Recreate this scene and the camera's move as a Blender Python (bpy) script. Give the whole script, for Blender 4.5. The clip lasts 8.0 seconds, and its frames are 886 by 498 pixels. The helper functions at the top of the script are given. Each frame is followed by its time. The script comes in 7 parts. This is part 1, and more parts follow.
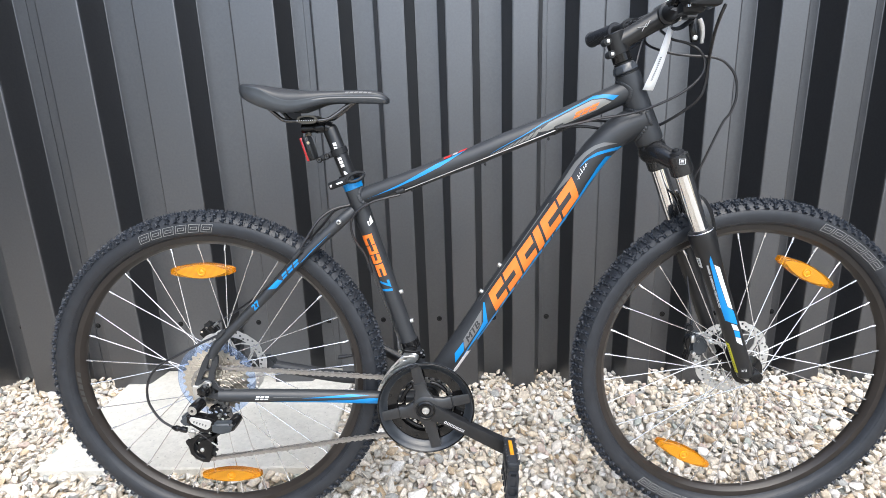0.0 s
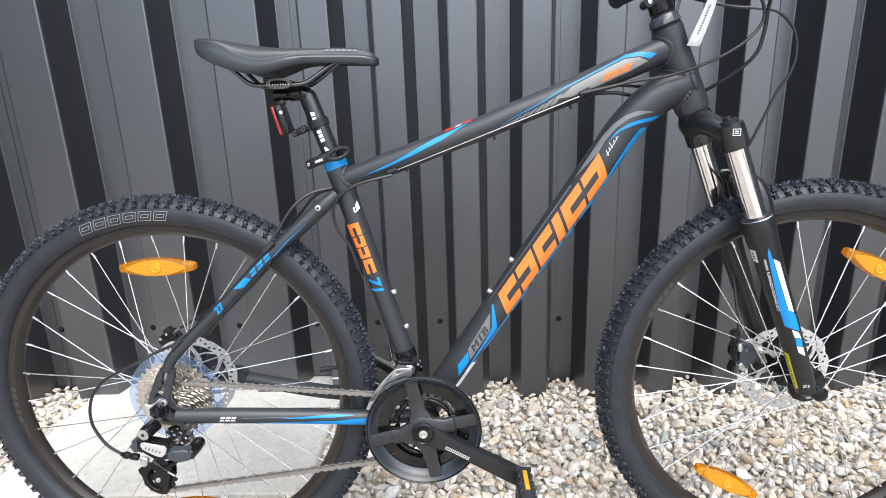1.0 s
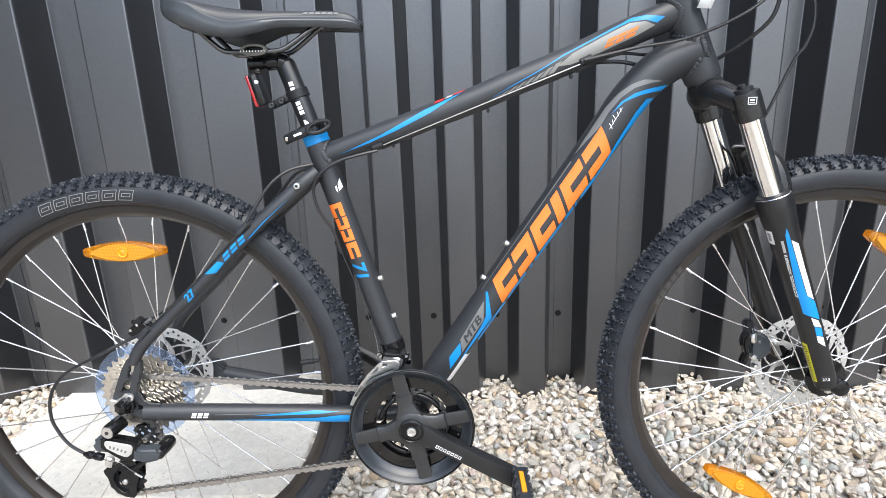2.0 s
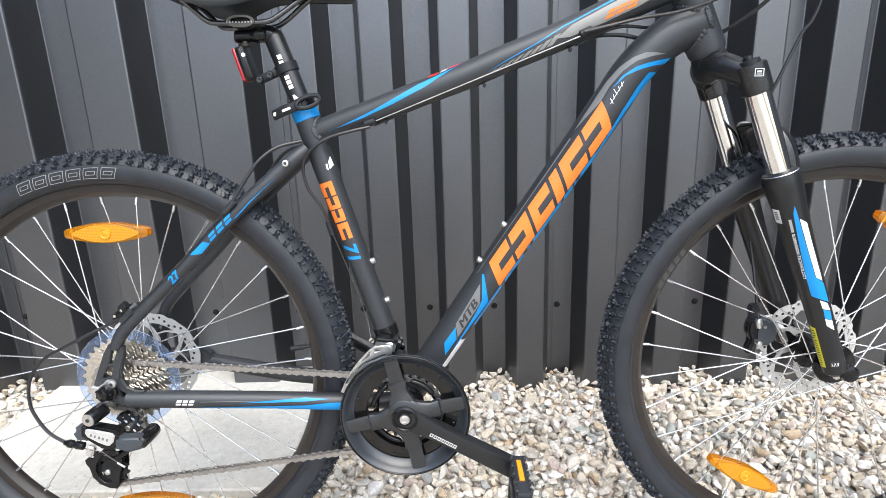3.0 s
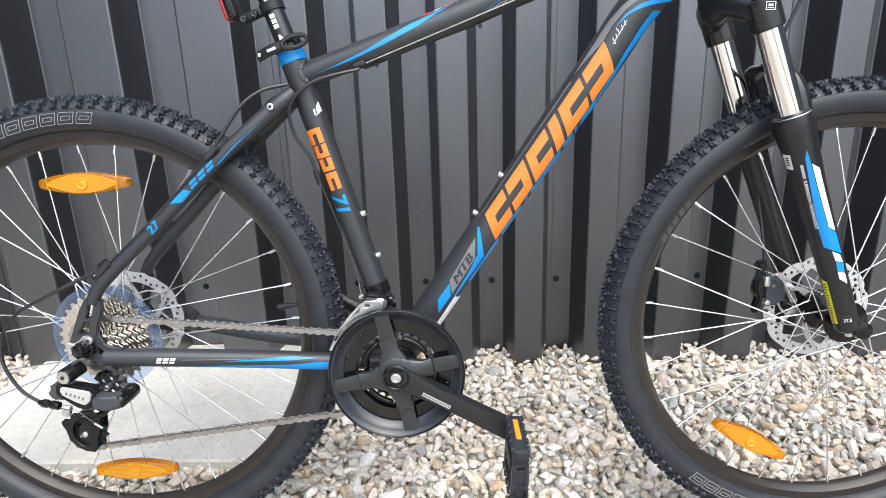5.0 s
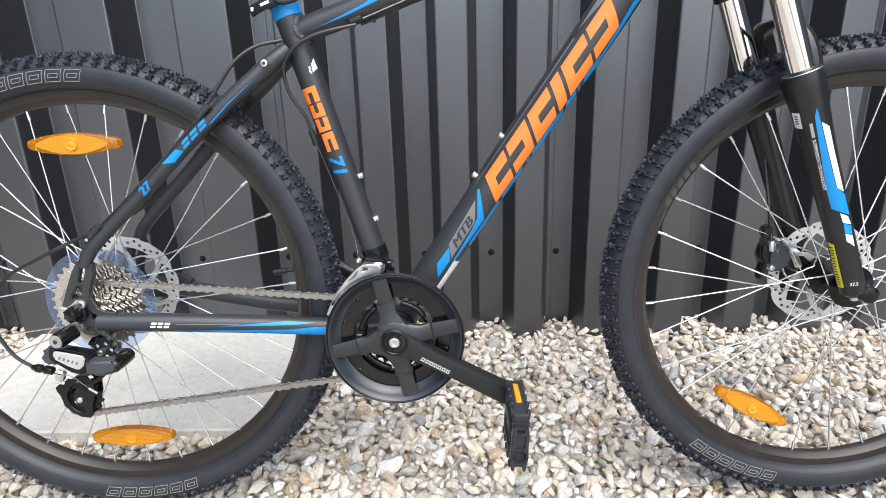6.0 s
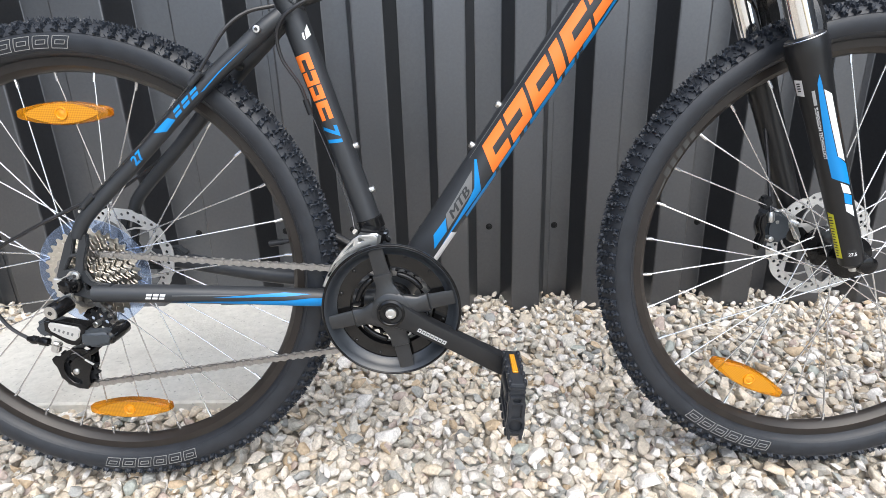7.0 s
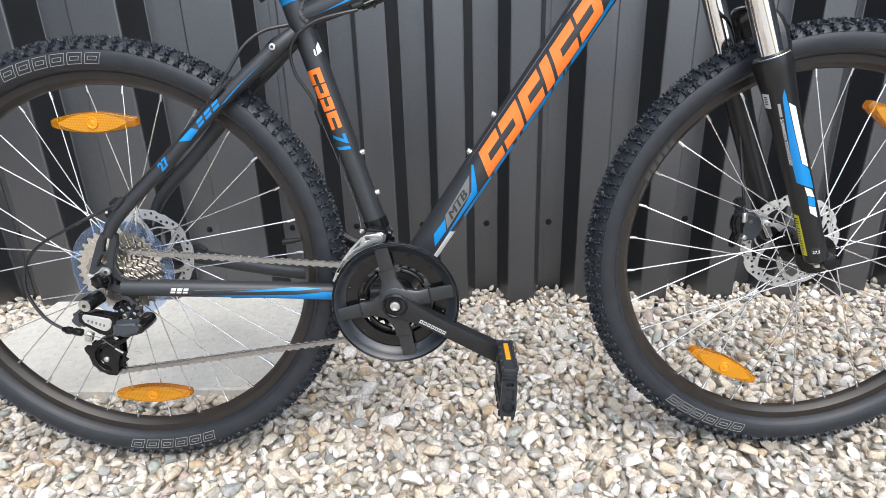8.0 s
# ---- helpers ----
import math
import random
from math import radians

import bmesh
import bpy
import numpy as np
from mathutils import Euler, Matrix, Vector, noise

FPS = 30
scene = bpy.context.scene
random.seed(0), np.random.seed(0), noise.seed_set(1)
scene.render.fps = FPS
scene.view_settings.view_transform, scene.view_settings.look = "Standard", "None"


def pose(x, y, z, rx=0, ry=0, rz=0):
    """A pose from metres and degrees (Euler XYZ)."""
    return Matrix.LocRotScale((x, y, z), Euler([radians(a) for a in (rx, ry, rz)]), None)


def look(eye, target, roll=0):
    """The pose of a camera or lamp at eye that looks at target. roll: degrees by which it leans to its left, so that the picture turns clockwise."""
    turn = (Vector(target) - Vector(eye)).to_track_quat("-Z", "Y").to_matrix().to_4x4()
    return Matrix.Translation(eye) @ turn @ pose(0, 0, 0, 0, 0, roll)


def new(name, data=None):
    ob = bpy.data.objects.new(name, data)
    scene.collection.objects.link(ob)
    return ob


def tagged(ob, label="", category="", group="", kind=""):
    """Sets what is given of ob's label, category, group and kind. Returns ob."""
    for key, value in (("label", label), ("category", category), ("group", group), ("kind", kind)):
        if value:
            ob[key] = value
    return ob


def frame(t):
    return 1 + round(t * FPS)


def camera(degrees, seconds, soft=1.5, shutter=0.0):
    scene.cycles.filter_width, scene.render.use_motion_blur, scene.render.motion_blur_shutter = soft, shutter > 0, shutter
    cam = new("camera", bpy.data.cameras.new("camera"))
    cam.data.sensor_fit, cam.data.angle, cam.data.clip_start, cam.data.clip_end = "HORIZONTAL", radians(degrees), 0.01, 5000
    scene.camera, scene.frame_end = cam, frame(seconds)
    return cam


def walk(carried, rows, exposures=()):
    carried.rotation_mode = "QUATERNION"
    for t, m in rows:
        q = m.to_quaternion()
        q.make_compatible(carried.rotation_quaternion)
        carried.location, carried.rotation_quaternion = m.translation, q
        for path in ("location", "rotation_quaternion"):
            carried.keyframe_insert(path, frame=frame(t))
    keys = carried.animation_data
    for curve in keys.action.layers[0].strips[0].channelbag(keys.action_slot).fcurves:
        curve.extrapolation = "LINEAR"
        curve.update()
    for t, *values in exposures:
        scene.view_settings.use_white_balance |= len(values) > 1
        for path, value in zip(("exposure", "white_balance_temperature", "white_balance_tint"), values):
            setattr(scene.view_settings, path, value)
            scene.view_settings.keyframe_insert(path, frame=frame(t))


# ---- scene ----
cam = camera(75.1, 8.0, soft=0.6)
PATH = [
    (0, (0.0849, -1.1071, 0.9226), (0.0194, 0.8151, 0.3734), -1.96),
    (0.5, (0.0784, -1.0107, 0.8976), (0.0118, 0.9106, 0.3473), -2.06),
    (1, (0.0785, -0.9287, 0.8587), (0.0099, 0.9928, 0.3065), -2.06),
    (1.5, (0.0839, -0.8893, 0.8315), (0.0164, 1.033, 0.2833), -2.06),
    (3, (0.0936, -0.8441, 0.7705), (0.0332, 1.0808, 0.2293), -1.97),
    (3.5, (0.0953, -0.8404, 0.7556), (0.034, 1.0863, 0.2196), -1.97),
    (4, (0.0979, -0.8353, 0.7358), (0.0367, 1.0921, 0.2038), -1.87),
    (4.5, (0.0994, -0.8282, 0.7131), (0.0402, 1.0984, 0.178), -1.87),
    (6, (0.0974, -0.8147, 0.6647), (0.0416, 1.0895, 0.0563), -1.79),
    (6.5, (0.1001, -0.8101, 0.6519), (0.0445, 1.0812, 0.0038), -1.8),
    (7, (0.1001, -0.8121, 0.6528), (0.0469, 1.0677, -0.027), -1.81),
    (7.5, (0.1005, -0.8379, 0.6685), (0.0488, 1.0349, -0.0307), -1.72),
    (8, (0.1018, -0.8789, 0.6854), (0.0501, 0.9931, -0.0178), -1.82),
]
walk(cam, [(t, look(eye, target, roll)) for t, eye, target, roll in PATH], exposures=[(0, 1.22, 6000, 6), (3, 1.30, 6030, 6), (6, 1.13, 6040, 6), (7, 0.98, 6030, 6), (8, 0.91, 6020, 6)])

# ---- light: an overcast sky ----
world = bpy.data.worlds.new("overcast_sky")
scene.world = world
world.use_nodes = True
wn = world.node_tree.nodes
sky = wn.new("ShaderNodeTexSky")
sky.sky_type, sky.sun_disc = "NISHITA", False
sky.sun_elevation, sky.sun_rotation = radians(59), radians(160)
sky.air_density, sky.dust_density, sky.ozone_density = 1.0, 4.0, 0.6
world.node_tree.links.new(sky.outputs["Color"], wn["Background"].inputs["Color"])
wn["Background"].inputs["Strength"].default_value = 0.15
sun_data = bpy.data.lights.new("cloudy_sun", "SUN")
sun_data.energy, sun_data.angle, sun_data.color = 1.08, radians(70), (1.0, 0.96, 0.9)
sun = new("cloudy_sun", sun_data)
sun.matrix_world = look((0.8, -1.8, 3.3), (0, 0, 0))


# ---- materials ----
def material(name, color, rough=0.5, metal=0.0, coat=0.0, vary=0.0, scale=60.0, bump=0.0, bump_scale=400.0, spec=0.5, rough_vary=0.0):
    """A painted, plastic or metal surface with a little grain and wear at two scales."""
    m = bpy.data.materials.new(name)
    m.use_nodes = True
    n, k = m.node_tree.nodes, m.node_tree.links
    p = n["Principled BSDF"]
    p.inputs["Base Color"].default_value = (*color, 1)
    p.inputs["Roughness"].default_value = rough
    p.inputs["Metallic"].default_value = metal
    p.inputs["Coat Weight"].default_value = coat
    p.inputs["Coat Roughness"].default_value = 0.1
    p.inputs["Specular IOR Level"].default_value = spec
    co = n.new("ShaderNodeTexCoord")
    if vary or rough_vary:
        a = n.new("ShaderNodeTexNoise")
        a.inputs["Scale"].default_value, a.inputs["Detail"].default_value, a.inputs["Roughness"].default_value = scale, 8, 0.65
        k.new(co.outputs["Object"], a.inputs["Vector"])
        r = n.new("ShaderNodeMapRange")
        r.inputs["From Min"].default_value, r.inputs["From Max"].default_value = 0.3, 0.7
        r.inputs["To Min"].default_value, r.inputs["To Max"].default_value = 1 - vary, 1 + vary
        k.new(a.outputs["Fac"], r.inputs["Value"])
        mix = n.new("ShaderNodeVectorMath")
        mix.operation = "SCALE"
        mix.inputs[0].default_value = color
        k.new(r.outputs["Result"], mix.inputs["Scale"])
        k.new(mix.outputs["Vector"], p.inputs["Base Color"])
        if rough_vary:
            q = n.new("ShaderNodeMapRange")
            q.inputs["From Min"].default_value, q.inputs["From Max"].default_value = 0.3, 0.7
            q.inputs["To Min"].default_value, q.inputs["To Max"].default_value = rough - rough_vary, rough + rough_vary
            k.new(a.outputs["Fac"], q.inputs["Value"])
            k.new(q.outputs["Result"], p.inputs["Roughness"])
    if bump:
        b = n.new("ShaderNodeTexNoise")
        b.inputs["Scale"].default_value, b.inputs["Detail"].default_value = bump_scale, 4
        k.new(co.outputs["Object"], b.inputs["Vector"])
        u = n.new("ShaderNodeBump")
        u.inputs["Strength"].default_value, u.inputs["Distance"].default_value = bump, 0.001
        k.new(b.outputs["Fac"], u.inputs["Height"])
        k.new(u.outputs["Normal"], p.inputs["Normal"])
    return m


def stone_material(name, per_object):
    """Pebbles: each one takes its own colour out of a range, with veins and a dusty grain."""
    m = bpy.data.materials.new(name)
    m.use_nodes = True
    n, k = m.node_tree.nodes, m.node_tree.links
    p = n["Principled BSDF"]
    if per_object:
        rnd = n.new("ShaderNodeObjectInfo").outputs["Random"]
    else:
        rnd = n.new("ShaderNodeNewGeometry").outputs["Random Per Island"]
    ramp = n.new("ShaderNodeValToRGB")
    ramp.color_ramp.interpolation = "CONSTANT"
    tones = [(0.0, (0.679, 0.610, 0.518)), (0.11, (0.784, 0.744, 0.690)), (0.22, (0.552, 0.486, 0.394)), (0.33, (0.695, 0.616, 0.507)), (0.43, (0.455, 0.427, 0.369)),
             (0.52, (0.731, 0.697, 0.654)), (0.61, (0.593, 0.558, 0.497)), (0.70, (0.509, 0.397, 0.269)), (0.755, (0.688, 0.633, 0.555)), (0.83, (0.349, 0.350, 0.333)),
             (0.89, (0.637, 0.542, 0.415)), (0.945, (0.483, 0.396, 0.348)), (0.975, (0.381, 0.402, 0.364))]
    e = ramp.color_ramp.elements
    e[0].color = (*tones[0][1], 1)
    e[1].position, e[1].color = tones[1][0], (*tones[1][1], 1)
    for at, c in tones[2:]:
        e.new(at).color = (*c, 1)
    k.new(rnd, ramp.inputs["Fac"])
    co = n.new("ShaderNodeTexCoord")
    a = n.new("ShaderNodeTexNoise")
    a.inputs["Scale"].default_value, a.inputs["Detail"].default_value, a.inputs["Roughness"].default_value = (2.2 if per_object else 180), 10, 0.70
    a.noise_dimensions = "4D"
    k.new(co.outputs["Object"], a.inputs["Vector"])
    far = n.new("ShaderNodeMath")
    far.operation, far.inputs[1].default_value = "MULTIPLY", 50.0
    k.new(rnd, far.inputs[0])
    k.new(far.outputs[0], a.inputs["W"])
    r = n.new("ShaderNodeMapRange")
    r.inputs["From Min"].default_value, r.inputs["From Max"].default_value = 0.28, 0.72
    r.inputs["To Min"].default_value, r.inputs["To Max"].default_value = 0.56, 1.30
    k.new(a.outputs["Fac"], r.inputs["Value"])
    mix = n.new("ShaderNodeVectorMath")
    mix.operation = "SCALE"
    k.new(ramp.outputs["Color"], mix.inputs[0])
    k.new(r.outputs["Result"], mix.inputs["Scale"])
    k.new(mix.outputs["Vector"], p.inputs["Base Color"])
    p.inputs["Roughness"].default_value = 0.72
    u = n.new("ShaderNodeBump")
    u.inputs["Strength"].default_value, u.inputs["Distance"].default_value = 0.70, 0.0022
    k.new(a.outputs["Fac"], u.inputs["Height"])
    k.new(u.outputs["Normal"], p.inputs["Normal"])
    return m


M_WALL = material("anthracite_coated_steel", (0.168, 0.173, 0.184), 0.42, metal=0.98, vary=0.07, scale=160, bump=0.10, bump_scale=900, rough_vary=0.02)
M_SIDE = material("unseen_wall_dark", (0.105, 0.102, 0.098), 0.8, vary=0.2, scale=6, bump=0.3, bump_scale=60)
M_SCREW = material("painted_screw", (0.010, 0.0105, 0.011), 0.5, spec=0.25)
M_OUTLINE = material("grey_outline_print", (0.27, 0.27, 0.265), 0.5)
M_PANEL = material("warm_grey_panel", (0.235, 0.235, 0.22), 0.42)
M_DIM = material("dim_grey_print", (0.042, 0.041, 0.039), 0.5)
M_SLAB = material("pale_concrete", (0.570, 0.553, 0.507), 0.85, vary=0.12, scale=70, bump=0.5, bump_scale=220)
# small pits and dark specks in the concrete
_n, _k = M_SLAB.node_tree.nodes, M_SLAB.node_tree.links
_p = _n["Principled BSDF"]
_was = _p.inputs["Base Color"].links[0].from_socket
_co = _n.new("ShaderNodeTexCoord")
_s = _n.new("ShaderNodeTexNoise")
_s.inputs["Scale"].default_value, _s.inputs["Detail"].default_value = 130, 3
_k.new(_co.outputs["Object"], _s.inputs["Vector"])
_w = _n.new("ShaderNodeTexNoise")
_w.inputs["Scale"].default_value, _w.inputs["Detail"].default_value = 5, 5
_k.new(_co.outputs["Object"], _w.inputs["Vector"])
_fac = []
for _src, _lo, _hi, _to in ((_s, 0.64, 0.72, 0.62), (_w, 0.50, 0.75, 0.84)):
    _m = _n.new("ShaderNodeMapRange")
    _m.inputs["From Min"].default_value, _m.inputs["From Max"].default_value = _lo, _hi
    _m.inputs["To Min"].default_value, _m.inputs["To Max"].default_value = 1.0, _to
    _k.new(_src.outputs["Fac"], _m.inputs["Value"])
    _x = _n.new("ShaderNodeVectorMath")
    _x.operation = "SCALE"
    _k.new(_was, _x.inputs[0])
    _k.new(_m.outputs["Result"], _x.inputs["Scale"])
    _was = _x.outputs["Vector"]
_k.new(_was, _p.inputs["Base Color"])
M_SOIL = material("gravel_bed", (0.47, 0.44, 0.385), 0.95, vary=0.4, scale=70, bump=1.0, bump_scale=90)
M_STONE = stone_material("pebble_mix", False)
M_PEBBLE = stone_material("pebble_single", True)
M_FORK = material("satin_black_paint", (0.0125, 0.0130, 0.0142), 0.31, spec=0.5, vary=0.12, scale=40, bump=0.06, bump_scale=1500)
M_FRAME = material("matt_black_paint", (0.0275, 0.0300, 0.0340), 0.40, spec=0.53, vary=0.08, scale=40, bump=0.08, bump_scale=1500)
M_CROWN = material("gloss_black_casting", (0.0150, 0.0152, 0.0158), 0.26, spec=0.55, vary=0.15, scale=40, bump=0.08, bump_scale=900)
M_GLOSSB = material("gloss_black", (0.0085, 0.0085, 0.0090), 0.15, spec=0.34, vary=0.1)
M_PLASTIC = material("black_plastic", (0.015, 0.016, 0.018), 0.40, spec=0.32, vary=0.15, scale=80, bump=0.15, bump_scale=1200)
M_GREYPL = material("dark_grey_plastic", (0.07, 0.075, 0.082), 0.38, vary=0.1, scale=80)
M_PEDAL = material("pedal_plastic", (0.021, 0.0235, 0.0285), 0.40, spec=0.48, vary=0.15, scale=80, bump=0.15, bump_scale=1200)
M_SPIDER = material("satin_black_alloy", (0.0225, 0.0235, 0.0255), 0.29, spec=0.60, vary=0.12, scale=90, bump=0.1, bump_scale=900)
M_RING = material("blackened_ring", (0.0075, 0.0073, 0.0073), 0.11, spec=0.55, vary=0.2, scale=70)
M_COVER = material("satin_grey_plastic", (0.050, 0.056, 0.064), 0.25, spec=0.6)
M_LINKEND = material("slate_plastic", (0.045, 0.052, 0.060), 0.34, vary=0.1, scale=90)
M_GUARD = material("chain_guard_plastic", (0.0275, 0.0315, 0.0375), 0.29, spec=0.58, vary=0.12, scale=90, bump=0.1, bump_scale=900)
M_RUBBER = material("tyre_rubber", (0.0210, 0.0236, 0.0290), 0.46, spec=0.45, vary=0.25, scale=45, bump=0.14, bump_scale=700, rough_vary=0.06)
M_KNOB = material("tread_rubber", (0.0215, 0.0262, 0.0355), 0.47, spec=0.45, vary=0.35, scale=90, bump=0.3, bump_scale=600)
M_RIM = material("black_rim", (0.024, 0.020, 0.0175), 0.36, spec=0.4, vary=0.15, scale=30)
M_CHROME = material("chrome", (0.86, 0.85, 0.83), 0.07, metal=1.0)
M_STEEL = material("spoke_steel", (0.82, 0.82, 0.82), 0.24, metal=0.85)
M_ALU = material("silver_alloy", (0.75, 0.75, 0.74), 0.33, metal=1.0, vary=0.08, scale=120)
M_COG = material("nickel_cog", (0.74, 0.70, 0.63), 0.28, metal=1.0, vary=0.14, scale=150)
M_CHAIN = material("brown_steel_chain", (0.45, 0.435, 0.42), 0.36, metal=1.0, vary=0.15, scale=200)
M_ORANGE = material("orange_decal", (0.90, 0.205, 0.028), 0.42, vary=0.03, scale=30)
M_BLUE = material("blue_decal", (0.012, 0.235, 0.60), 0.38, vary=0.03, scale=30)
M_WHITE = material("white_decal", (0.82, 0.82, 0.82), 0.45)
M_GREY = material("grey_decal", (0.16, 0.164, 0.164), 0.4)
M_PRINT = material("grey_saddle_print", (0.13, 0.135, 0.14), 0.45)
M_CLAMP = material("bronze_grey_clamp", (0.09, 0.082, 0.068), 0.35, metal=0.6, vary=0.1)
M_RAIL = material("dark_steel_rail", (0.11, 0.11, 0.112), 0.25, metal=0.9)
M_ROTOR = material("brushed_rotor_steel", (0.66, 0.655, 0.64), 0.40, metal=0.6, vary=0.05, scale=200)
M_LETTER = material("off_white_print", (0.62, 0.62, 0.62), 0.5)
M_LGREY = material("pale_grey_line", (0.42, 0.42, 0.42), 0.5)
M_YELLOW = material("yellow_label", (0.72, 0.68, 0.03), 0.45)
M_RED = material("red_lens", (0.36, 0.008, 0.012), 0.15, coat=0.5)
M_REDDECAL = material("red_decal", (0.6, 0.02, 0.02), 0.4)
M_AMBER = material("amber_reflector", (0.78, 0.30, 0.008), 0.25, coat=0.25, vary=0.16, scale=260, bump=0.5, bump_scale=500)
M_PRISM = material("amber_prism_lens", (0.90, 0.33, 0.012), 0.30, coat=0.15)
_n, _k = M_PRISM.node_tree.nodes, M_PRISM.node_tree.links
_v = _n.new("ShaderNodeTexVoronoi")
_v.inputs["Scale"].default_value, _v.inputs["Randomness"].default_value = 430, 0.0
_k.new(_n.new("ShaderNodeTexCoord").outputs["Object"], _v.inputs["Vector"])
_r = _n.new("ShaderNodeValToRGB")
_r.color_ramp.elements[0].color, _r.color_ramp.elements[1].color = (0.93, 0.46, 0.012, 1), (0.38, 0.125, 0.003, 1)
_r.color_ramp.elements[1].position = 0.75
_k.new(_v.outputs["Distance"], _r.inputs["Fac"])
_k.new(_r.outputs["Color"], _n["Principled BSDF"].inputs["Base Color"])
_b = _n.new("ShaderNodeBump")
_b.inputs["Strength"].default_value, _b.inputs["Distance"].default_value = 0.5, 0.0006
_k.new(_v.outputs["Distance"], _b.inputs["Height"])
_k.new(_b.outputs["Normal"], _n["Principled BSDF"].inputs["Normal"])
M_AMBERCLEAR = material("clear_amber_plastic", (1.0, 0.43, 0.006), 0.12, coat=0.1)
M_AMBERCLEAR.node_tree.nodes["Principled BSDF"].inputs["Transmission Weight"].default_value = 0.78
M_PAPER = material("white_card", (0.85, 0.85, 0.84), 0.6)
M_INK = material("printed_ink", (0.03, 0.03, 0.03), 0.6)
M_SADDLE = material("saddle_cover", (0.026, 0.028, 0.032), 0.36, vary=0.12, scale=60, bump=0.16, bump_scale=1800)
M_SADDLE2 = material("saddle_side_panel", (0.050, 0.056, 0.064), 0.30, vary=0.08, scale=60)
M_CABLE = material("cable_housing", (0.02, 0.02, 0.022), 0.3)
M_GLASS = bpy.data.materials.new("clear_blue_plastic")
M_GLASS.use_nodes = True
_g = M_GLASS.node_tree.nodes["Principled BSDF"]
_g.inputs["Base Color"].default_value = (0.62, 0.74, 0.97, 1)
_g.inputs["Roughness"].default_value = 0.10
_g.inputs["Transmission Weight"].default_value = 0.93
_g.inputs["IOR"].default_value = 1.25


# ---- shaping helpers ----
def part(name, bm, mat, parent=None, label="", smooth=True):
    me = bpy.data.meshes.new(name)
    bmesh.ops.recalc_face_normals(bm, faces=bm.faces)
    bm.to_mesh(me)
    bm.free()
    me.materials.append(mat)
    if smooth:
        me.polygons.foreach_set("use_smooth", [True] * len(me.polygons))
        me.set_sharp_from_angle(angle=radians(38))
    ob = new(name, me)
    ob.parent = parent
    return tagged(ob, label)


def again(ob, m=None, parent=None):
    """Another object on the same mesh."""
    o = new(ob.name.split(".")[0], ob.data)
    o.parent = parent or ob.parent
    if m is not None:
        o.matrix_basis = m
    return o


def join(bm, other, m=None):
    """Adds the bmesh other to bm."""
    if m is not None:
        bmesh.ops.transform(other, matrix=m, verts=other.verts)
    me = bpy.data.meshes.new("join")
    other.to_mesh(me)
    other.free()
    bm.from_mesh(me)
    bpy.data.meshes.remove(me)
    return bm


def box(cx, cy, cz, sx, sy, sz, bevel=0.0, seg=1, m=None, bm=None):
    b = bmesh.new()
    bmesh.ops.create_cube(b, size=1, matrix=Matrix.Diagonal((sx, sy, sz, 1)))
    if bevel:
        bmesh.ops.bevel(b, geom=b.edges[:], offset=bevel, segments=seg, affect="EDGES", profile=0.5)
    bmesh.ops.transform(b, matrix=Matrix.Translation((cx, cy, cz)) @ (m or Matrix()), verts=b.verts)
    return join(bm, b) if bm else b


def smooth_line(points, k=8):
    """Catmull-Rom through the points."""
    p = [Vector(q) for q in points]
    p = [2 * p[0] - p[1]] + p + [2 * p[-1] - p[-2]]
    out = []
    for i in range(1, len(p) - 2):
        for j in range(k):
            t = j / k
            out.append(0.5 * (2 * p[i] + (p[i + 1] - p[i - 1]) * t + (2 * p[i - 1] - 5 * p[i] + 4 * p[i + 1] - p[i + 2]) * t * t
                              + (3 * p[i] - p[i - 1] - 3 * p[i + 1] + p[i + 2]) * t ** 3))
    return out + [p[-2]]


def sweep(points, radius, n=14, cap=True, bm=None, flat=None, up=None):
    """A tube along the points. radius: a number or one for each point; flat: widths across, along the second axis, over the radius."""
    bm = bm or bmesh.new()
    p = [Vector(q) for q in points]
    rad = radius if isinstance(radius, (list, tuple)) else [radius] * len(p)
    t0 = (p[1] - p[0]).normalized()
    side = Vector(up) if up else t0.orthogonal()
    rings = []
    for i, c in enumerate(p):
        t = (p[min(i + 1, len(p) - 1)] - p[max(i - 1, 0)]).normalized()
        side = (side - t * side.dot(t)).normalized()
        other = t.cross(side)
        fl = flat[i] if flat else 1.0
        rings.append([bm.verts.new(c + rad[i] * (math.cos(a) * side + fl * math.sin(a) * other)) for a in (2 * math.pi * j / n for j in range(n))])
    for a, b in zip(rings, rings[1:]):
        for j in range(n):
            bm.faces.new((a[j], a[(j + 1) % n], b[(j + 1) % n], b[j]))
    if cap:
        bm.faces.new(rings[0][::-1])
        bm.faces.new(rings[-1])
    return bm


def lathe(profile, n=64, bm=None, closed=True):
    """Turns a profile of (radius, y) about the y axis."""
    bm = bm or bmesh.new()
    rings = []
    for j in range(n):
        a = 2 * math.pi * j / n
        rings.append([bm.verts.new((r * math.cos(a), y, r * math.sin(a))) for r, y in profile])
    m = len(profile)
    for j in range(n):
        a, b = rings[j], rings[(j + 1) % n]
        for i in range(m if closed else m - 1):
            bm.faces.new((a[i], b[i], b[(i + 1) % m], a[(i + 1) % m]))
    return bm


def rod(a, b, r, n=10, bm=None):
    return sweep([a, b], r, n, bm=bm)


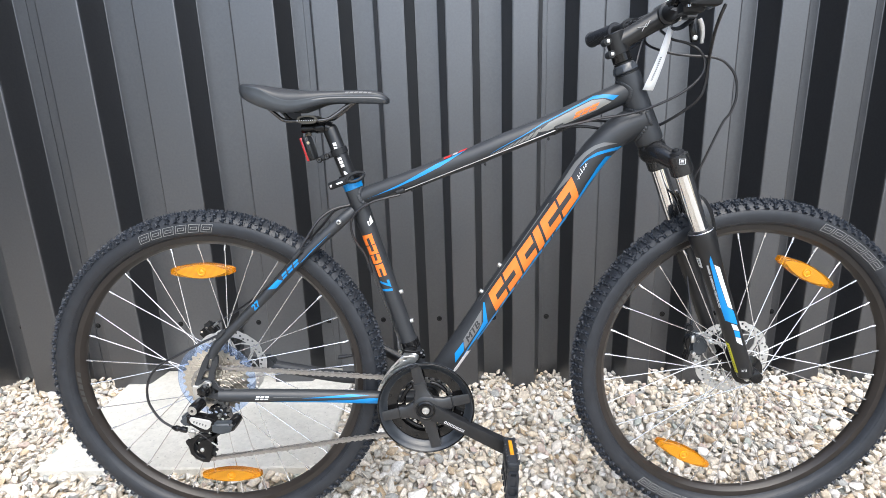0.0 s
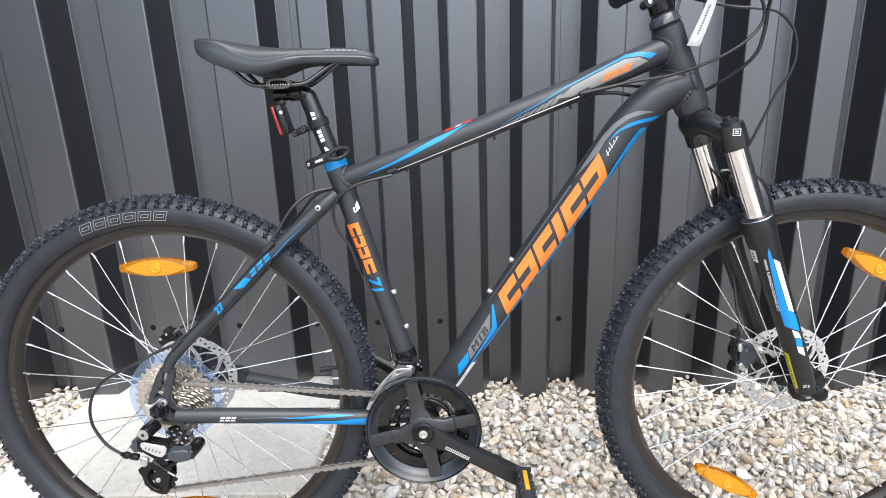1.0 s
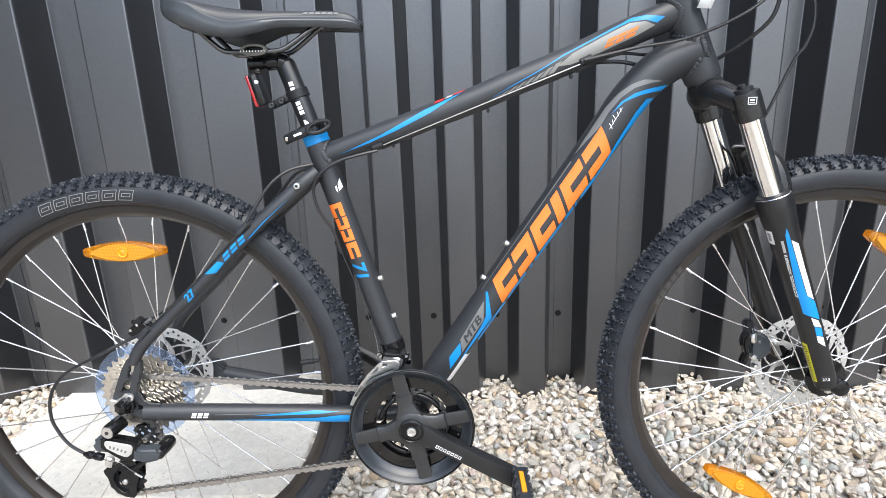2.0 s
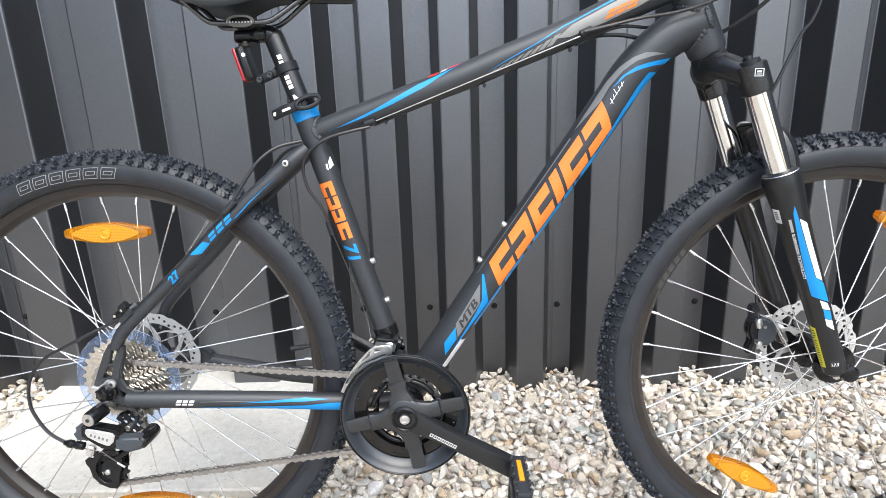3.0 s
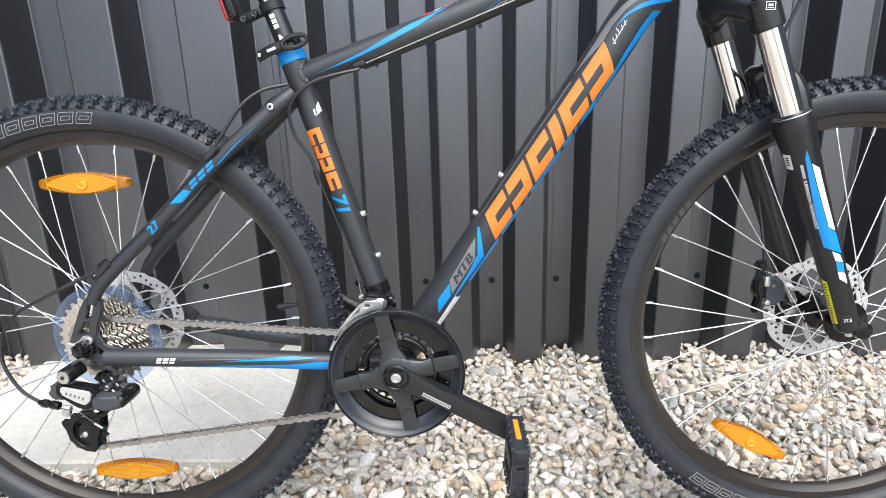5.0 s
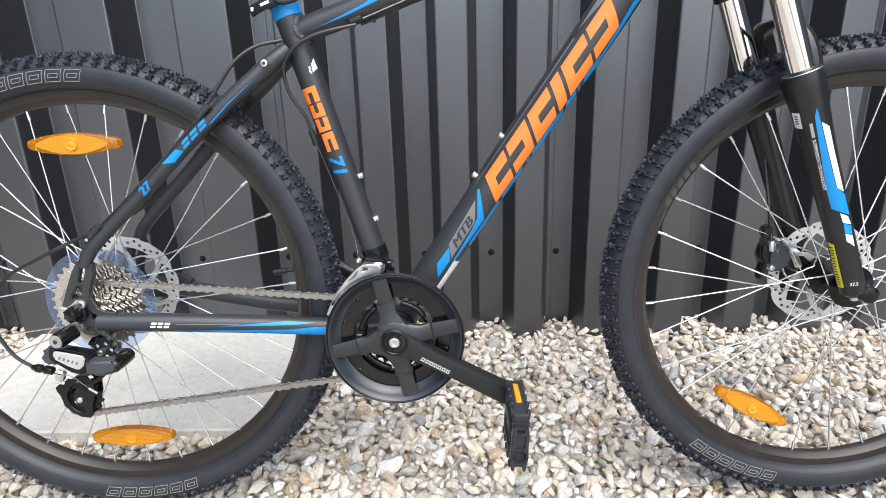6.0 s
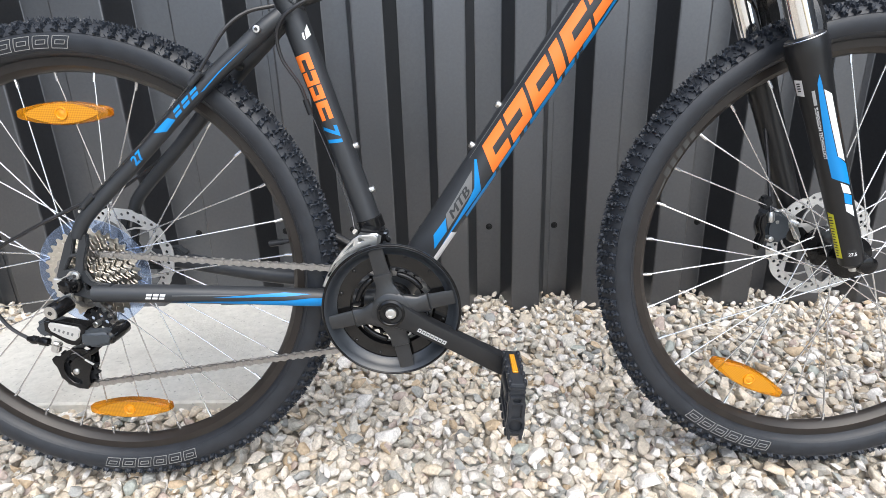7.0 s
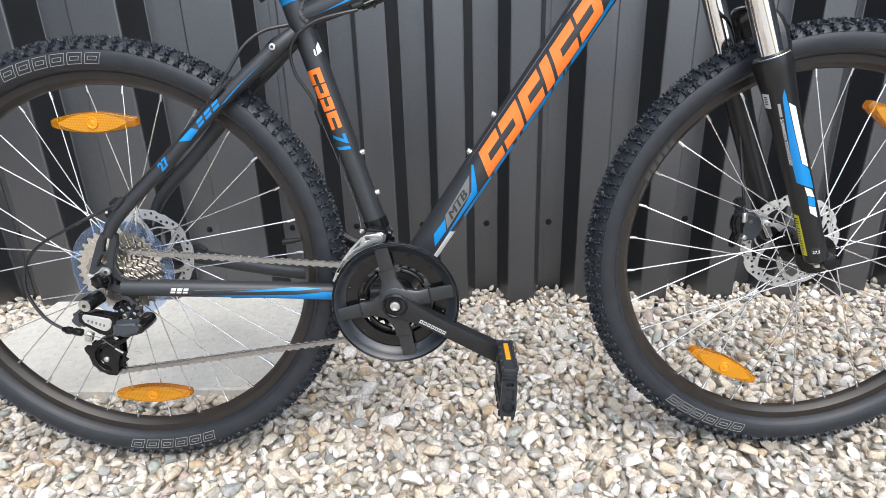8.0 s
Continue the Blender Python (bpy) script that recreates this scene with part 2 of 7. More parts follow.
def plate(outline, y0, y1, bm=None, holes=()):
    """A flat plate in x and z, from y0 to y1, with straight-sided holes."""
    own = bmesh.new()
    loops = [outline, *holes]
    edges = []
    for lp in loops:
        vs = [own.verts.new((x, y0, z)) for x, z in lp]
        edges += [own.edges.new((vs[i], vs[(i + 1) % len(vs)])) for i in range(len(vs))]
    bmesh.ops.triangle_fill(own, use_beauty=True, use_dissolve=False, edges=edges)
    g = bmesh.ops.extrude_face_region(own, geom=own.faces[:])
    bmesh.ops.translate(own, vec=(0, y1 - y0, 0), verts=[v for v in g["geom"] if isinstance(v, bmesh.types.BMVert)])
    return join(bm, own) if bm else own


def rounded(bm, offset=0.0012, seg=2, angle=0.9):
    bmesh.ops.bevel(bm, geom=[e for e in bm.edges if len(e.link_faces) == 2 and e.calc_face_angle(0) > angle], offset=offset, segments=seg, affect="EDGES")
    return bm


def ring_points(cx, cz, r, n=24, a0=0.0, a1=360.0):
    k = n if abs(a1 - a0) == 360 else n - 1
    return [(cx + r * math.cos(radians(a0 + (a1 - a0) * i / k)), cz + r * math.sin(radians(a0 + (a1 - a0) * i / k))) for i in range(n)]


# ---- the setting: wall, ground, slab ----
WALL_Y, DEPTH, RUN, WALL_TOP = 0.545, 0.090, 0.0215, 3.2
# the front faces of the ribs: a wide profile to the west, a narrow one to the east
RIBS = [(-1.052 - 0.264 * k, -0.936 - 0.264 * k) for k in range(8, 0, -1)]
RIBS += [(-1.052, -0.936), (-0.788, -0.672), (-0.523, -0.404), (-0.303, -0.231), (-0.125, -0.054), (0.055, 0.126), (0.235, 0.304),
         (0.413, 0.481), (0.592, 0.660), (0.767, 0.837), (0.943, 1.014), (1.112, 1.186)]
RIBS += [(1.112 + 0.176 * k, 1.183 + 0.176 * k) for k in range(1, 19)]


def build_wall():
    """Upright trapezoid ribs of folded sheet, with rounded folds and real thickness."""
    line = []
    for a, b in RIBS:
        line += [(a - RUN, WALL_Y + DEPTH), (a, WALL_Y), (b, WALL_Y), (b + RUN, WALL_Y + DEPTH)]
    soft = []
    for i, (x, y) in enumerate(line):
        if i in (0, len(line) - 1):
            soft.append((x, y))
            continue
        p, q, r = Vector(line[i - 1]), Vector((x, y)), Vector(line[i + 1])
        d = 0.0034
        a, b = q + (p - q).normalized() * d, q + (r - q).normalized() * d
        soft += [tuple(a), tuple((a + b) / 4 + q / 2), tuple(b)]
    bm = bmesh.new()
    zs = [-0.030, 0.3, 0.6, 0.9, 1.2, 2.0, WALL_TOP]
    rows = [[bm.verts.new((x, y, z)) for x, y in soft] for z in zs]
    for a, b in zip(rows, rows[1:]):
        for i in range(len(soft) - 1):
            bm.faces.new((a[i], a[i + 1], b[i + 1], b[i]))
    ob = part("wall_north", bm, M_WALL, None, "dark anthracite corrugated sheet metal wall beside the gravel", smooth=False)
    m = ob.modifiers.new("thickness", "SOLIDIFY")
    m.thickness, m.offset = 0.0012, 1.0
    tagged(ob, category="wall", kind="structure")
    # overlap seams of neighbouring sheets
    for x in (-1.139, -0.347, 0.342):
        seam = part("trim", box(x, WALL_Y + DEPTH - 0.002, 1.6, 0.0035, 0.003, 3.2), M_WALL, ob)
    # screws in the valleys
    bm = lathe([(0.0001, -0.0055), (0.004, -0.005), (0.0055, -0.003), (0.0058, -0.001), (0.0085, -0.0008), (0.0085, 0.0015), (0.0001, 0.0015)], 16, closed=False)
    first = None
    for x in (-1.651, -1.387, -1.128, -0.849, -0.589, -0.356, -0.177, 0.006, 0.182, 0.352, 0.537, 0.723, 0.892, 1.068):
        spot = Matrix.Translation((x, WALL_Y + DEPTH - 0.001, 0.190))
        if first is None:
            first = part("screw", bm, M_SCREW, ob, "dark painted screw head")
            first.matrix_basis = spot
        else:
            again(first, spot)
    return ob


wall = build_wall()
back = part("wall_core", box(0.6, WALL_Y + 0.19, 1.6, 7.4, 0.1, 3.2), M_SCREW, None, "dark building wall behind the metal cladding")
tagged(back, category="wall", kind="structure")

# walls added out of view at both ends, to dim sideways light on the ribs
for name, x in (("unseen_wall_west", -3.1), ("unseen_wall_east", 4.4)):
    side_wall = part(name, box(x, -1.4, 1.6, 0.2, 4.2, 3.2), M_SIDE, None, "plain unseen side wall added to cut sideways light on the ribs")
    tagged(side_wall, category="wall", kind="structure")

GROUND_Z = -0.042
bm = bmesh.new()
bmesh.ops.create_grid(bm, x_segments=60, y_segments=60, size=1)
for v in bm.verts:
    s = 60.0
    v.co.x, v.co.y = math.copysign(abs(v.co.x) ** 4, v.co.x) * s, math.copysign(abs(v.co.y) ** 4, v.co.y) * s
    v.co.z = GROUND_Z + 0.004 * noise.noise((v.co.x * 3, v.co.y * 3, 0))
ground = part("ground", bm, M_SOIL, None, "bed of pale mixed gravel before the wall")
tagged(ground, category="ground", kind="structure")

SLAB = (-1.006, -0.280, 0.117, 0.63, 0.020)


def build_slab():
    x0, x1, y0, y1, top = SLAB
    bm = bmesh.new()
    nx, ny = 60, 40
    bmesh.ops.create_grid(bm, x_segments=nx, y_segments=ny, size=0.5)
    for v in bm.verts:
        v.co.x, v.co.y = x0 + (v.co.x + 0.5) * (x1 - x0), y0 + (v.co.y + 0.5) * (y1 - y0)
        v.co.z = top + 0.0007 * noise.noise((v.co.x * 30, v.co.y * 30, 1))
    border = [e for e in bm.edges if e.is_boundary]
    g = bmesh.ops.extrude_edge_only(bm, edges=border)
    down = [v for v in g["geom"] if isinstance(v, bmesh.types.BMVert)]
    for v in down:
        v.co.z -= 0.004
        v.co.x += 0.004 * (1 if v.co.x > x1 - 1e-4 else -1 if v.co.x < x0 + 1e-4 else 0)
        v.co.y += 0.004 * (1 if v.co.y > y1 - 1e-4 else -1 if v.co.y < y0 + 1e-4 else 0)
        v.co.z += 0.0012 * noise.noise((v.co.x * 60, v.co.y * 60, 5))
    g = bmesh.ops.extrude_edge_only(bm, edges=[e for e in g["geom"] if isinstance(e, bmesh.types.BMEdge)])
    for v in [v for v in g["geom"] if isinstance(v, bmesh.types.BMVert)]:
        v.co.z -= 0.07
    return tagged(part("paving_slab", bm, M_SLAB, None, "pale grey concrete paving slab set in gravel by the wall"), category="paving slab")


slab = build_slab()


# ---- the bicycle: its own axes are ahead (x), to its left (y) and up (z), from the ground under the bottom bracket ----
bike = new("mountain_bike")
bike.matrix_basis = pose(0.0002, -0.025, 0.0087, -3.387, 0.62, 0.602)
tagged(bike, "matt black mountain bike with orange and blue decals leaning near wall", "bicycle")
BB = (0.001, 0.2875)
REAR, FRONT = (-0.436, 0.3325), (0.653, 0.342)      # hub axles
RIM_REAR, RIM_FRONT = (-0.4385, 0.3295), (0.656, 0.3365)


class Tube:
    """A frame tube in the bicycle's middle plane: a smooth axis in (x, z) and a radius along it."""

    def __init__(self, points, radii, k=10, y=0.0):
        self.line = smooth_line([(x, 0, z) for x, z in points], k)
        self.rad = [q.x for q in smooth_line([(r, 0, 0) for r in radii], k)]
        self.along = [0.0]
        for a, b in zip(self.line, self.line[1:]):
            self.along.append(self.along[-1] + (b - a).length)
        self.y, self.out = y, None

    def mesh(self, n=28, flat=1.0):
        return sweep([(p.x, self.y, p.z) for p in self.line], self.rad, n, up=(0, -1, 0), flat=[flat] * len(self.line))

    def spot(self, s):
        i = max(0, min(len(self.line) - 2, int(np.searchsorted(self.along, s)) - 1))
        f = (s - self.along[i]) / (self.along[i + 1] - self.along[i])
        t = (self.line[i + 1] - self.line[i]).normalized()
        return self.line[i].lerp(self.line[i + 1], f), Vector((-t.z, 0, t.x)), self.rad[i] + f * (self.rad[i + 1] - self.rad[i])

    def skin(self, s, o, lift):
        """The place on the near side at s along the axis and o across it."""
        c, n, r = self.spot(s)
        if self.out:
            self.y = float(np.interp(s, self.along, self.out))
        o = max(-0.995 * r, min(0.995 * r, o))
        k = (r + lift) / r
        return Vector((c.x + n.x * o * k, self.y - math.sqrt(r * r - o * o) * k, c.z + n.z * o * k))


def decal(name, tube, shapes, mat, parent, lift=0.0005, label="", step=0.003):
    """Thin print that hugs the near side of a tube. Shapes: polygons of (along, across)."""
    bm = bmesh.new()
    for shape in shapes:
        if isinstance(shape, bmesh.types.BMesh):
            join(bm, shape)
        else:
            vs = [bm.verts.new((s, o, 0)) for s, o in shape]
            es = [bm.edges.new((vs[i], vs[(i + 1) % len(vs)])) for i in range(len(vs))]
            bmesh.ops.triangle_fill(bm, use_beauty=True, use_dissolve=False, edges=es)
    lo, hi = min(v.co.y for v in bm.verts), max(v.co.y for v in bm.verts)
    o = math.ceil(lo / step) * step
    while o < hi:
        bmesh.ops.bisect_plane(bm, geom=bm.verts[:] + bm.edges[:] + bm.faces[:], plane_co=(0, o, 0), plane_no=(0, 1, 0))
        o += step
    lo, hi = min(v.co.x for v in bm.verts), max(v.co.x for v in bm.verts)
    s = math.ceil(lo / 0.02) * 0.02
    while s < hi:
        bmesh.ops.bisect_plane(bm, geom=bm.verts[:] + bm.edges[:] + bm.faces[:], plane_co=(s, 0, 0), plane_no=(1, 0, 0))
        s += 0.02
    for v in bm.verts:
        v.co = tube.skin(v.co.x, v.co.y, lift)
    return part(name, bm, mat, parent, label)


def block(s, o, w, h, slant=0.0):
    """A slanted block from (s, o), w along and h across."""
    return [(s, o), (s + w, o), (s + w + slant, o + h), (s + slant, o + h)]


# frame
SEAT_TUBE = Tube([BB, (-0.0445, 0.434), (-0.0920, 0.589), (-0.138, 0.738)], [0.019, 0.0172, 0.0172, 0.0185])
DOWN_TUBE = Tube([BB, (0.085, 0.4105), (0.166, 0.5295), (0.255, 0.6575), (0.306, 0.733), (0.330, 0.770), (0.352, 0.796), (0.376, 0.817), (0.400, 0.832), (0.432, 0.846)], [0.0245, 0.0245, 0.0252, 0.0268, 0.0272, 0.0272, 0.0273, 0.0285, 0.0292, 0.0285])
TOP_TUBE = Tube([(-0.124, 0.703), (-0.02, 0.7375), (0.093, 0.776), (0.152, 0.799), (0.238, 0.831), (0.304, 0.859), (0.361, 0.882), (0.408, 0.901)], [0.0165, 0.0178, 0.019, 0.0195, 0.0197, 0.0202, 0.0210, 0.0215])
seat_tube = part("seat_tube", SEAT_TUBE.mesh(), M_FRAME, bike)
down_tube = part("down_tube", DOWN_TUBE.mesh(36), M_FRAME, bike)
top_tube = part("top_tube", TOP_TUBE.mesh(32), M_FRAME, bike)
HA = Vector((0.363, 0, -0.932)).normalized()
HEAD = Vector((0.394, 0, 0.927))
head_tube = part("head_tube", sweep([HEAD + HA * d for d in (0, 0.004, 0.03, 0.09, 0.127, 0.134)], [0.0225, 0.0235, 0.0232, 0.0248, 0.0262, 0.0255], 32), M_FRAME, bike)
shell = lathe([(0.0205, -0.036), (0.021, -0.034), (0.021, 0.034), (0.0205, 0.036), (0.016, 0.036), (0.016, -0.036)], 32)
bmesh.ops.translate(shell, vec=(BB[0], 0, BB[1]), verts=shell.verts)
bracket = part("bottom_bracket", shell, M_FRAME, bike)


def weld_bead(tube, axis_at, axis_dir, reach, parent, start):
    """A scaly bead of weld where a tube runs into another round tube."""
    pts = []
    for a in np.linspace(0, 2 * math.pi, 97):
        s = start
        while True:
            c, nrm, r = tube.spot(s)
            p = c + (r + 0.0004) * (math.cos(a) * Vector((0, -1, 0)) + math.sin(a) * nrm)
            q = p - axis_at
            if (q - axis_dir * q.dot(axis_dir)).length < reach or not 0.001 < s < tube.along[-1] - 0.001:
                break
            s += 0.0008 if start > 0.1 else -0.0008
        pts.append(p)
    # overlapping scales along the seam
    bm = bmesh.new()
    for i in range(0, 96, 2):
        t = (pts[(i + 1) % 96] - pts[i - 1]).normalized()
        q = pts[i] - axis_at
        out = (q - axis_dir * q.dot(axis_dir)).normalized()
        across = t.cross(out).normalized()
        out = across.cross(t)
        one = bmesh.new()
        bmesh.ops.create_icosphere(one, subdivisions=2, radius=1)
        m = Matrix((t * 0.0034, across * 0.0050, out * 0.0014)).transposed().to_4x4()
        join(bm, one, Matrix.Translation(pts[i]) @ m)
    return part("weld_bead", bm, M_FRAME, parent)


weld_bead(TOP_TUBE, HEAD, HA, 0.0245, top_tube, TOP_TUBE.along[-1] - 0.055)
weld_bead(DOWN_TUBE, HEAD, HA, 0.0262, down_tube, DOWN_TUBE.along[-1] - 0.060)
weld_bead(TOP_TUBE, Vector((-0.138, 0, 0.738)), Vector((-0.285, 0, 0.958)).normalized(), 0.0190, top_tube, 0.06)
for side in (-1, 1):
    stay = [(-0.133, side * 0.016, 0.681), (-0.162, side * 0.026, 0.657), (-0.240, side * 0.045, 0.589), (-0.330, side * 0.058, 0.501), (-0.403, side * 0.069, 0.431), (-0.423, side * 0.072, 0.400)]
    ss = part("seat_stay", sweep(smooth_line(stay, 6), [r.x for r in smooth_line([(0.0105, 0, 0), (0.0115, 0, 0), (0.0105, 0, 0), (0.0098, 0, 0), (0.0096, 0, 0), (0.0088, 0, 0)], 6)], 16), M_FRAME, bike)
    up = 0.0 if side < 0 else 1.0
    stay = [(-0.012, side * 0.026, 0.287), (-0.06, side * 0.034, 0.291), (-0.11, side * 0.042, 0.295), (-0.2, side * 0.05, 0.3025 - 0.003 * up), (-0.325, side * 0.064, 0.3125 + 0.004 * up), (-0.415, side * 0.072, 0.318 + 0.012 * up)]
    cs = part("chain_stay", sweep(smooth_line(stay, 6), [r.x for r in smooth_line([(0.0125, 0, 0), (0.0128, 0, 0), (0.0132, 0, 0), (0.0132, 0, 0), (0.0132, 0, 0), (0.0128, 0, 0)], 6)], 16), M_FRAME, bike)
    if side < 0:
        seat_stay, chain_stay = ss, cs
    # dropout: an open plate between the stays
    out = [(-0.431, 0.407), (-0.409, 0.403), (-0.410, 0.388), (-0.418, 0.368), (-0.422, 0.351), (-0.415, 0.337), (-0.402, 0.331), (-0.388, 0.331), (-0.386, 0.306), (-0.410, 0.306), (-0.435, 0.314), (-0.452, 0.319), (-0.463, 0.333), (-0.462, 0.343), (-0.454, 0.362), (-0.441, 0.391)]
    holes = [[(-0.427, 0.397), (-0.420, 0.397), (-0.427, 0.377), (-0.434, 0.376)], [(-0.437, 0.371), (-0.429, 0.372), (-0.434, 0.354), (-0.448, 0.353)], [(-0.425, 0.335), (-0.412, 0.325), (-0.424, 0.322)]]
    bm = plate(out, side * 0.067, side * 0.0755, holes=holes)
    bmesh.ops.bevel(bm, geom=[e for e in bm.edges if len(e.link_faces) == 2 and e.calc_face_angle(0) > 1.0], offset=0.0012, segments=2, affect="EDGES")
    part("dropout", bm, M_FRAME, bike)
part("stand_bracket", rounded(plate([(-0.376, 0.345), (-0.354, 0.346), (-0.338, 0.334), (-0.340, 0.316), (-0.368, 0.314), (-0.380, 0.326)], 0.054, 0.074), 0.003, 2), M_FRAME, bike, "black bracket on the far chain stay")
part("stay_bridge", sweep(smooth_line([(-0.214, -0.045, 0.613), (-0.209, -0.02, 0.623), (-0.209, 0.02, 0.623), (-0.214, 0.045, 0.613)], 6), 0.008, 12), M_FRAME, bike)


# ---- wheels ----
def turned(a, r, y=0.0):
    return Vector((r * math.cos(a), y, r * math.sin(a)))


TYRE_R, TYRE_A, TYRE_B = 0.3203, 0.0262, 0.0285      # ring radius, height and half width of the section


def build_tyre(wheel, knob_seed):
    prof = []
    for i in range(25):
        a = radians(-128 + 256 * i / 24)
        prof.append((TYRE_R + TYRE_A * math.cos(a), TYRE_B * math.sin(a)))
    prof += [(0.2995, 0.011), (0.2985, 0.0), (0.2995, -0.011)]
    tyre = part("tyre", lathe(prof, 128), M_RUBBER, wheel, "black knobbly tyre with smooth sidewalls")
    # the knobs: rows over the crown and the shoulders
    rng = random.Random(knob_seed)
    verts, faces = [], []

    def place(a, b, da, db, lift):
        bb = b + db / TYRE_B
        r, y = TYRE_R + (TYRE_A + lift) * math.cos(bb), (TYRE_B + lift) * math.sin(bb)
        verts.append(tuple(turned(a + da / r, r, y)))

    def knob(a, b, la, lb, h, twist, peak=0.7):
        """A small block at a round the wheel and b over the crown, la long, lb wide."""
        q = len(verts)
        for top in (0, 1):
            k = peak if top else 1.1
            for i, j in ((-1, -1), (1, -1), (1, 1), (-1, 1)):
                da, db = i * la * 0.5 * k, j * lb * 0.5 * k
                place(a, b, da * math.cos(twist) - db * math.sin(twist), da * math.sin(twist) + db * math.cos(twist), h * top - 0.0008 * (1 - top))
        faces.extend([(q + 4, q + 5, q + 6, q + 7), (q, q + 1, q + 5, q + 4), (q + 1, q + 2, q + 6, q + 5), (q + 2, q + 3, q + 7, q + 6), (q + 3, q, q + 4, q + 7)])

    def star(a, b, k=1.0, fins=4):
        """A knob of pointed fins round a sunken middle."""
        spin = rng.uniform(-0.35, 0.35) + math.pi / 4
        q, n2 = len(verts), fins * 2
        for ring in (0, 1):
            for i in range(n2):
                t = spin + 2 * math.pi * i / n2
                tip = i % 2 == 0
                reach = k * ((0.0076, 0.0058)[ring] if tip else (0.0040, 0.0021)[ring]) * rng.uniform(0.88, 1.12)
                place(a, b, reach * math.cos(t), reach * math.sin(t), (-0.0008, k * (0.0068 if tip else 0.0048) * rng.uniform(0.85, 1.1))[ring])
        place(a, b, 0, 0, 0.0026 * k)
        for i in range(n2):
            u = (i + 1) % n2
            faces.append((q + i, q + u, q + n2 + u, q + n2 + i))
            faces.append((q + n2 + i, q + n2 + u, q + 2 * n2))

    n = 58
    step = 2 * math.pi / n
    for i in range(n):
        a = step * i
        star(a, 0.0, 0.74)
        star(a + 0.5 * step, 0.04, 0.72)
        for sgn in (1, -1):
            star(a + 0.28 * step, sgn * 0.31, 0.76, 3)
            star(a + 0.74 * step, sgn * 0.28, 0.74)
            for d in (-0.0088, 0.0075):
                star(a + d / 0.34 + 0.5 * step, sgn * 0.63, 0.70)
                star(a + d / 0.33, sgn * 0.99, 0.84)
            for _ in range(9):
                knob(a + rng.random() * step, sgn * rng.uniform(0.05, 0.92), rng.uniform(0.0015, 0.006), rng.uniform(0.0010, 0.0022), rng.uniform(0.0010, 0.0024), rng.uniform(0, 3.1))
            for _ in range(7):      # rubber hairs left by the mould
                knob(a + rng.random() * step, sgn * rng.uniform(0.0, 1.10), 0.0007, 0.0007, rng.uniform(0.0045, 0.0085), 0, 0.5)
    me = bpy.data.meshes.new("tread")
    me.from_pydata(verts, [], faces)
    me.materials.append(M_KNOB)
    ob = new("tread", me)
    ob.parent = tyre
    tagged(ob, "rows of small star-shaped black rubber knobs", kind="stuff")
    # fine moulded rings on both sidewalls
    for r in (TYRE_R - 0.0125, TYRE_R + 0.0105):
        for sgn in (-1, 1):
            b = math.acos((r - TYRE_R) / TYRE_A)
            y = sgn * TYRE_B * math.sin(b)
            part("moulded_line", lathe([(r - 0.0006, y - sgn * 0.0004), (r, y + sgn * 0.0005), (r + 0.0006, y - sgn * 0.0004)], 128), M_RUBBER, tyre)
    return tyre


def side_skin(a, r, lift=0.0006):
    """A place on the near tyre wall."""
    c = max(-1, min(1, (r - TYRE_R) / TYRE_A))
    return Vector((r * math.cos(a), -(TYRE_B * math.sqrt(1 - c * c) + lift), r * math.sin(a)))


def wall_print(tyre, at, flip, count=6, r0=0.3110, r1=0.3262, w=0.0205, gap=0.0048):
    """Outlined slanted blocks along the tyre wall, centred at the angle."""
    bm = bmesh.new()
    total = count * w + (count - 1) * gap
    for i in range(count):
        s0 = -total / 2 + i * (w + gap)
        pts = [(s0, 0), (s0 + w, 0), (s0 + w + 0.004, 1), (s0 + 0.004, 1)]
        cut = [(s0 + 0.005, 0.33), (s0 + w - 0.003, 0.33), (s0 + w - 0.001, 0.66), (s0 + 0.007, 0.66)]
        for quad in (pts, cut):
            for j in range(4):
                p, q = quad[j], quad[(j + 1) % 4]
                line = []
                for k in range(5):
                    f = k / 4
                    s, h = p[0] + (q[0] - p[0]) * f, p[1] + (q[1] - p[1]) * f
                    if flip:
                        h = 1 - h
                    a = at + (s if flip else -s) / 0.3175
                    line.append(side_skin(a, r0 + (r1 - r0) * h, 0.0002))
                sweep(line, 0.00055, 4, bm=bm)
    return part("outlined_print", bm, M_OUTLINE, tyre, "pale grey outlined print on tyre wall")


def rim_print(wheel, at):
    """A worn pale mark on the rim's side."""
    bm = bmesh.new()
    for i, (s0, w) in enumerate(((-0.05, 0.028), (-0.018, 0.012), (-0.002, 0.010), (0.012, 0.011), (0.027, 0.010), (0.041, 0.009))):
        vs = []
        for s, r in ((s0, 0.2895), (s0 + w, 0.2895), (s0 + w + 0.003, 0.2925 if i == 0 else 0.2975), (s0 + 0.003, 0.2915 if i == 0 else 0.2975)):
            vs.append(bm.verts.new(turned(at - s / 0.29, r, -0.0142)))
        bm.faces.new(vs)
    return part("rim_print", bm, M_DIM, wheel, "grey worn print on the rim")


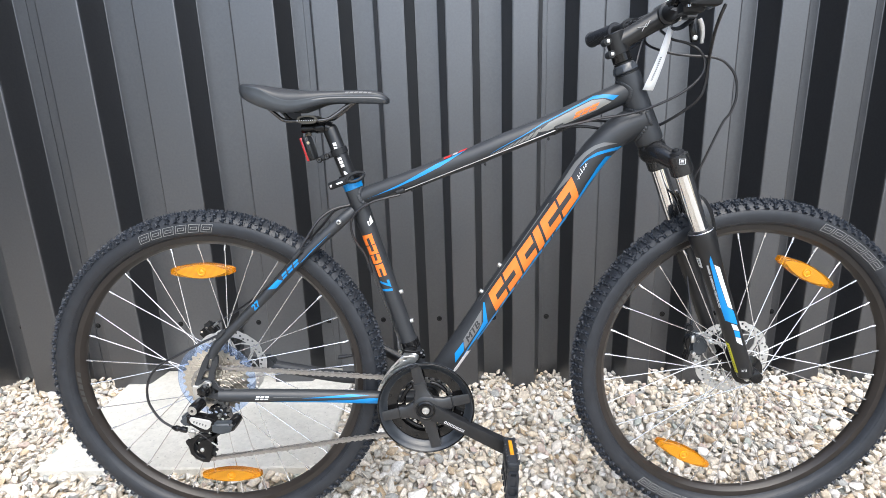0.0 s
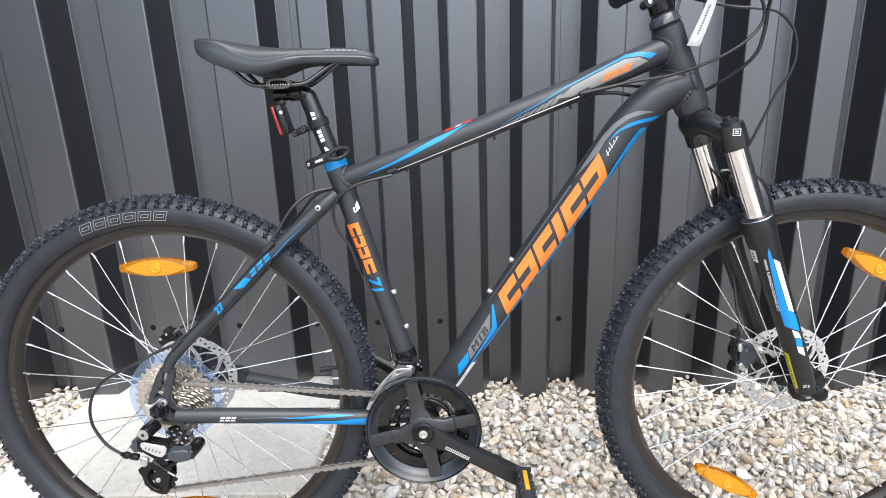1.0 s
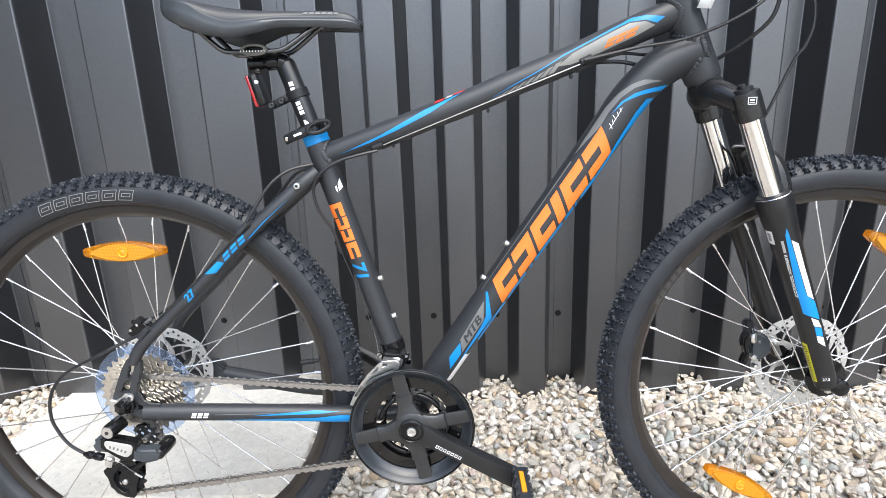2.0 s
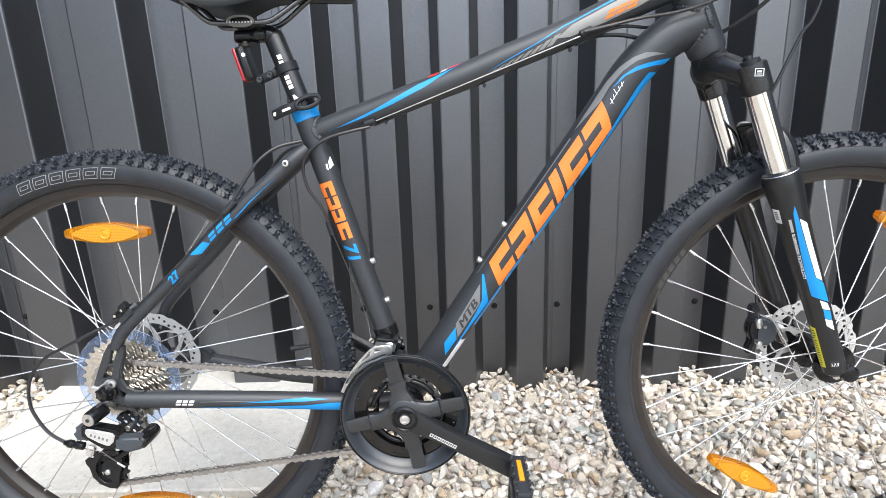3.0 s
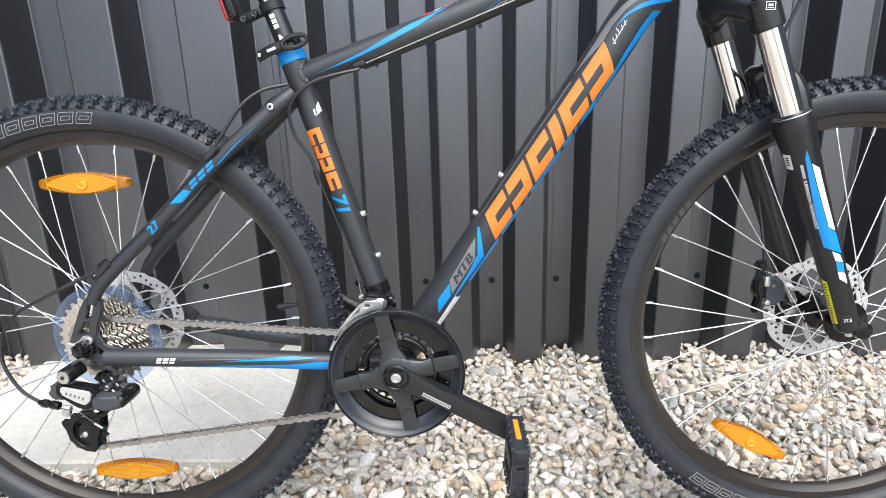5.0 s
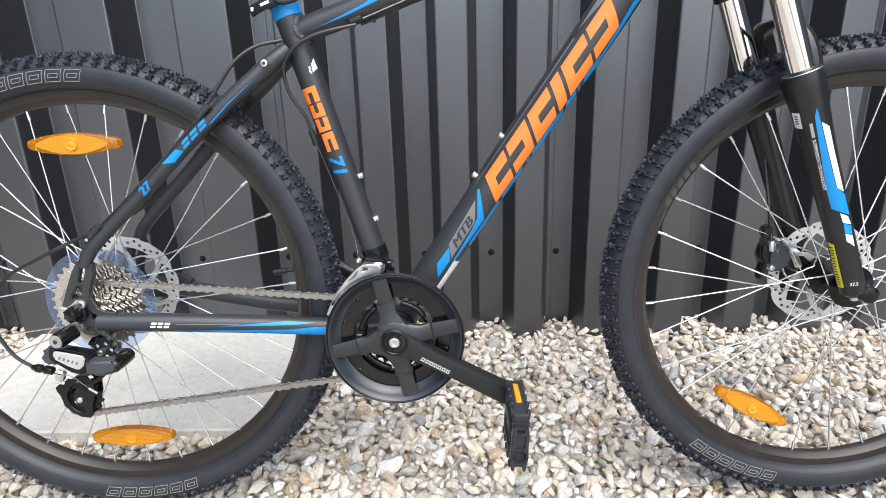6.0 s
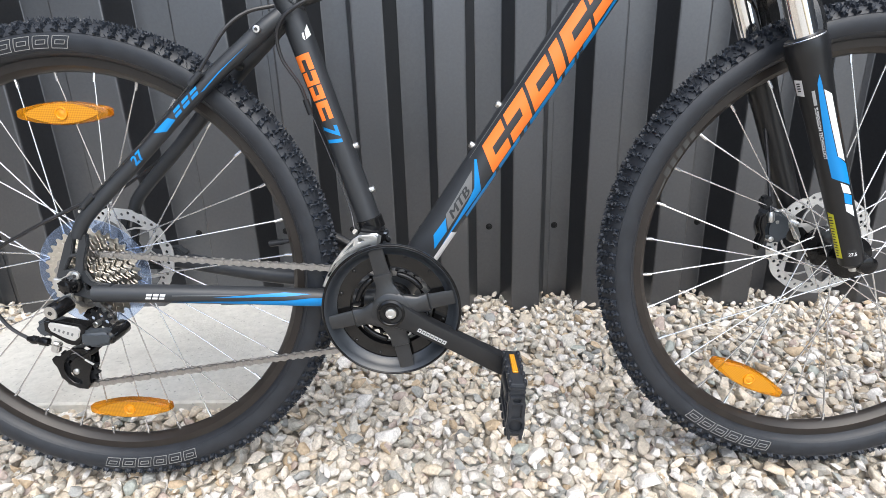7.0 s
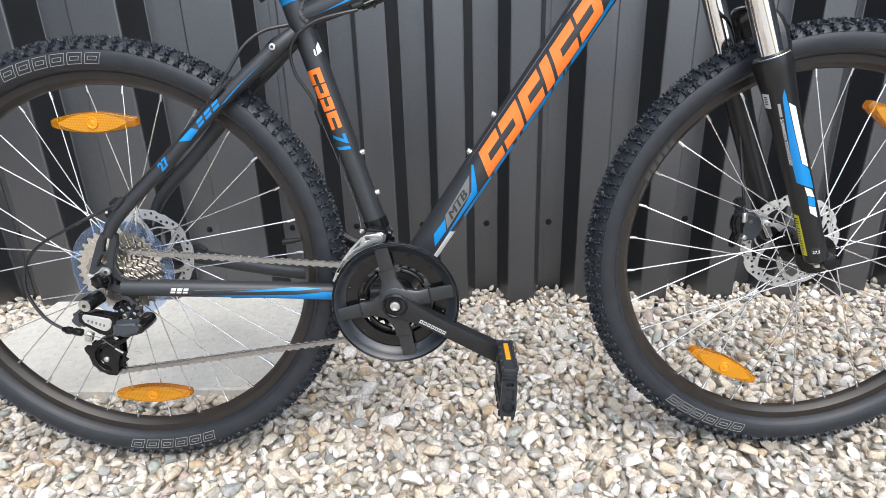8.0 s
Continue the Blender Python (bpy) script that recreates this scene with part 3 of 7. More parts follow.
def build_reflector(wheel, x, z, tilt):
    """A long amber lens with pointed ends, held on the spokes; lies across the radius."""
    n = 28
    bm = bmesh.new()
    outline = []
    for i in range(n + 1):
        t = -1 + 2 * i / n
        outline.append((t * 0.0650, 0.0104 * (1 - abs(t) ** 1.8) + 0.0058))
    outline[0], outline[-1] = (-0.0650, 0.0046), (0.0650, 0.0046)
    loop = outline + [(x, -z) for x, z in outline[::-1]]
    rows = []
    for k, y in ((1.0, 0.006), (1.0, -0.001), (0.93, -0.0045), (0.80, -0.0058)):
        rows.append([bm.verts.new((x * (0.5 + k / 2), y, z * k)) for x, z in loop])
    for a, b in zip(rows, rows[1:]):
        for j in range(len(loop)):
            bm.faces.new((a[j], a[(j + 1) % len(loop)], b[(j + 1) % len(loop)], b[j]))
    bm.faces.new(rows[0][::-1])
    bm.faces.new(rows[-1])
    ob = part("reflector", bm, M_AMBERCLEAR, wheel, "amber plastic spoke reflector")
    ob.matrix_basis = Matrix.Translation((x, -0.006, z)) @ Matrix.Rotation(-radians(tilt), 4, "Y")
    # the inner lozenge of fine prisms, its rim line and the round boss
    lens = bmesh.new()
    pts = []
    for i in range(21):
        t = -1 + 2 * i / 20
        pts.append((t * 0.050, 0.0118 * (1 - abs(t) ** 2.0) + 0.0018))
    pts += [(a, -b) for a, b in pts[::-1]]
    plate(pts, -0.0063, -0.0045, bm=lens)
    part("prism_panel", lens, M_PRISM, ob, "amber lens of fine prisms")
    boss = lathe([(0.0001, -0.0082), (0.0032, -0.0082), (0.0040, -0.0076), (0.0060, -0.0076), (0.0068, -0.0086), (0.0085, -0.0084), (0.0090, -0.0060)], 24, closed=False)
    part("boss", boss, M_AMBER, ob)
    return ob


def build_wheel(name, rim, hub, size, phase, rear, reflectors, prints, valve, rims):
    prof = [(0.2835, -0.006), (0.2815, 0.0), (0.2835, 0.006), (0.290, 0.0128), (0.3035, 0.0138), (0.3045, 0.0125), (0.3035, 0.0115), (0.2985, 0.0105), (0.2985, -0.0105), (0.3035, -0.0115), (0.3045, -0.0125), (0.3035, -0.0138), (0.290, -0.0128)]
    wheel = part(name, lathe(prof, 128), M_RIM, bike, "black alloy rim with steel spokes")
    wheel.matrix_basis = Matrix.Translation((rim[0], 0, rim[1])) @ Matrix.Diagonal((size, 1, size, 1))
    off = Vector(((hub[0] - rim[0]) / size, 0, (hub[1] - rim[1]) / size))
    tyre = build_tyre(wheel, 3 if rear else 4)
    for at, flip in prints:
        wall_print(tyre, radians(at), flip)
    for at in rims:
        rim_print(wheel, radians(at))
    if rear:
        hub_prof = [(0.0001, -0.05), (0.006, -0.05), (0.006, -0.030), (0.031, -0.0275), (0.031, -0.0245), (0.0135, -0.021), (0.012, 0.0), (0.014, 0.028), (0.031, 0.0315), (0.031, 0.0345), (0.014, 0.037), (0.006, 0.05), (0.0001, 0.05)]
        ya, yb, fr = -0.026, 0.033, 0.028
    else:
        hub_prof = [(0.0001, -0.05), (0.006, -0.05), (0.006, -0.044), (0.012, -0.042), (0.031, -0.037), (0.031, -0.034), (0.0125, -0.029), (0.0105, 0.0), (0.014, 0.018), (0.031, 0.0215), (0.031, 0.0245), (0.016, 0.027), (0.006, 0.05), (0.0001, 0.05)]
        ya, yb, fr = -0.0355, 0.023, 0.028
    part("hub", lathe(hub_prof, 32, closed=False), M_GLOSSB, wheel, "black hub shell").matrix_basis = Matrix.Translation(off)
    # 32 crossed spokes, each with its nipple
    spoke = {}
    for i in range(32):
        a = phase + 2 * math.pi * i / 32
        near = i % 2 == 0
        lead = -1 if (i // 2) % 2 == 0 else 1
        y = ya if near else yb
        key = (near, lead)
        if key not in spoke:
            p, q = turned(0, 0.277, -0.002 if near else 0.002), turned(lead * radians(72), fr, y + (0.0015 if near else -0.0015))
            bm = rod(p, q, 0.00108, 8)
            spoke[key] = part("spoke", bm, M_STEEL, wheel)
            bm = rod(turned(0, 0.2835, -0.001 if near else 0.001), turned(0, 0.2705, -0.003 if near else 0.003), 0.0021, 8)
            spoke[key, "n"] = part("nipple", bm, M_STEEL, wheel)
            turn = Matrix.Rotation(-a, 4, "Y")
            spoke[key].matrix_basis = spoke[key, "n"].matrix_basis = turn
        else:
            turn = Matrix.Rotation(-a, 4, "Y")
            again(spoke[key], turn)
            again(spoke[key, "n"], turn)
    for x, z, tilt in reflectors:
        build_reflector(wheel, (x - rim[0]) / size, (z - rim[1]) / size, tilt)
    # valve
    a = radians(valve)
    bm = rod(turned(a, 0.283), turned(a, 0.262), 0.0032, 10)
    rod(turned(a, 0.272), turned(a, 0.252), 0.0044, 10, bm)
    part("valve", bm, M_PLASTIC, wheel, "black tyre valve with cap")
    # slotted brake disc on the far side
    yd = 0.046 if rear else 0.034
    rims_out = [0.080 - (0.0022 if i % 12 in (5, 6) else 0) + 0.0008 * math.sin(i * math.pi / 4) for i in range(96)]
    loop = [(r * math.cos(2 * math.pi * i / 96), r * math.sin(2 * math.pi * i / 96)) for i, r in enumerate(rims_out)]
    holes = [ring_points(0, 0, 0.0635, 60)]
    for i in range(48):
        a = radians(7.5 * i)
        r = (0.0668, 0.0705, 0.0745, 0.0705)[i % 4]
        holes.append(ring_points(r * math.cos(a), r * math.sin(a), 0.0026, 8))
    disc = part("brake_disc", plate(loop, yd, yd + 0.0018, holes=holes), M_ROTOR, wheel, "drilled steel brake disc")
    disc.matrix_basis = Matrix.Translation(off)
    for i in range(6):
        a = radians(60 * i)
        arm = []
        for r, turn, w in ((0.022, 0.0, 0.0070), (0.040, 0.20, 0.0042), (0.054, 0.45, 0.0040), (0.0655, 0.66, 0.0060)):
            arm.append((r, a + turn, w))
        left = [(r * math.cos(q + w / r), r * math.sin(q + w / r)) for r, q, w in arm]
        right = [(r * math.cos(q - w / r), r * math.sin(q - w / r)) for r, q, w in arm]
        strut = [((0.045 + 0.020 * f) * math.cos(a + 0.30 - 0.55 * f + k / 0.055), (0.045 + 0.020 * f) * math.sin(a + 0.30 - 0.55 * f + k / 0.055)) for f, k in ((0, -0.002), (0.5, -0.002), (1, -0.003), (1, 0.003), (0.5, 0.002), (0, 0.002))]
        part("disc_strut", plate(strut, yd - 0.0004, yd + 0.0014), M_ROTOR, disc)
        part("disc_arm", plate(left + right[::-1], yd - 0.0006, yd + 0.0016), M_ROTOR, disc)
    part("disc_carrier", lathe([(0.0185, yd - 0.001), (0.027, yd - 0.001), (0.027, yd + 0.002), (0.0185, yd + 0.002)], 32), M_GLOSSB, disc)
    for i in range(6):
        p = turned(radians(60 * i + 12), 0.0225, yd - 0.001)
        part("disc_bolt", sweep([p, p + Vector((0, -0.0025, 0))], [0.0034, 0.0028], 10), M_ALU, disc)
    return wheel


rear_wheel = build_wheel("rear_wheel", RIM_REAR, REAR, 1.0148, radians(37.4), True, [(-0.450, 0.5605, 0.4), (-0.436, 0.0955, 0.8)], [(99, False), (-84.5, True)], 8.0, [187])
front_wheel = build_wheel("front_wheel", RIM_FRONT, FRONT, 1.0035, radians(5.7), False, [(0.766, 0.537, -28.2), (0.549, 0.136, -27.8)], [(55, False), (-116, True)], -24.0, [152])

# cassette: eight toothed cogs, and the clear spoke guard behind them
COGS = [(0.0655, -0.0330), (0.0575, -0.0376), (0.0505, -0.0422), (0.0445, -0.0468), (0.039, -0.0514), (0.0335, -0.0560), (0.0285, -0.0602), (0.0235, -0.0635)]


def cog_outline(r, pitch=0.0127):
    n = max(11, round(2 * math.pi * r / pitch))
    pts = []
    for i in range(n):
        for f, d in ((0.0, -0.0030), (0.22, -0.0016), (0.38, 0.0026), (0.5, 0.0032), (0.62, 0.0026), (0.78, -0.0016)):
            a = 2 * math.pi * (i + f) / n
            pts.append(((r + d) * math.cos(a), (r + d) * math.sin(a)))
    return pts


HUB_SHIFT = Matrix.Translation((REAR[0] - RIM_REAR[0], 0, REAR[1] - RIM_REAR[1]))
for i, (r, y) in enumerate(COGS):
    holes = [ring_points(0, 0, r * 0.55 if r > 0.045 else 0.016, 24)]
    if r > 0.045:
        holes += [ring_points(r * 0.80 * math.cos(a), r * 0.80 * math.sin(a), r * 0.075, 10) for a in (2 * math.pi * j / 12 for j in range(12))]
    part("cog", plate(cog_outline(r), y - 0.0009, y + 0.0009, holes=holes), M_COG, rear_wheel, "nickel-plated toothed cog").matrix_basis = HUB_SHIFT @ Matrix.Rotation(0.37 * i * i, 4, "Y")
bm = lathe([(0.017, -0.064), (0.017, -0.028), (0.040, -0.028), (0.036, -0.031), (0.022, -0.045), (0.0205, -0.064)], 40)
part("cog_carrier", bm, M_COG, rear_wheel).matrix_basis = HUB_SHIFT
guard = part("spoke_guard", plate(ring_points(0, 0, 0.0800, 64), -0.0295, -0.0283, holes=[ring_points(0, 0, 0.028, 24)]), M_GLASS, rear_wheel, "clear bluish plastic spoke guard disc")
guard.matrix_basis = HUB_SHIFT


# ---- crankset ----
def build_crank():
    th = radians(-27.3)
    bx, bz = BB
    d, nrm = Vector((math.cos(th), 0, math.sin(th))), Vector((-math.sin(th), 0, math.cos(th)))
    c = Vector((bx, 0, bz))
    # arm: wide boss, waist and a squared end
    pts = [c + Vector((0, -0.088, 0)) - d * 0.021, c + Vector((0, -0.089, 0)) - d * 0.012, c + Vector((0, -0.090, 0)) + d * 0.01, c + Vector((0, -0.0915, 0)) + d * 0.03, c + Vector((0, -0.093, 0)) + d * 0.06, c + Vector((0, -0.096, 0)) + d * 0.113, c + Vector((0, -0.099, 0)) + d * 0.160, c + Vector((0, -0.1, 0)) + d * 0.183, c + Vector((0, -0.1, 0)) + d * 0.190]
    pts = [p + Vector((0, 0.0110, 0)) for p in pts]
    wide = [0.008, 0.0175, 0.0205, 0.0165, 0.0142, 0.0142, 0.0150, 0.0150, 0.011]
    bm = bmesh.new()
    rings = []
    for p, w in zip(pts, wide):
        t = 0.0085
        sec = [(-w, -t * 0.2), (-w * 0.82, -t * 0.9), (-w * 0.5, -t), (w * 0.5, -t), (w * 0.82, -t * 0.9), (w, -t * 0.2), (w, t), (-w, t)]
        rings.append([bm.verts.new(p + nrm * a + Vector((0, b, 0))) for a, b in sec])
    for a, b in zip(rings, rings[1:]):
        for j in range(8):
            bm.faces.new((a[j], a[(j + 1) % 8], b[(j + 1) % 8], b[j]))
    bm.faces.new(rings[0][::-1])
    bm.faces.new(rings[-1])
    arm = part("crank_arm", bm, M_FORK, bike, "matt black crank arm")
    for axis, prof, mat, nm, lb in (
            (c, [(0.019, -0.083), (0.0195, -0.089), (0.0165, -0.0905), (0.0155, -0.0895), (0.0155, -0.087), (0.011, -0.087), (0.0105, -0.089), (0.009, -0.089), (0.009, -0.083)], M_GLOSSB, "dust_ring", ""),
            (c, [(0.0001, -0.0895), (0.004, -0.0895), (0.0046, -0.091), (0.0072, -0.0905), (0.0076, -0.089), (0.0076, -0.08)], M_ALU, "crank_bolt", "silver crank bolt")):
        b2 = lathe(prof, 32, closed=False)
        bmesh.ops.translate(b2, vec=axis, verts=b2.verts)
        part(nm, b2, mat, arm, lb)
    # chain guard: a dished ring on four wide arms
    prof = [(0.0965, -0.0745), (0.0965, -0.0785), (0.0955, -0.0810), (0.0935, -0.0818), (0.0915, -0.0805), (0.0885, -0.0745), (0.0815, -0.0670), (0.0785, -0.0655), (0.0785, -0.0640), (0.0830, -0.0645), (0.0930, -0.0715)]
    ring = lathe(prof, 96)
    bmesh.ops.translate(ring, vec=c, verts=ring.verts)
    guard = part("chain_guard", ring, M_GUARD, arm, "dark grey plastic chain guard ring")
    bead = lathe([(0.0955 + 0.0020 * math.cos(q), -0.0803 + 0.0026 * math.sin(q)) for q in (2 * math.pi * k / 10 for k in range(10))], 96)
    bmesh.ops.translate(bead, vec=c, verts=bead.verts)
    part("guard_bead", bead, M_GLOSSB, guard)
    bm = bmesh.new()
    for k in range(4):
        a = th + radians(39.5 + 90 * k)
        e, f = Vector((math.cos(a), 0, math.sin(a))), Vector((-math.sin(a), 0, math.cos(a)))
        rings = []
        for r, w, y, t in ((0.012, 0.0175, -0.0785, 0.010), (0.024, 0.0185, -0.0780, 0.010), (0.031, 0.0150, -0.0770, 0.010), (0.040, 0.0118, -0.0760, 0.010), (0.047, 0.0126, -0.0757, 0.0095), (0.0530, 0.0128, -0.0757, 0.009), (0.0545, 0.0120, -0.0745, 0.006), (0.0550, 0.0108, -0.0740, 0.004), (0.0925, 0.0100, -0.0755, 0.0035)):
            p = c + e * r
            sec = [(-w, t * 0.5), (-w, -t * 0.25), (-w * 0.75, -t * 0.5), (w * 0.75, -t * 0.5), (w, -t * 0.25), (w, t * 0.5)]
            rings.append([bm.verts.new(p + f * q + Vector((0, y + z, 0))) for q, z in sec])
        for a1, b1 in zip(rings, rings[1:]):
            for j in range(6):
                bm.faces.new((a1[j], a1[(j + 1) % 6], b1[(j + 1) % 6], b1[j]))
        bm.faces.new(rings[0][::-1])
        bm.faces.new(rings[-1])
    lathe([(0.012, -0.0845), (0.0255, -0.084), (0.0285, -0.0815), (0.0285, -0.071), (0.012, -0.071)], 40, bm)
    for v in list(bm.verts)[-200:]:
        v.co += c
    part("spider", bm, M_SPIDER, arm, "matt black four-armed spider")
    # three chainrings
    for r, y, mat in ((0.0845, -0.0620, M_RING), (0.0685, -0.0555, M_RING), (0.0495, -0.0490, M_RING)):
        holes = [ring_points(0, 0, {0.0845: 0.0605, 0.0685: 0.0580, 0.0495: 0.0430}[r], 40)]
        b2 = plate(cog_outline(r), y - 0.001, y + 0.001, holes=holes)
        bmesh.ops.translate(b2, vec=c, verts=b2.verts)
        part("chainring", b2, mat, arm, "toothed chainring behind the guard")
    # rivets and shift ramps on the big ring, tabs that carry the middle ring
    for k in range(12):
        p = c + turned(th + radians(11 + 30 * k), 0.0745, -0.0628)
        part("rivet", sweep([p, p + Vector((0, -0.0022, 0)), p + Vector((0, -0.0028, 0))], [0.0027, 0.0025, 0.0017], 10), M_RING, arm)
    for k in range(4):
        a = th + radians(39.5 + 90 * k)
        e, f = Vector((math.cos(a), 0, math.sin(a))), Vector((-math.sin(a), 0, math.cos(a)))
        tab = [(-0.013, 0.066), (-0.009, 0.050), (-0.006, 0.044), (0.006, 0.044), (0.009, 0.050), (0.013, 0.066)]
        pts = [c + f * u + e * v for u, v in tab]
        part("ring_tab", rounded(plate([(q.x, q.z) for q in pts], -0.0635, -0.0555), 0.0015), M_GLOSSB, arm)
        p = c + e * 0.052 + f * 0.004
        part("ring_bolt", sweep([p + Vector((0, -0.063, 0)), p + Vector((0, -0.0665, 0)), p + Vector((0, -0.067, 0))], [0.0055, 0.0050, 0.003], 14), M_ALU if k == 0 else M_GLOSSB, arm)
    for k in range(4):
        a0 = 84 + 90 * k + math.degrees(th)
        arc = [c + Vector((x, -0.0635, z)) for x, z in ring_points(0, 0, 0.0498, 12, a0 - 24, a0 + 24)]
        part("ring_lip", sweep(arc, [0.0026] + [0.0042] * (len(arc) - 2) + [0.0026], 10), M_GLOSSB, arm)
    bm = lathe([(0.018, -0.071), (0.024, -0.070), (0.0255, -0.061), (0.0255, -0.047), (0.018, -0.047)], 40)
    bmesh.ops.translate(bm, vec=c, verts=bm.verts)
    part("inner_spider", bm, M_GLOSSB, arm)
    bm = lathe([(0.018, -0.0455), (0.0255, -0.0455), (0.0265, -0.0440), (0.0265, -0.034), (0.018, -0.034)], 40)
    bmesh.ops.translate(bm, vec=c, verts=bm.verts)
    part("bearing_cup", bm, M_GLOSSB, bike, "black bottom bracket cup")
    # the far arm
    part("crank_arm", sweep([c + Vector((0, 0.062, 0)), c + Vector((0, 0.082, 0)) - d * 0.02, c + Vector((0, 0.095, 0)) - d * 0.1, c + Vector((0, 0.1, 0)) - d * 0.172], [0.014, 0.015, 0.013, 0.013], 12, flat=[0.7] * 4, up=tuple(nrm)), M_FORK, bike)
    part("crank_axle", rod(c + Vector((0, -0.085, 0)), c + Vector((0, 0.08, 0)), 0.011, 20), M_GLOSSB, bike)
    return arm, c + d * 0.1775, c - d * 0.172


crank_arm, PEDAL_R, PEDAL_L = build_crank()


def build_pedal(spot, side):
    """A plastic platform pedal that hangs on edge: its front edge, with the reflector, faces up; side -1 is near."""
    y0, y1 = side * 0.104, side * 0.196
    ym = (y0 + y1) / 2
    bm = bmesh.new()
    for z in (-0.0345, 0.0345):
        box(0, ym, z, 0.0215, 0.090, 0.010, 0.0028, 2, bm=bm)
        for i in range(5):
            for sx in (-1, 1):
                box(sx * 0.0104, ym - 0.038 + 0.019 * i, z + math.copysign(0.0030, z), 0.005, 0.008, 0.0075, 0.001, bm=bm)
    for y in (y0 + side * 0.004, y1 - side * 0.004):
        box(0, y, 0, 0.022, 0.009, 0.074, 0.003, 2, bm=bm)
    for z in (-0.020, 0.020):
        box(0, ym, z, 0.018, 0.084, 0.005, 0.0015, bm=bm)
    ped = part("pedal", bm, M_PEDAL, bike, "black plastic platform pedal with amber reflectors")
    part("barrel", sweep([(0, side * 0.094, 0), (0, side * 0.106, 0), (0, y1 - side * 0.030, 0), (0, y1 - side * 0.028, 0)], [0.007, 0.011, 0.0120, 0.010], 20), M_PEDAL, ped)
    # outer end: a shallow panel, the big axle hole and an open foot
    loop = [(-0.0095, -0.041), (-0.0058, -0.041), (-0.0058, -0.0315), (0.0058, -0.0315), (0.0058, -0.041), (0.0095, -0.041), (0.0125, -0.020), (0.0115, -0.006), (0.0118, 0.012), (0.0098, 0.024), (-0.0098, 0.024), (-0.0118, 0.012), (-0.0115, -0.006), (-0.0125, -0.020)]
    panel = [(-0.0062, -0.0075), (0.0062, -0.0075), (0.0066, 0.0110), (-0.0066, 0.0110)]
    notch = [(-0.0055, 0.0150), (0.0055, 0.0150), (0.0055, 0.0205), (-0.0055, 0.0205)]
    end = plate(loop, y1 - side * 0.004, y1 + side * 0.006, holes=[ring_points(0, -0.0195, 0.0092, 20), panel, notch])
    end_plate = part("end_plate", rounded(end, 0.0012), M_PEDAL, ped)
    part("end_panel", rounded(box(0, y1 - side * 0.0005, 0.0018, 0.0140, 0.006, 0.0200), 0.0008, 1), M_PEDAL, end_plate)
    for z in (0.0335, 0.0275):
        part("end_rib", rounded(box(0, y1 - side * 0.002, z, 0.0225, 0.008, 0.0045), 0.0012), M_PEDAL, ped)
    for z in (-1, 1):
        part("pedal_reflector", box(0, ym - side * 0.006, z * 0.0402, 0.0082, 0.048, 0.003, 0.0008), M_PRISM, ped, "small amber pedal reflector")
    ped.matrix_basis = Matrix.Translation(spot) @ Matrix.Rotation(radians(3), 4, "Y") @ Matrix.Diagonal((0.92, 1, 0.95, 1))
    return ped


build_pedal(PEDAL_R + Vector((0.004, 0, -0.006)), -1)
build_pedal(PEDAL_L, 1)


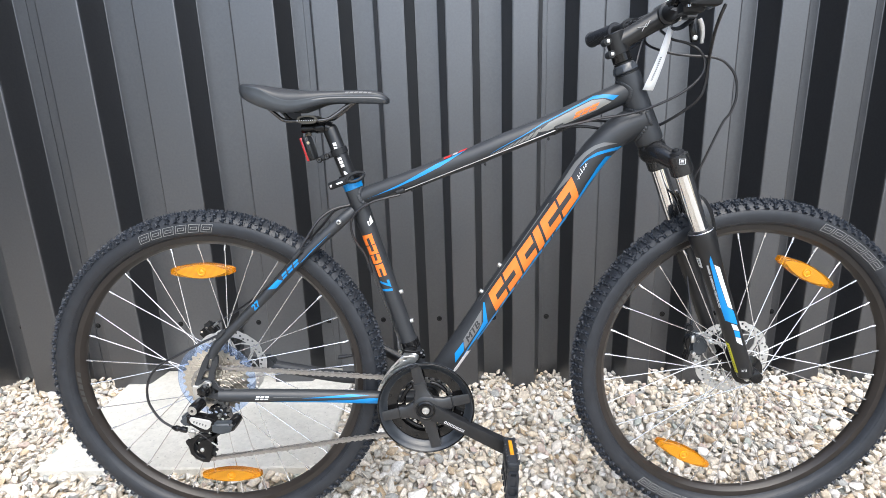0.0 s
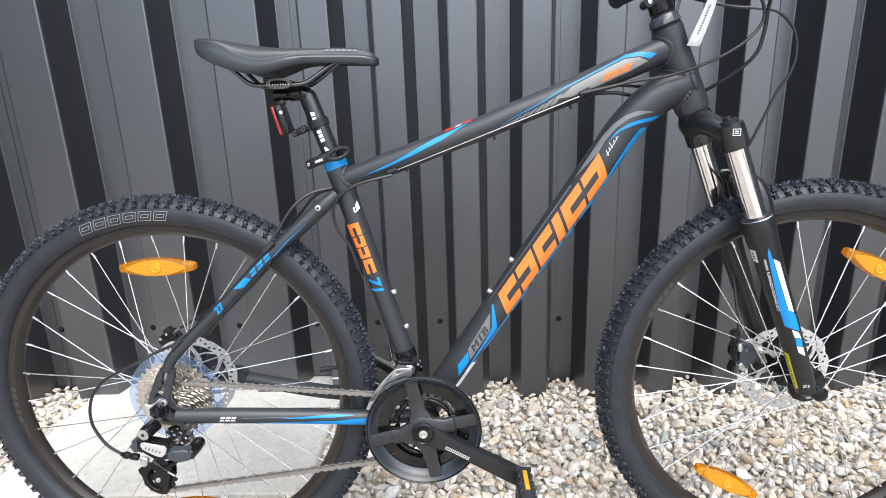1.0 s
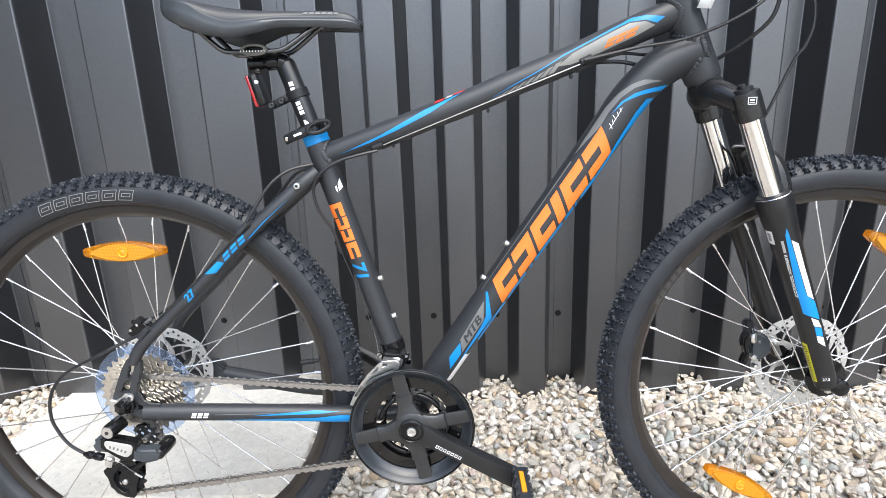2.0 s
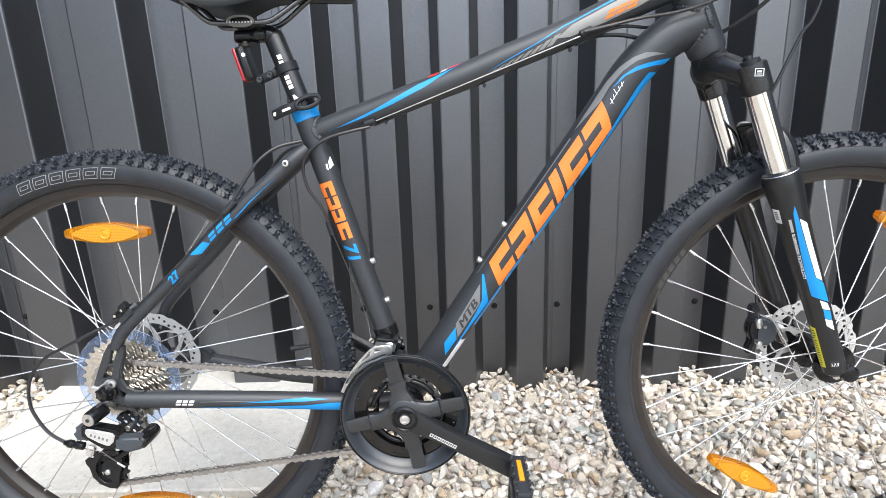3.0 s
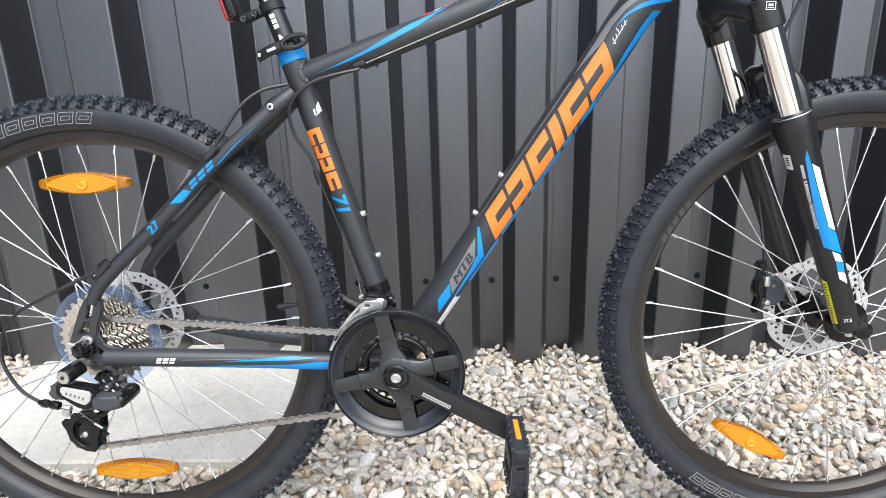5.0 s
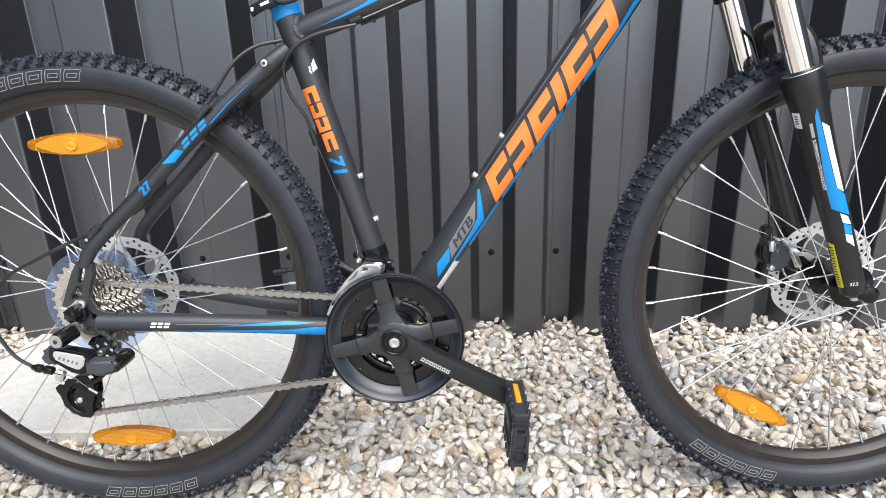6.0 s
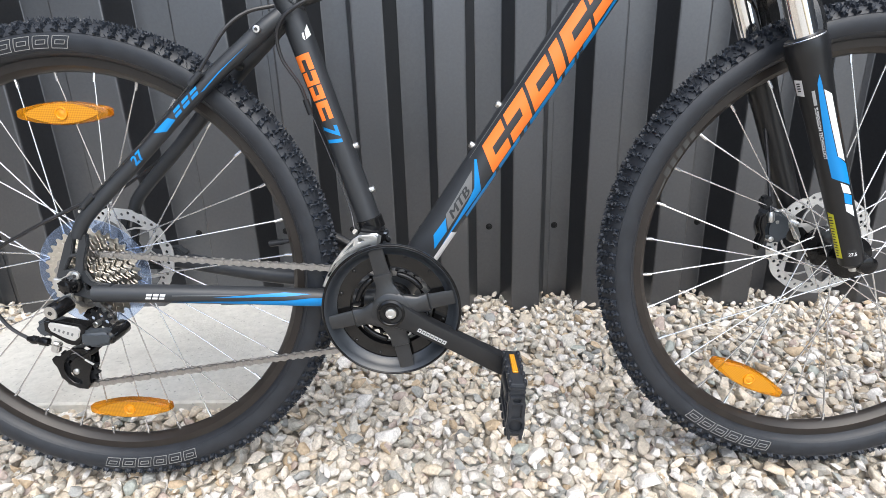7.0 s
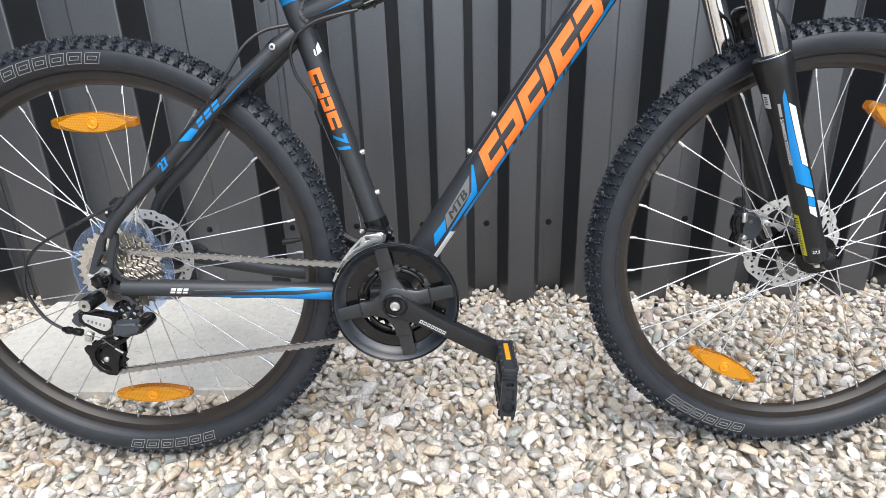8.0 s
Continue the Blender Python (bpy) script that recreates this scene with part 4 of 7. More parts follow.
# ---- fork, stem and handlebar ----
def build_fork():
    fa = Vector((0.3526, 0, -0.9358)).normalized()          # down along the legs
    ahead = Vector((0.9358, 0, 0.3526)).normalized()
    top = {s: Vector((0.4775, s * 0.0645, 0.7655)) for s in (-1, 1)}
    base = HEAD + HA * 0.136
    # crown: a forged bridge that swells into the two caps
    bm = sweep([base - HA * 0.002, base + HA * 0.012, base + HA * 0.03, base + HA * 0.036], [0.0225, 0.0262, 0.0235, 0.016], 24)
    mid = base + HA * 0.015
    line = [top[-1] + Vector((-0.004, 0, 0.0)), mid + Vector((0.004, -0.034, -0.006)), mid + Vector((0.0, 0, -0.004)), mid + Vector((0.004, 0.034, -0.006)), top[1] + Vector((-0.004, 0, 0.0))]
    wide = [q.x for q in smooth_line([(0.0165, 0, 0), (0.0185, 0, 0), (0.0245, 0, 0), (0.0185, 0, 0), (0.0165, 0, 0)], 6)]
    sweep(smooth_line(line, 6), wide, 20, bm=bm, flat=[0.95] * 25)
    # black ring: the shade in the gap above the crown, put in as colour
    part("crown_gap_shade", sweep([base - HA * 0.0035, base + HA * 0.001], 0.0235, 28), M_INK, bike)
    crown = part("fork_crown", bm, M_CROWN, bike, "black forged fork crown")
    for s in (-1, 1):
        t = top[s]
        cb = sweep([t - fa * 0.0155, t - fa * 0.0135, t - fa * 0.004, t + fa * 0.010, t + fa * 0.022, t + fa * 0.024], [0.0162, 0.0187, 0.0192, 0.0192, 0.0190, 0.0170], 32)
        for v in cb.verts:      # squared off, with round corners
            q = v.co - t
            p = q - fa * q.dot(fa)
            if p.length > 1e-5:
                u = p.normalized()
                v.co += p * (min(1.07, (abs(u.dot(ahead)) ** 4 + abs(u.y) ** 4) ** -0.25) - 1)
        cap = part("leg_cap", cb, M_CROWN, crown)
        part("knob", sweep([t - fa * 0.0265, t - fa * 0.026, t - fa * 0.0215, t - fa * 0.021, t - fa * 0.0205, t - fa * 0.014], [0.004, 0.0055, 0.006, 0.0125, 0.0135, 0.014], 14), M_PLASTIC, cap)
        part("stanchion", sweep([t + fa * 0.02, t + fa * 0.16], 0.0160, 32), M_CHROME, bike, "polished chrome fork stanchion")
        d = 0.137
        prof = [(d, 0.0190), (d + 0.002, 0.0240), (d + 0.010, 0.0254), (d + 0.02, 0.0247), (d + 0.05, 0.0219), (d + 0.10, 0.0194), (d + 0.2, 0.0173), (d + 0.29, 0.0165), (d + 0.312, 0.0155), (d + 0.318, 0.010)]
        low = part("fork_leg", sweep([t + fa * a for a, _ in prof], [r for _, r in prof], 28), M_FORK, bike, "matt black lower fork leg")
        part("wiper_seal", sweep([t + fa * (d - 0.003), t + fa * (d - 0.001), t + fa * (d + 0.001), t + fa * (d + 0.003)], [0.0178, 0.0225, 0.0225, 0.0220], 28), M_PLASTIC, low)
        part("seal_wire", lathe([(0.0227, -0.0008), (0.0233, 0), (0.0227, 0.0008)], 28), M_STEEL, low).matrix_basis = Matrix.Translation(t + fa * (d + 0.0005)) @ fa.to_track_quat("Y", "X").to_matrix().to_4x4()
        # dropout with the axle knob
        foot = t + fa * (d + 0.305)
        drop = [(foot.x - 0.012, foot.z + 0.018), (foot.x + 0.004, foot.z + 0.026), (foot.x + 0.018, foot.z + 0.008), (FRONT[0] + 0.013, FRONT[1] + 0.007), (FRONT[0] + 0.013, FRONT[1] - 0.009), (FRONT[0] + 0.002, FRONT[1] - 0.016), (foot.x - 0.006, foot.z - 0.012)]
        b2 = plate(drop, s * 0.050, s * 0.066)
        bmesh.ops.bevel(b2, geom=[e for e in b2.edges if len(e.link_faces) == 2 and e.calc_face_angle(0) > 0.6], offset=0.003, segments=2, affect="EDGES")
        part("fork_dropout", b2, M_FORK, low)
        nut = sweep([(FRONT[0], s * 0.064, FRONT[1]), (FRONT[0], s * 0.067, FRONT[1]), (FRONT[0], s * 0.076, FRONT[1]), (FRONT[0], s * 0.0775, FRONT[1])], [0.0135, 0.0135, 0.012, 0.0085], 12)
        part("axle_nut", nut, M_GLOSSB, low)
        bo = foot + fa * 0.012
        part("foot_bolt", sweep([bo, bo + fa * 0.009], 0.005, 6), M_ALU, low)
        if s < 0:
            near = low
    # arch in front, bowed over the tyre
    def on_arch(side, up, out, inset):
        return top[side] - fa * (up - 0.141) + ahead * (out + 0.011) - Vector((0, side * inset, 0))

    half = [on_arch(-1, -0.020, 0.002, 0.000), on_arch(-1, 0.004, 0.0090, 0.002), on_arch(-1, 0.030, 0.0125, 0.006), on_arch(-1, 0.052, 0.011, 0.015), on_arch(-1, 0.064, 0.006, 0.034)]
    far_half = [on_arch(1, -0.020, 0.010, 0.000), on_arch(1, 0.004, 0.0170, 0.002), on_arch(1, 0.030, 0.0185, 0.006), on_arch(1, 0.052, 0.014, 0.015), on_arch(1, 0.064, 0.006, 0.034)]
    line = smooth_line(half + [(on_arch(-1, 0.067, 0.004, 0) + on_arch(1, 0.067, 0.004, 0)) / 2] + far_half[::-1], 6)
    hoop = part("fork_arch", rounded(sweep(line, [0.0122] * len(line), 4, flat=[0.42] * len(line), up=(0.90, 0.30, 0.37)), 0.002, 2, 0.8), M_CROWN, bike, "black arch bridging the fork legs")
    # the rib that stiffens it
    inner = [q - ahead * 0.008 - fa * 0.004 for q in line[6:-6]]
    part("arch_rib", sweep(inner, 0.0038, 8), M_CROWN, hoop)
    return near, top, fa


fork_leg, FORK_TOP, FORK_AXIS = build_fork()


def build_cockpit():
    up = -HA
    # headset and spacers
    for d0, d1, r, mat, nm in ((0.0, 0.004, 0.0235, M_FORK, "headset_cup"), (0.020, 0.0235, 0.0182, M_FORK, "spacer"), (0.024, 0.042, 0.0180, M_GLOSSB, "spacer")):
        part(nm, sweep([HEAD + up * d0, HEAD + up * (d0 + 0.001), HEAD + up * (d1 - 0.001), HEAD + up * d1], [r - 0.001, r, r - (0.0022 if d0 < 0.02 else 0), r - 0.003], 28), mat, bike)
    # faceted cover over the upper bearing
    cover = sweep([HEAD + up * 0.004, HEAD + up * 0.006, HEAD + up * 0.015, HEAD + up * 0.020], [0.0225, 0.0240, 0.0222, 0.0185], 9)
    part("headset_cover", rounded(cover, 0.0012, 2, 0.3), M_COVER, bike, "grey faceted headset cover")
    c = HEAD + up * 0.059
    stem = part("stem", sweep([c - up * 0.020, c - up * 0.019, c + up * 0.019, c + up * 0.021], [0.0165, 0.0185, 0.0185, 0.0165], 24), M_FORK, bike, "matt black handlebar stem")
    bar = Vector((0.460, 0, 1.030))
    ext = (bar - c).normalized()
    part("stem_arm", sweep([c, c + ext * 0.02, bar - ext * 0.026, bar - ext * 0.008], [0.0185, 0.0170, 0.0175, 0.019], 20), M_FORK, stem)
    part("face_plate", sweep([bar + Vector((0, -0.025, 0)), bar + Vector((0, -0.024, 0)), bar + Vector((0, 0.024, 0)), bar + Vector((0, 0.025, 0))], [0.019, 0.021, 0.021, 0.019], 24), M_FORK, stem)
    lump = bmesh.new()
    for s in (-1, 1):
        rr = c - ext * 0.018 + up * 0.012 * s
        sweep([rr + Vector((0, -0.014, 0)), rr + Vector((0, 0.014, 0))], 0.007, 12, bm=lump)
    part("clamp_lug", lump, M_FORK, stem)
    for s in (-1, 1):
        rr = c - ext * 0.018 + up * 0.012 * s
        bo = sweep([rr + Vector((0, -0.0175, 0)), rr + Vector((0, -0.017, 0)), rr + Vector((0, -0.013, 0))], [0.0024, 0.0033, 0.0034], 12)
        part("bolt", bo, M_ALU, stem)
        for y in (-0.017, 0.017):
            q = bar + up * 0.018 * s + ext * 0.010 + Vector((0, y, 0))
            part("bolt", sweep([q, q + ext * 0.009], 0.0036, 10), M_ALU, stem)
    # swept flat bar
    pts = [(0.400, 0.342, 1.028), (0.418, 0.25, 1.030), (0.436, 0.16, 1.031), (0.452, 0.06, 1.027), (0.456, 0.0, 1.026), (0.452, -0.06, 1.027), (0.436, -0.16, 1.031), (0.418, -0.25, 1.030), (0.400, -0.342, 1.028)]
    line = [p + Vector((0.004, 0, 0.004)) for p in smooth_line(pts, 5)]
    rad = [0.0159 if abs(p.y) < 0.04 else 0.0159 - 0.0047 * min(1, (abs(p.y) - 0.04) / 0.08) for p in line]
    handlebar = part("handlebar", sweep(line, rad, 20), M_FORK, bike, "matt black flat handlebar")
    for s in (-1, 1):
        # ribbed grip
        bm = bmesh.new()
        seg, rr = [], []
        for i in range(41):
            f = i / 40
            y = 0.218 + 0.122 * f
            p = Vector((0.4281 - 0.0243 * f, s * y, 1.0345 - 0.0025 * f))
            seg.append(p)
            rr.append(0.0155 + (0.0012 if i % 2 else 0) + (0.002 if i in (0, 1, 39) else 0))
        seg.append(seg[-1] + Vector((-0.0006, s * 0.003, 0)))
        rr.append(0.011)
        part("grip", sweep(seg, rr, 24), M_RUBBER, handlebar, "black ribbed rubber grip")
        # shifter pod and brake lever under the bar
        q = Vector((0.441, s * 0.165, 1.034))
        bm = sweep([q + Vector((0, s * -0.012, 0)), q + Vector((0, s * 0.012, 0))], 0.0165, 18)
        box(q.x + 0.022, q.y, q.z - 0.008, 0.05, 0.022, 0.022, 0.006, 2, bm=bm)
        box(q.x + 0.010, q.y - s * 0.026, q.z - 0.016, 0.038, 0.030, 0.020, 0.007, 2, bm=bm)
        lever_body = part("brake_lever", bm, M_PLASTIC, bike, "black brake lever and shifter clamp")
        pod = [(-0.024, -0.006), (-0.012, -0.012), (0.010, -0.010), (0.030, -0.014), (0.054, -0.009), (0.064, 0.004), (0.060, 0.014), (0.020, 0.018), (-0.020, 0.010)]
        part("shifter_pod", rounded(plate([(q.x + 0.004 + x, q.z - 0.004 + z) for x, z in pod], q.y - s * 0.066, q.y - s * 0.030), 0.006, 3, 0.3), M_GLOSSB, lever_body, "glossy black shifter pod")
        blade = smooth_line([(q.x + 0.044, q.y - s * 0.004, q.z - 0.006), (q.x + 0.056, q.y + s * 0.02, q.z - 0.006), (q.x + 0.050, q.y + s * 0.06, q.z - 0.006), (q.x + 0.034, q.y + s * 0.105, q.z - 0.006)], 6)
        part("lever_blade", sweep(blade, [0.006] * len(blade), 10, flat=[0.6] * len(blade)), M_PLASTIC, lever_body)
        trig = smooth_line([(q.x + 0.015, q.y - s * 0.035, q.z - 0.034), (q.x - 0.004, q.y - s * 0.028, q.z - 0.046), (q.x - 0.022, q.y - s * 0.01, q.z - 0.05)], 5)
        part("shift_trigger", sweep(trig, [0.0045] * len(trig), 8, flat=[0.5] * len(trig)), M_PLASTIC, lever_body)
        part("clamp_bolt", sweep([q + Vector((-0.004, s * 0.002, -0.020)), q + Vector((-0.004, s * 0.002, -0.016))], 0.0045, 10), M_CHROME, lever_body)
    # shifter indicator by the stem: a dark block, a black arm and a polished lever
    lock = part("shifter_bracket", box(0.4840, -0.050, 1.0225, 0.020, 0.030, 0.017, 0.004, 2), M_GREYPL, bike, "grey plastic shifter bracket with a silver lever")
    part("bracket_arm", box(0.4925, -0.050, 0.995, 0.013, 0.012, 0.040, 0.003, 2, m=Matrix.Rotation(radians(-9), 4, "Y")), M_GLOSSB, lock)
    part("bracket_screw", sweep([(0.4935, -0.0590, 0.982), (0.4935, -0.0585, 0.982), (0.4935, -0.055, 0.982)], [0.003, 0.0042, 0.0045], 12), M_ALU, lock)
    blade = smooth_line([(0.5015, -0.050, 1.014), (0.5060, -0.050, 1.004), (0.5088, -0.050, 0.990), (0.5085, -0.050, 0.973)], 5)
    part("silver_blade", sweep(blade, [0.0034 + 0.0018 * math.sin(math.pi * min(1.0, 0.35 + 0.65 * i / len(blade))) for i in range(len(blade))], 10, flat=[0.9] * len(blade), up=(0, 1, 0)), M_ROTOR, lock, "polished silver lever")
    return handlebar, stem


handlebar, stem = build_cockpit()


# ---- seatpost, clamp, saddle and rear light ----
def build_seat():
    ax = Vector((-0.33, 0, 0.944)).normalized()
    foot = Vector((-0.138, 0, 0.738))
    part("seat_collar", sweep([foot - ax * 0.018, foot - ax * 0.017, foot - ax * 0.001, foot], [0.0175, 0.0192, 0.0192, 0.0178], 28), M_BLUE, bike, "bright blue seat tube collar")
    clamp = part("seat_clamp", sweep([foot, foot + ax * 0.001, foot + ax * 0.013, foot + ax * 0.014], [0.018, 0.0205, 0.0205, 0.0185], 28), M_GLOSSB, bike, "black quick release seat clamp")
    # curved quick-release lever and its nut
    c = foot + ax * 0.008
    lev = smooth_line([(c.x - 0.036, -0.018, c.z - 0.017), (c.x - 0.020, -0.026, c.z - 0.011), (c.x - 0.006, -0.027, c.z - 0.006), (c.x + 0.006, -0.026, c.z - 0.001)], 6)
    part("release_lever", sweep(lev, [0.0075] * len(lev), 10, flat=[0.45] * len(lev), up=(0, 0, 1)), M_PLASTIC, clamp)
    loop = []
    for i in range(25):
        a = 2 * math.pi * i / 24
        u, w = 0.0165 * math.cos(a), 0.0075 * math.sin(a)
        loop.append((c.x + 0.016 + u * 0.94 - w * 0.34, -0.025 + 0.006 * math.cos(a), c.z + 0.001 + u * 0.34 + w * 0.94))
    part("lever_loop", sweep(loop, 0.0032, 8), M_PLASTIC, clamp)
    part("lever_print", box(c.x - 0.014, -0.0312, c.z - 0.0092, 0.0125, 0.001, 0.0034, m=Matrix.Rotation(radians(-20), 4, "Y")), M_WHITE, clamp)
    part("lever_nut", box(c.x - 0.032, -0.0265, c.z - 0.0155, 0.005, 0.004, 0.006, 0.001), M_CHROME, clamp)
    top = foot + ax * 0.111
    post = part("seatpost", sweep([foot - ax * 0.03, top - ax * 0.006, top - ax * 0.001, top + ax * 0.003], [0.0145, 0.0145, 0.0130, 0.008], 28), M_FORK, bike, "matt black seatpost with white print")
    # layback head
    head = smooth_line([(-0.172, 0, 0.838), (-0.182, 0, 0.8415), (-0.203, 0, 0.8400), (-0.224, 0, 0.8395), (-0.227, 0, 0.8395)], 5)
    part("post_head", sweep(head, [0.0132] * 5 + [0.0108] * 5 + [0.0085] * (len(head) - 11) + [0.005], 18, up=(0, 0, 1), flat=[1.15] * len(head)), M_GLOSSB, post, "glossy black seatpost head")
    rc = Vector((-0.210, 0, 0.856))
    for s in (-1, 1):
        oval = [(rc.x + 0.0195 * math.copysign(abs(math.cos(a)) ** 0.8, math.cos(a)), rc.z + 0.0080 * math.sin(a)) for a in (2 * math.pi * i / 28 for i in range(28))]
        inner = [(rc.x + 0.014 * math.cos(a), rc.z + 0.001 + 0.0042 * math.sin(a)) for a in (2 * math.pi * i / 20 for i in range(20))]
        part("rail_clamp", plate(oval, s * 0.0275, s * 0.0155, holes=[inner]), M_CLAMP, post, "bronze-grey saddle rail clamp")
    part("clamp_yoke", box(rc.x, 0, rc.z - 0.001, 0.026, 0.042, 0.015, 0.004, 2), M_PLASTIC, post)
    part("clamp_bolt", sweep([(rc.x - 0.004, 0, rc.z - 0.020), (rc.x - 0.0045, 0, rc.z - 0.0265), (rc.x - 0.005, 0, rc.z - 0.0270), (rc.x - 0.0052, 0, rc.z - 0.0300)], [0.0050, 0.0050, 0.0072, 0.0066], 12), M_CLAMP, post)
    # saddle: cross-sections along its length, tail to nose
    secs = [  # x, half width, top, crease, underside
        (-0.331, 0.014, 0.917, 0.914, 0.909), (-0.328, 0.040, 0.922, 0.9165, 0.904), (-0.318, 0.062, 0.9235, 0.917, 0.898), (-0.302, 0.074, 0.9225, 0.915, 0.889),
        (-0.279, 0.0775, 0.9190, 0.910, 0.879), (-0.255, 0.074, 0.915, 0.896, 0.872), (-0.231, 0.063, 0.912, 0.889, 0.870), (-0.206, 0.049, 0.910, 0.892, 0.876),
        (-0.174, 0.036, 0.909, 0.897, 0.885), (-0.140, 0.0285, 0.909, 0.898, 0.886), (-0.105, 0.0245, 0.909, 0.8975, 0.8855), (-0.078, 0.0225, 0.906, 0.8965, 0.8840),
        (-0.063, 0.018, 0.899, 0.893, 0.8832), (-0.056, 0.009, 0.892, 0.889, 0.885)]
    rows = {k: smooth_line([(s[0], s[k], 0) for s in secs], 4) for k in (1, 2, 3, 4)}

    def cover(x, w, zt, ze, f):
        """The padded top: f runs from edge to edge."""
        y = w * math.sin(f * math.pi / 2)
        z = ze + (zt - ze) * (1 - abs(f) ** 3.0)
        return y, z - 0.0025 * math.exp(-(y / 0.009) ** 2) * (1 if -0.30 < x < -0.13 else 0)

    bm = bmesh.new()
    rings = []
    for a, b, c2, d2 in zip(rows[1], rows[2], rows[3], rows[4]):
        x, w, zt, ze, zu = a.x, a.y, b.y, c2.y, d2.y
        sec = [cover(x, w, zt, ze, -1 + i / 10) for i in range(21)]
        sec += [(w * 0.985, ze * 0.5 + zu * 0.5), (w * 0.9, zu), (w * 0.6, zu + 0.004), (-w * 0.6, zu + 0.004), (-w * 0.9, zu), (-w * 0.985, ze * 0.5 + zu * 0.5)]
        rings.append([bm.verts.new((x, y, z)) for y, z in sec])
    n = len(rings[0])
    for a, b in zip(rings, rings[1:]):
        for j in range(n):
            bm.faces.new((a[j], a[(j + 1) % n], b[(j + 1) % n], b[j]))
    bm.faces.new(rings[0][::-1])
    bm.faces.new(rings[-1])
    saddle = part("saddle", bm, M_SADDLE, bike, "black padded saddle with glossy grey side panels")
    # the side panel, a swelling band under the crease from tail to nose, with a raised lip
    for s in (-1, 1):
        bm = bmesh.new()
        rings = []
        for a, c2, d2 in list(zip(rows[1], rows[3], rows[4]))[2:-1]:
            x, w, ze, zu = a.x, a.y, c2.y, d2.y
            h = ze - zu
            sec = ((w * 0.985, ze + 0.0010), (w + 0.0014, ze + 0.0014), (w + 0.0020, ze - 0.0006), (w + 0.0016, ze - 0.0020), (w + 0.0030, ze - h * 0.35), (w + 0.0022, ze - h * 0.65), (w * 0.96 + 0.001, zu + h * 0.08), (w * 0.90, zu - 0.0010))
            rings.append([bm.verts.new((x, s * y, z)) for y, z in sec])
        for a, b in zip(rings, rings[1:]):
            for j in range(len(sec) - 1):
                bm.faces.new((a[j], a[j + 1], b[j + 1], b[j]))
        part("side_panel", bm, M_SADDLE2, saddle, "glossy dark grey saddle side panel")
    for s in (-1, 1):
        rail = smooth_line([(-0.290, s * 0.036, 0.889), (-0.269, s * 0.031, 0.869), (-0.257, s * 0.027, 0.858), (-0.245, s * 0.024, 0.8545), (-0.210, s * 0.022, 0.8545), (-0.176, s * 0.022, 0.8550), (-0.158, s * 0.020, 0.863), (-0.127, s * 0.014, 0.885), (-0.112, s * 0.010, 0.893)], 5)
        part("saddle_rail", sweep(rail, 0.0036, 10), M_RAIL, saddle, "glossy black saddle rail")
    bm = bmesh.new()
    for i in range(9):
        box(-0.228 + 0.0042 * i, -0.0282, 0.8545, 0.0007, 0.0006, 0.0022, bm=bm)
    part("rail_scale", bm, M_WHITE, saddle)
    bm = bmesh.new()
    for i in range(6):
        vs = []
        for dx, f in ((0, 0.87), (0.0062, 0.87), (0.0080, 0.72), (0.002, 0.72)):
            x = -0.136 + i * 0.0085 + dx
            w, zt, ze = (float(np.interp(x, [q.x for q in rows[k]], [q.y for q in rows[k]])) for k in (1, 2, 3))
            y, z = cover(x, w, zt, ze, f)
            vs.append(bm.verts.new((x, -y - 0.0004, z + 0.0006)))
        bm.faces.new(vs)
    part("saddle_print", bm, M_PRINT, saddle, "pale grey print on the saddle nose")
    part("tail_clip", box(-0.300, 0, 0.889, 0.026, 0.060, 0.009, 0.003, 2, m=Matrix.Rotation(radians(20), 4, "Y")), M_PLASTIC, saddle)
    # rear light on a band
    bc = foot + ax * 0.060
    band = part("light_band", sweep([bc - ax * 0.0065, bc - ax * 0.006, bc + ax * 0.006, bc + ax * 0.0065], [0.0152, 0.0168, 0.0168, 0.0152], 24), M_PLASTIC, bike, "black band holding the rear light")
    bm = box(bc.x - 0.027, 0, bc.z - 0.0100, 0.036, 0.016, 0.011, 0.003, 2, m=Matrix.Rotation(radians(-22), 4, "Y"))
    part("light_arm", bm, M_PLASTIC, band)
    for dx, dz in ((-0.023, -0.0090), (-0.038, -0.0150)):
        part("screw", sweep([(bc.x + dx, -0.0105, bc.z + dz), (bc.x + dx, -0.0075, bc.z + dz)], [0.0050, 0.0060], 16), M_GLOSSB, band)
        part("screw", lathe([(0.0022, -0.0110), (0.0034, -0.0112), (0.0040, -0.0106), (0.0022, -0.0104)], 16), M_RAIL, band).matrix_basis = Matrix.Translation((bc.x + dx, 0, bc.z + dz))
    lean = Matrix.Rotation(radians(-16), 4, "Y")
    lc = Vector((-0.214, 0, 0.802))
    body = part("rear_light", box(0, 0, 0, 0.014, 0.036, 0.047, 0.004, 2), M_PLASTIC, bike, "small red rear light on the seatpost")
    body.matrix_basis = Matrix.Translation(lc) @ lean
    part("lens", box(-0.0078, 0, 0, 0.0062, 0.034, 0.047, 0.0028, 2), M_RED, body, "red plastic light lens")
    part("light_shell", box(-0.0005, 0, -0.001, 0.0085, 0.0385, 0.043, 0.0030, 2), M_GLOSSB, body, "glossy black light shell")
    part("light_screw", sweep([(0.004, -0.019, 0.010), (0.004, -0.0175, 0.010)], [0.003, 0.004], 10), M_CHROME, body)


build_seat()


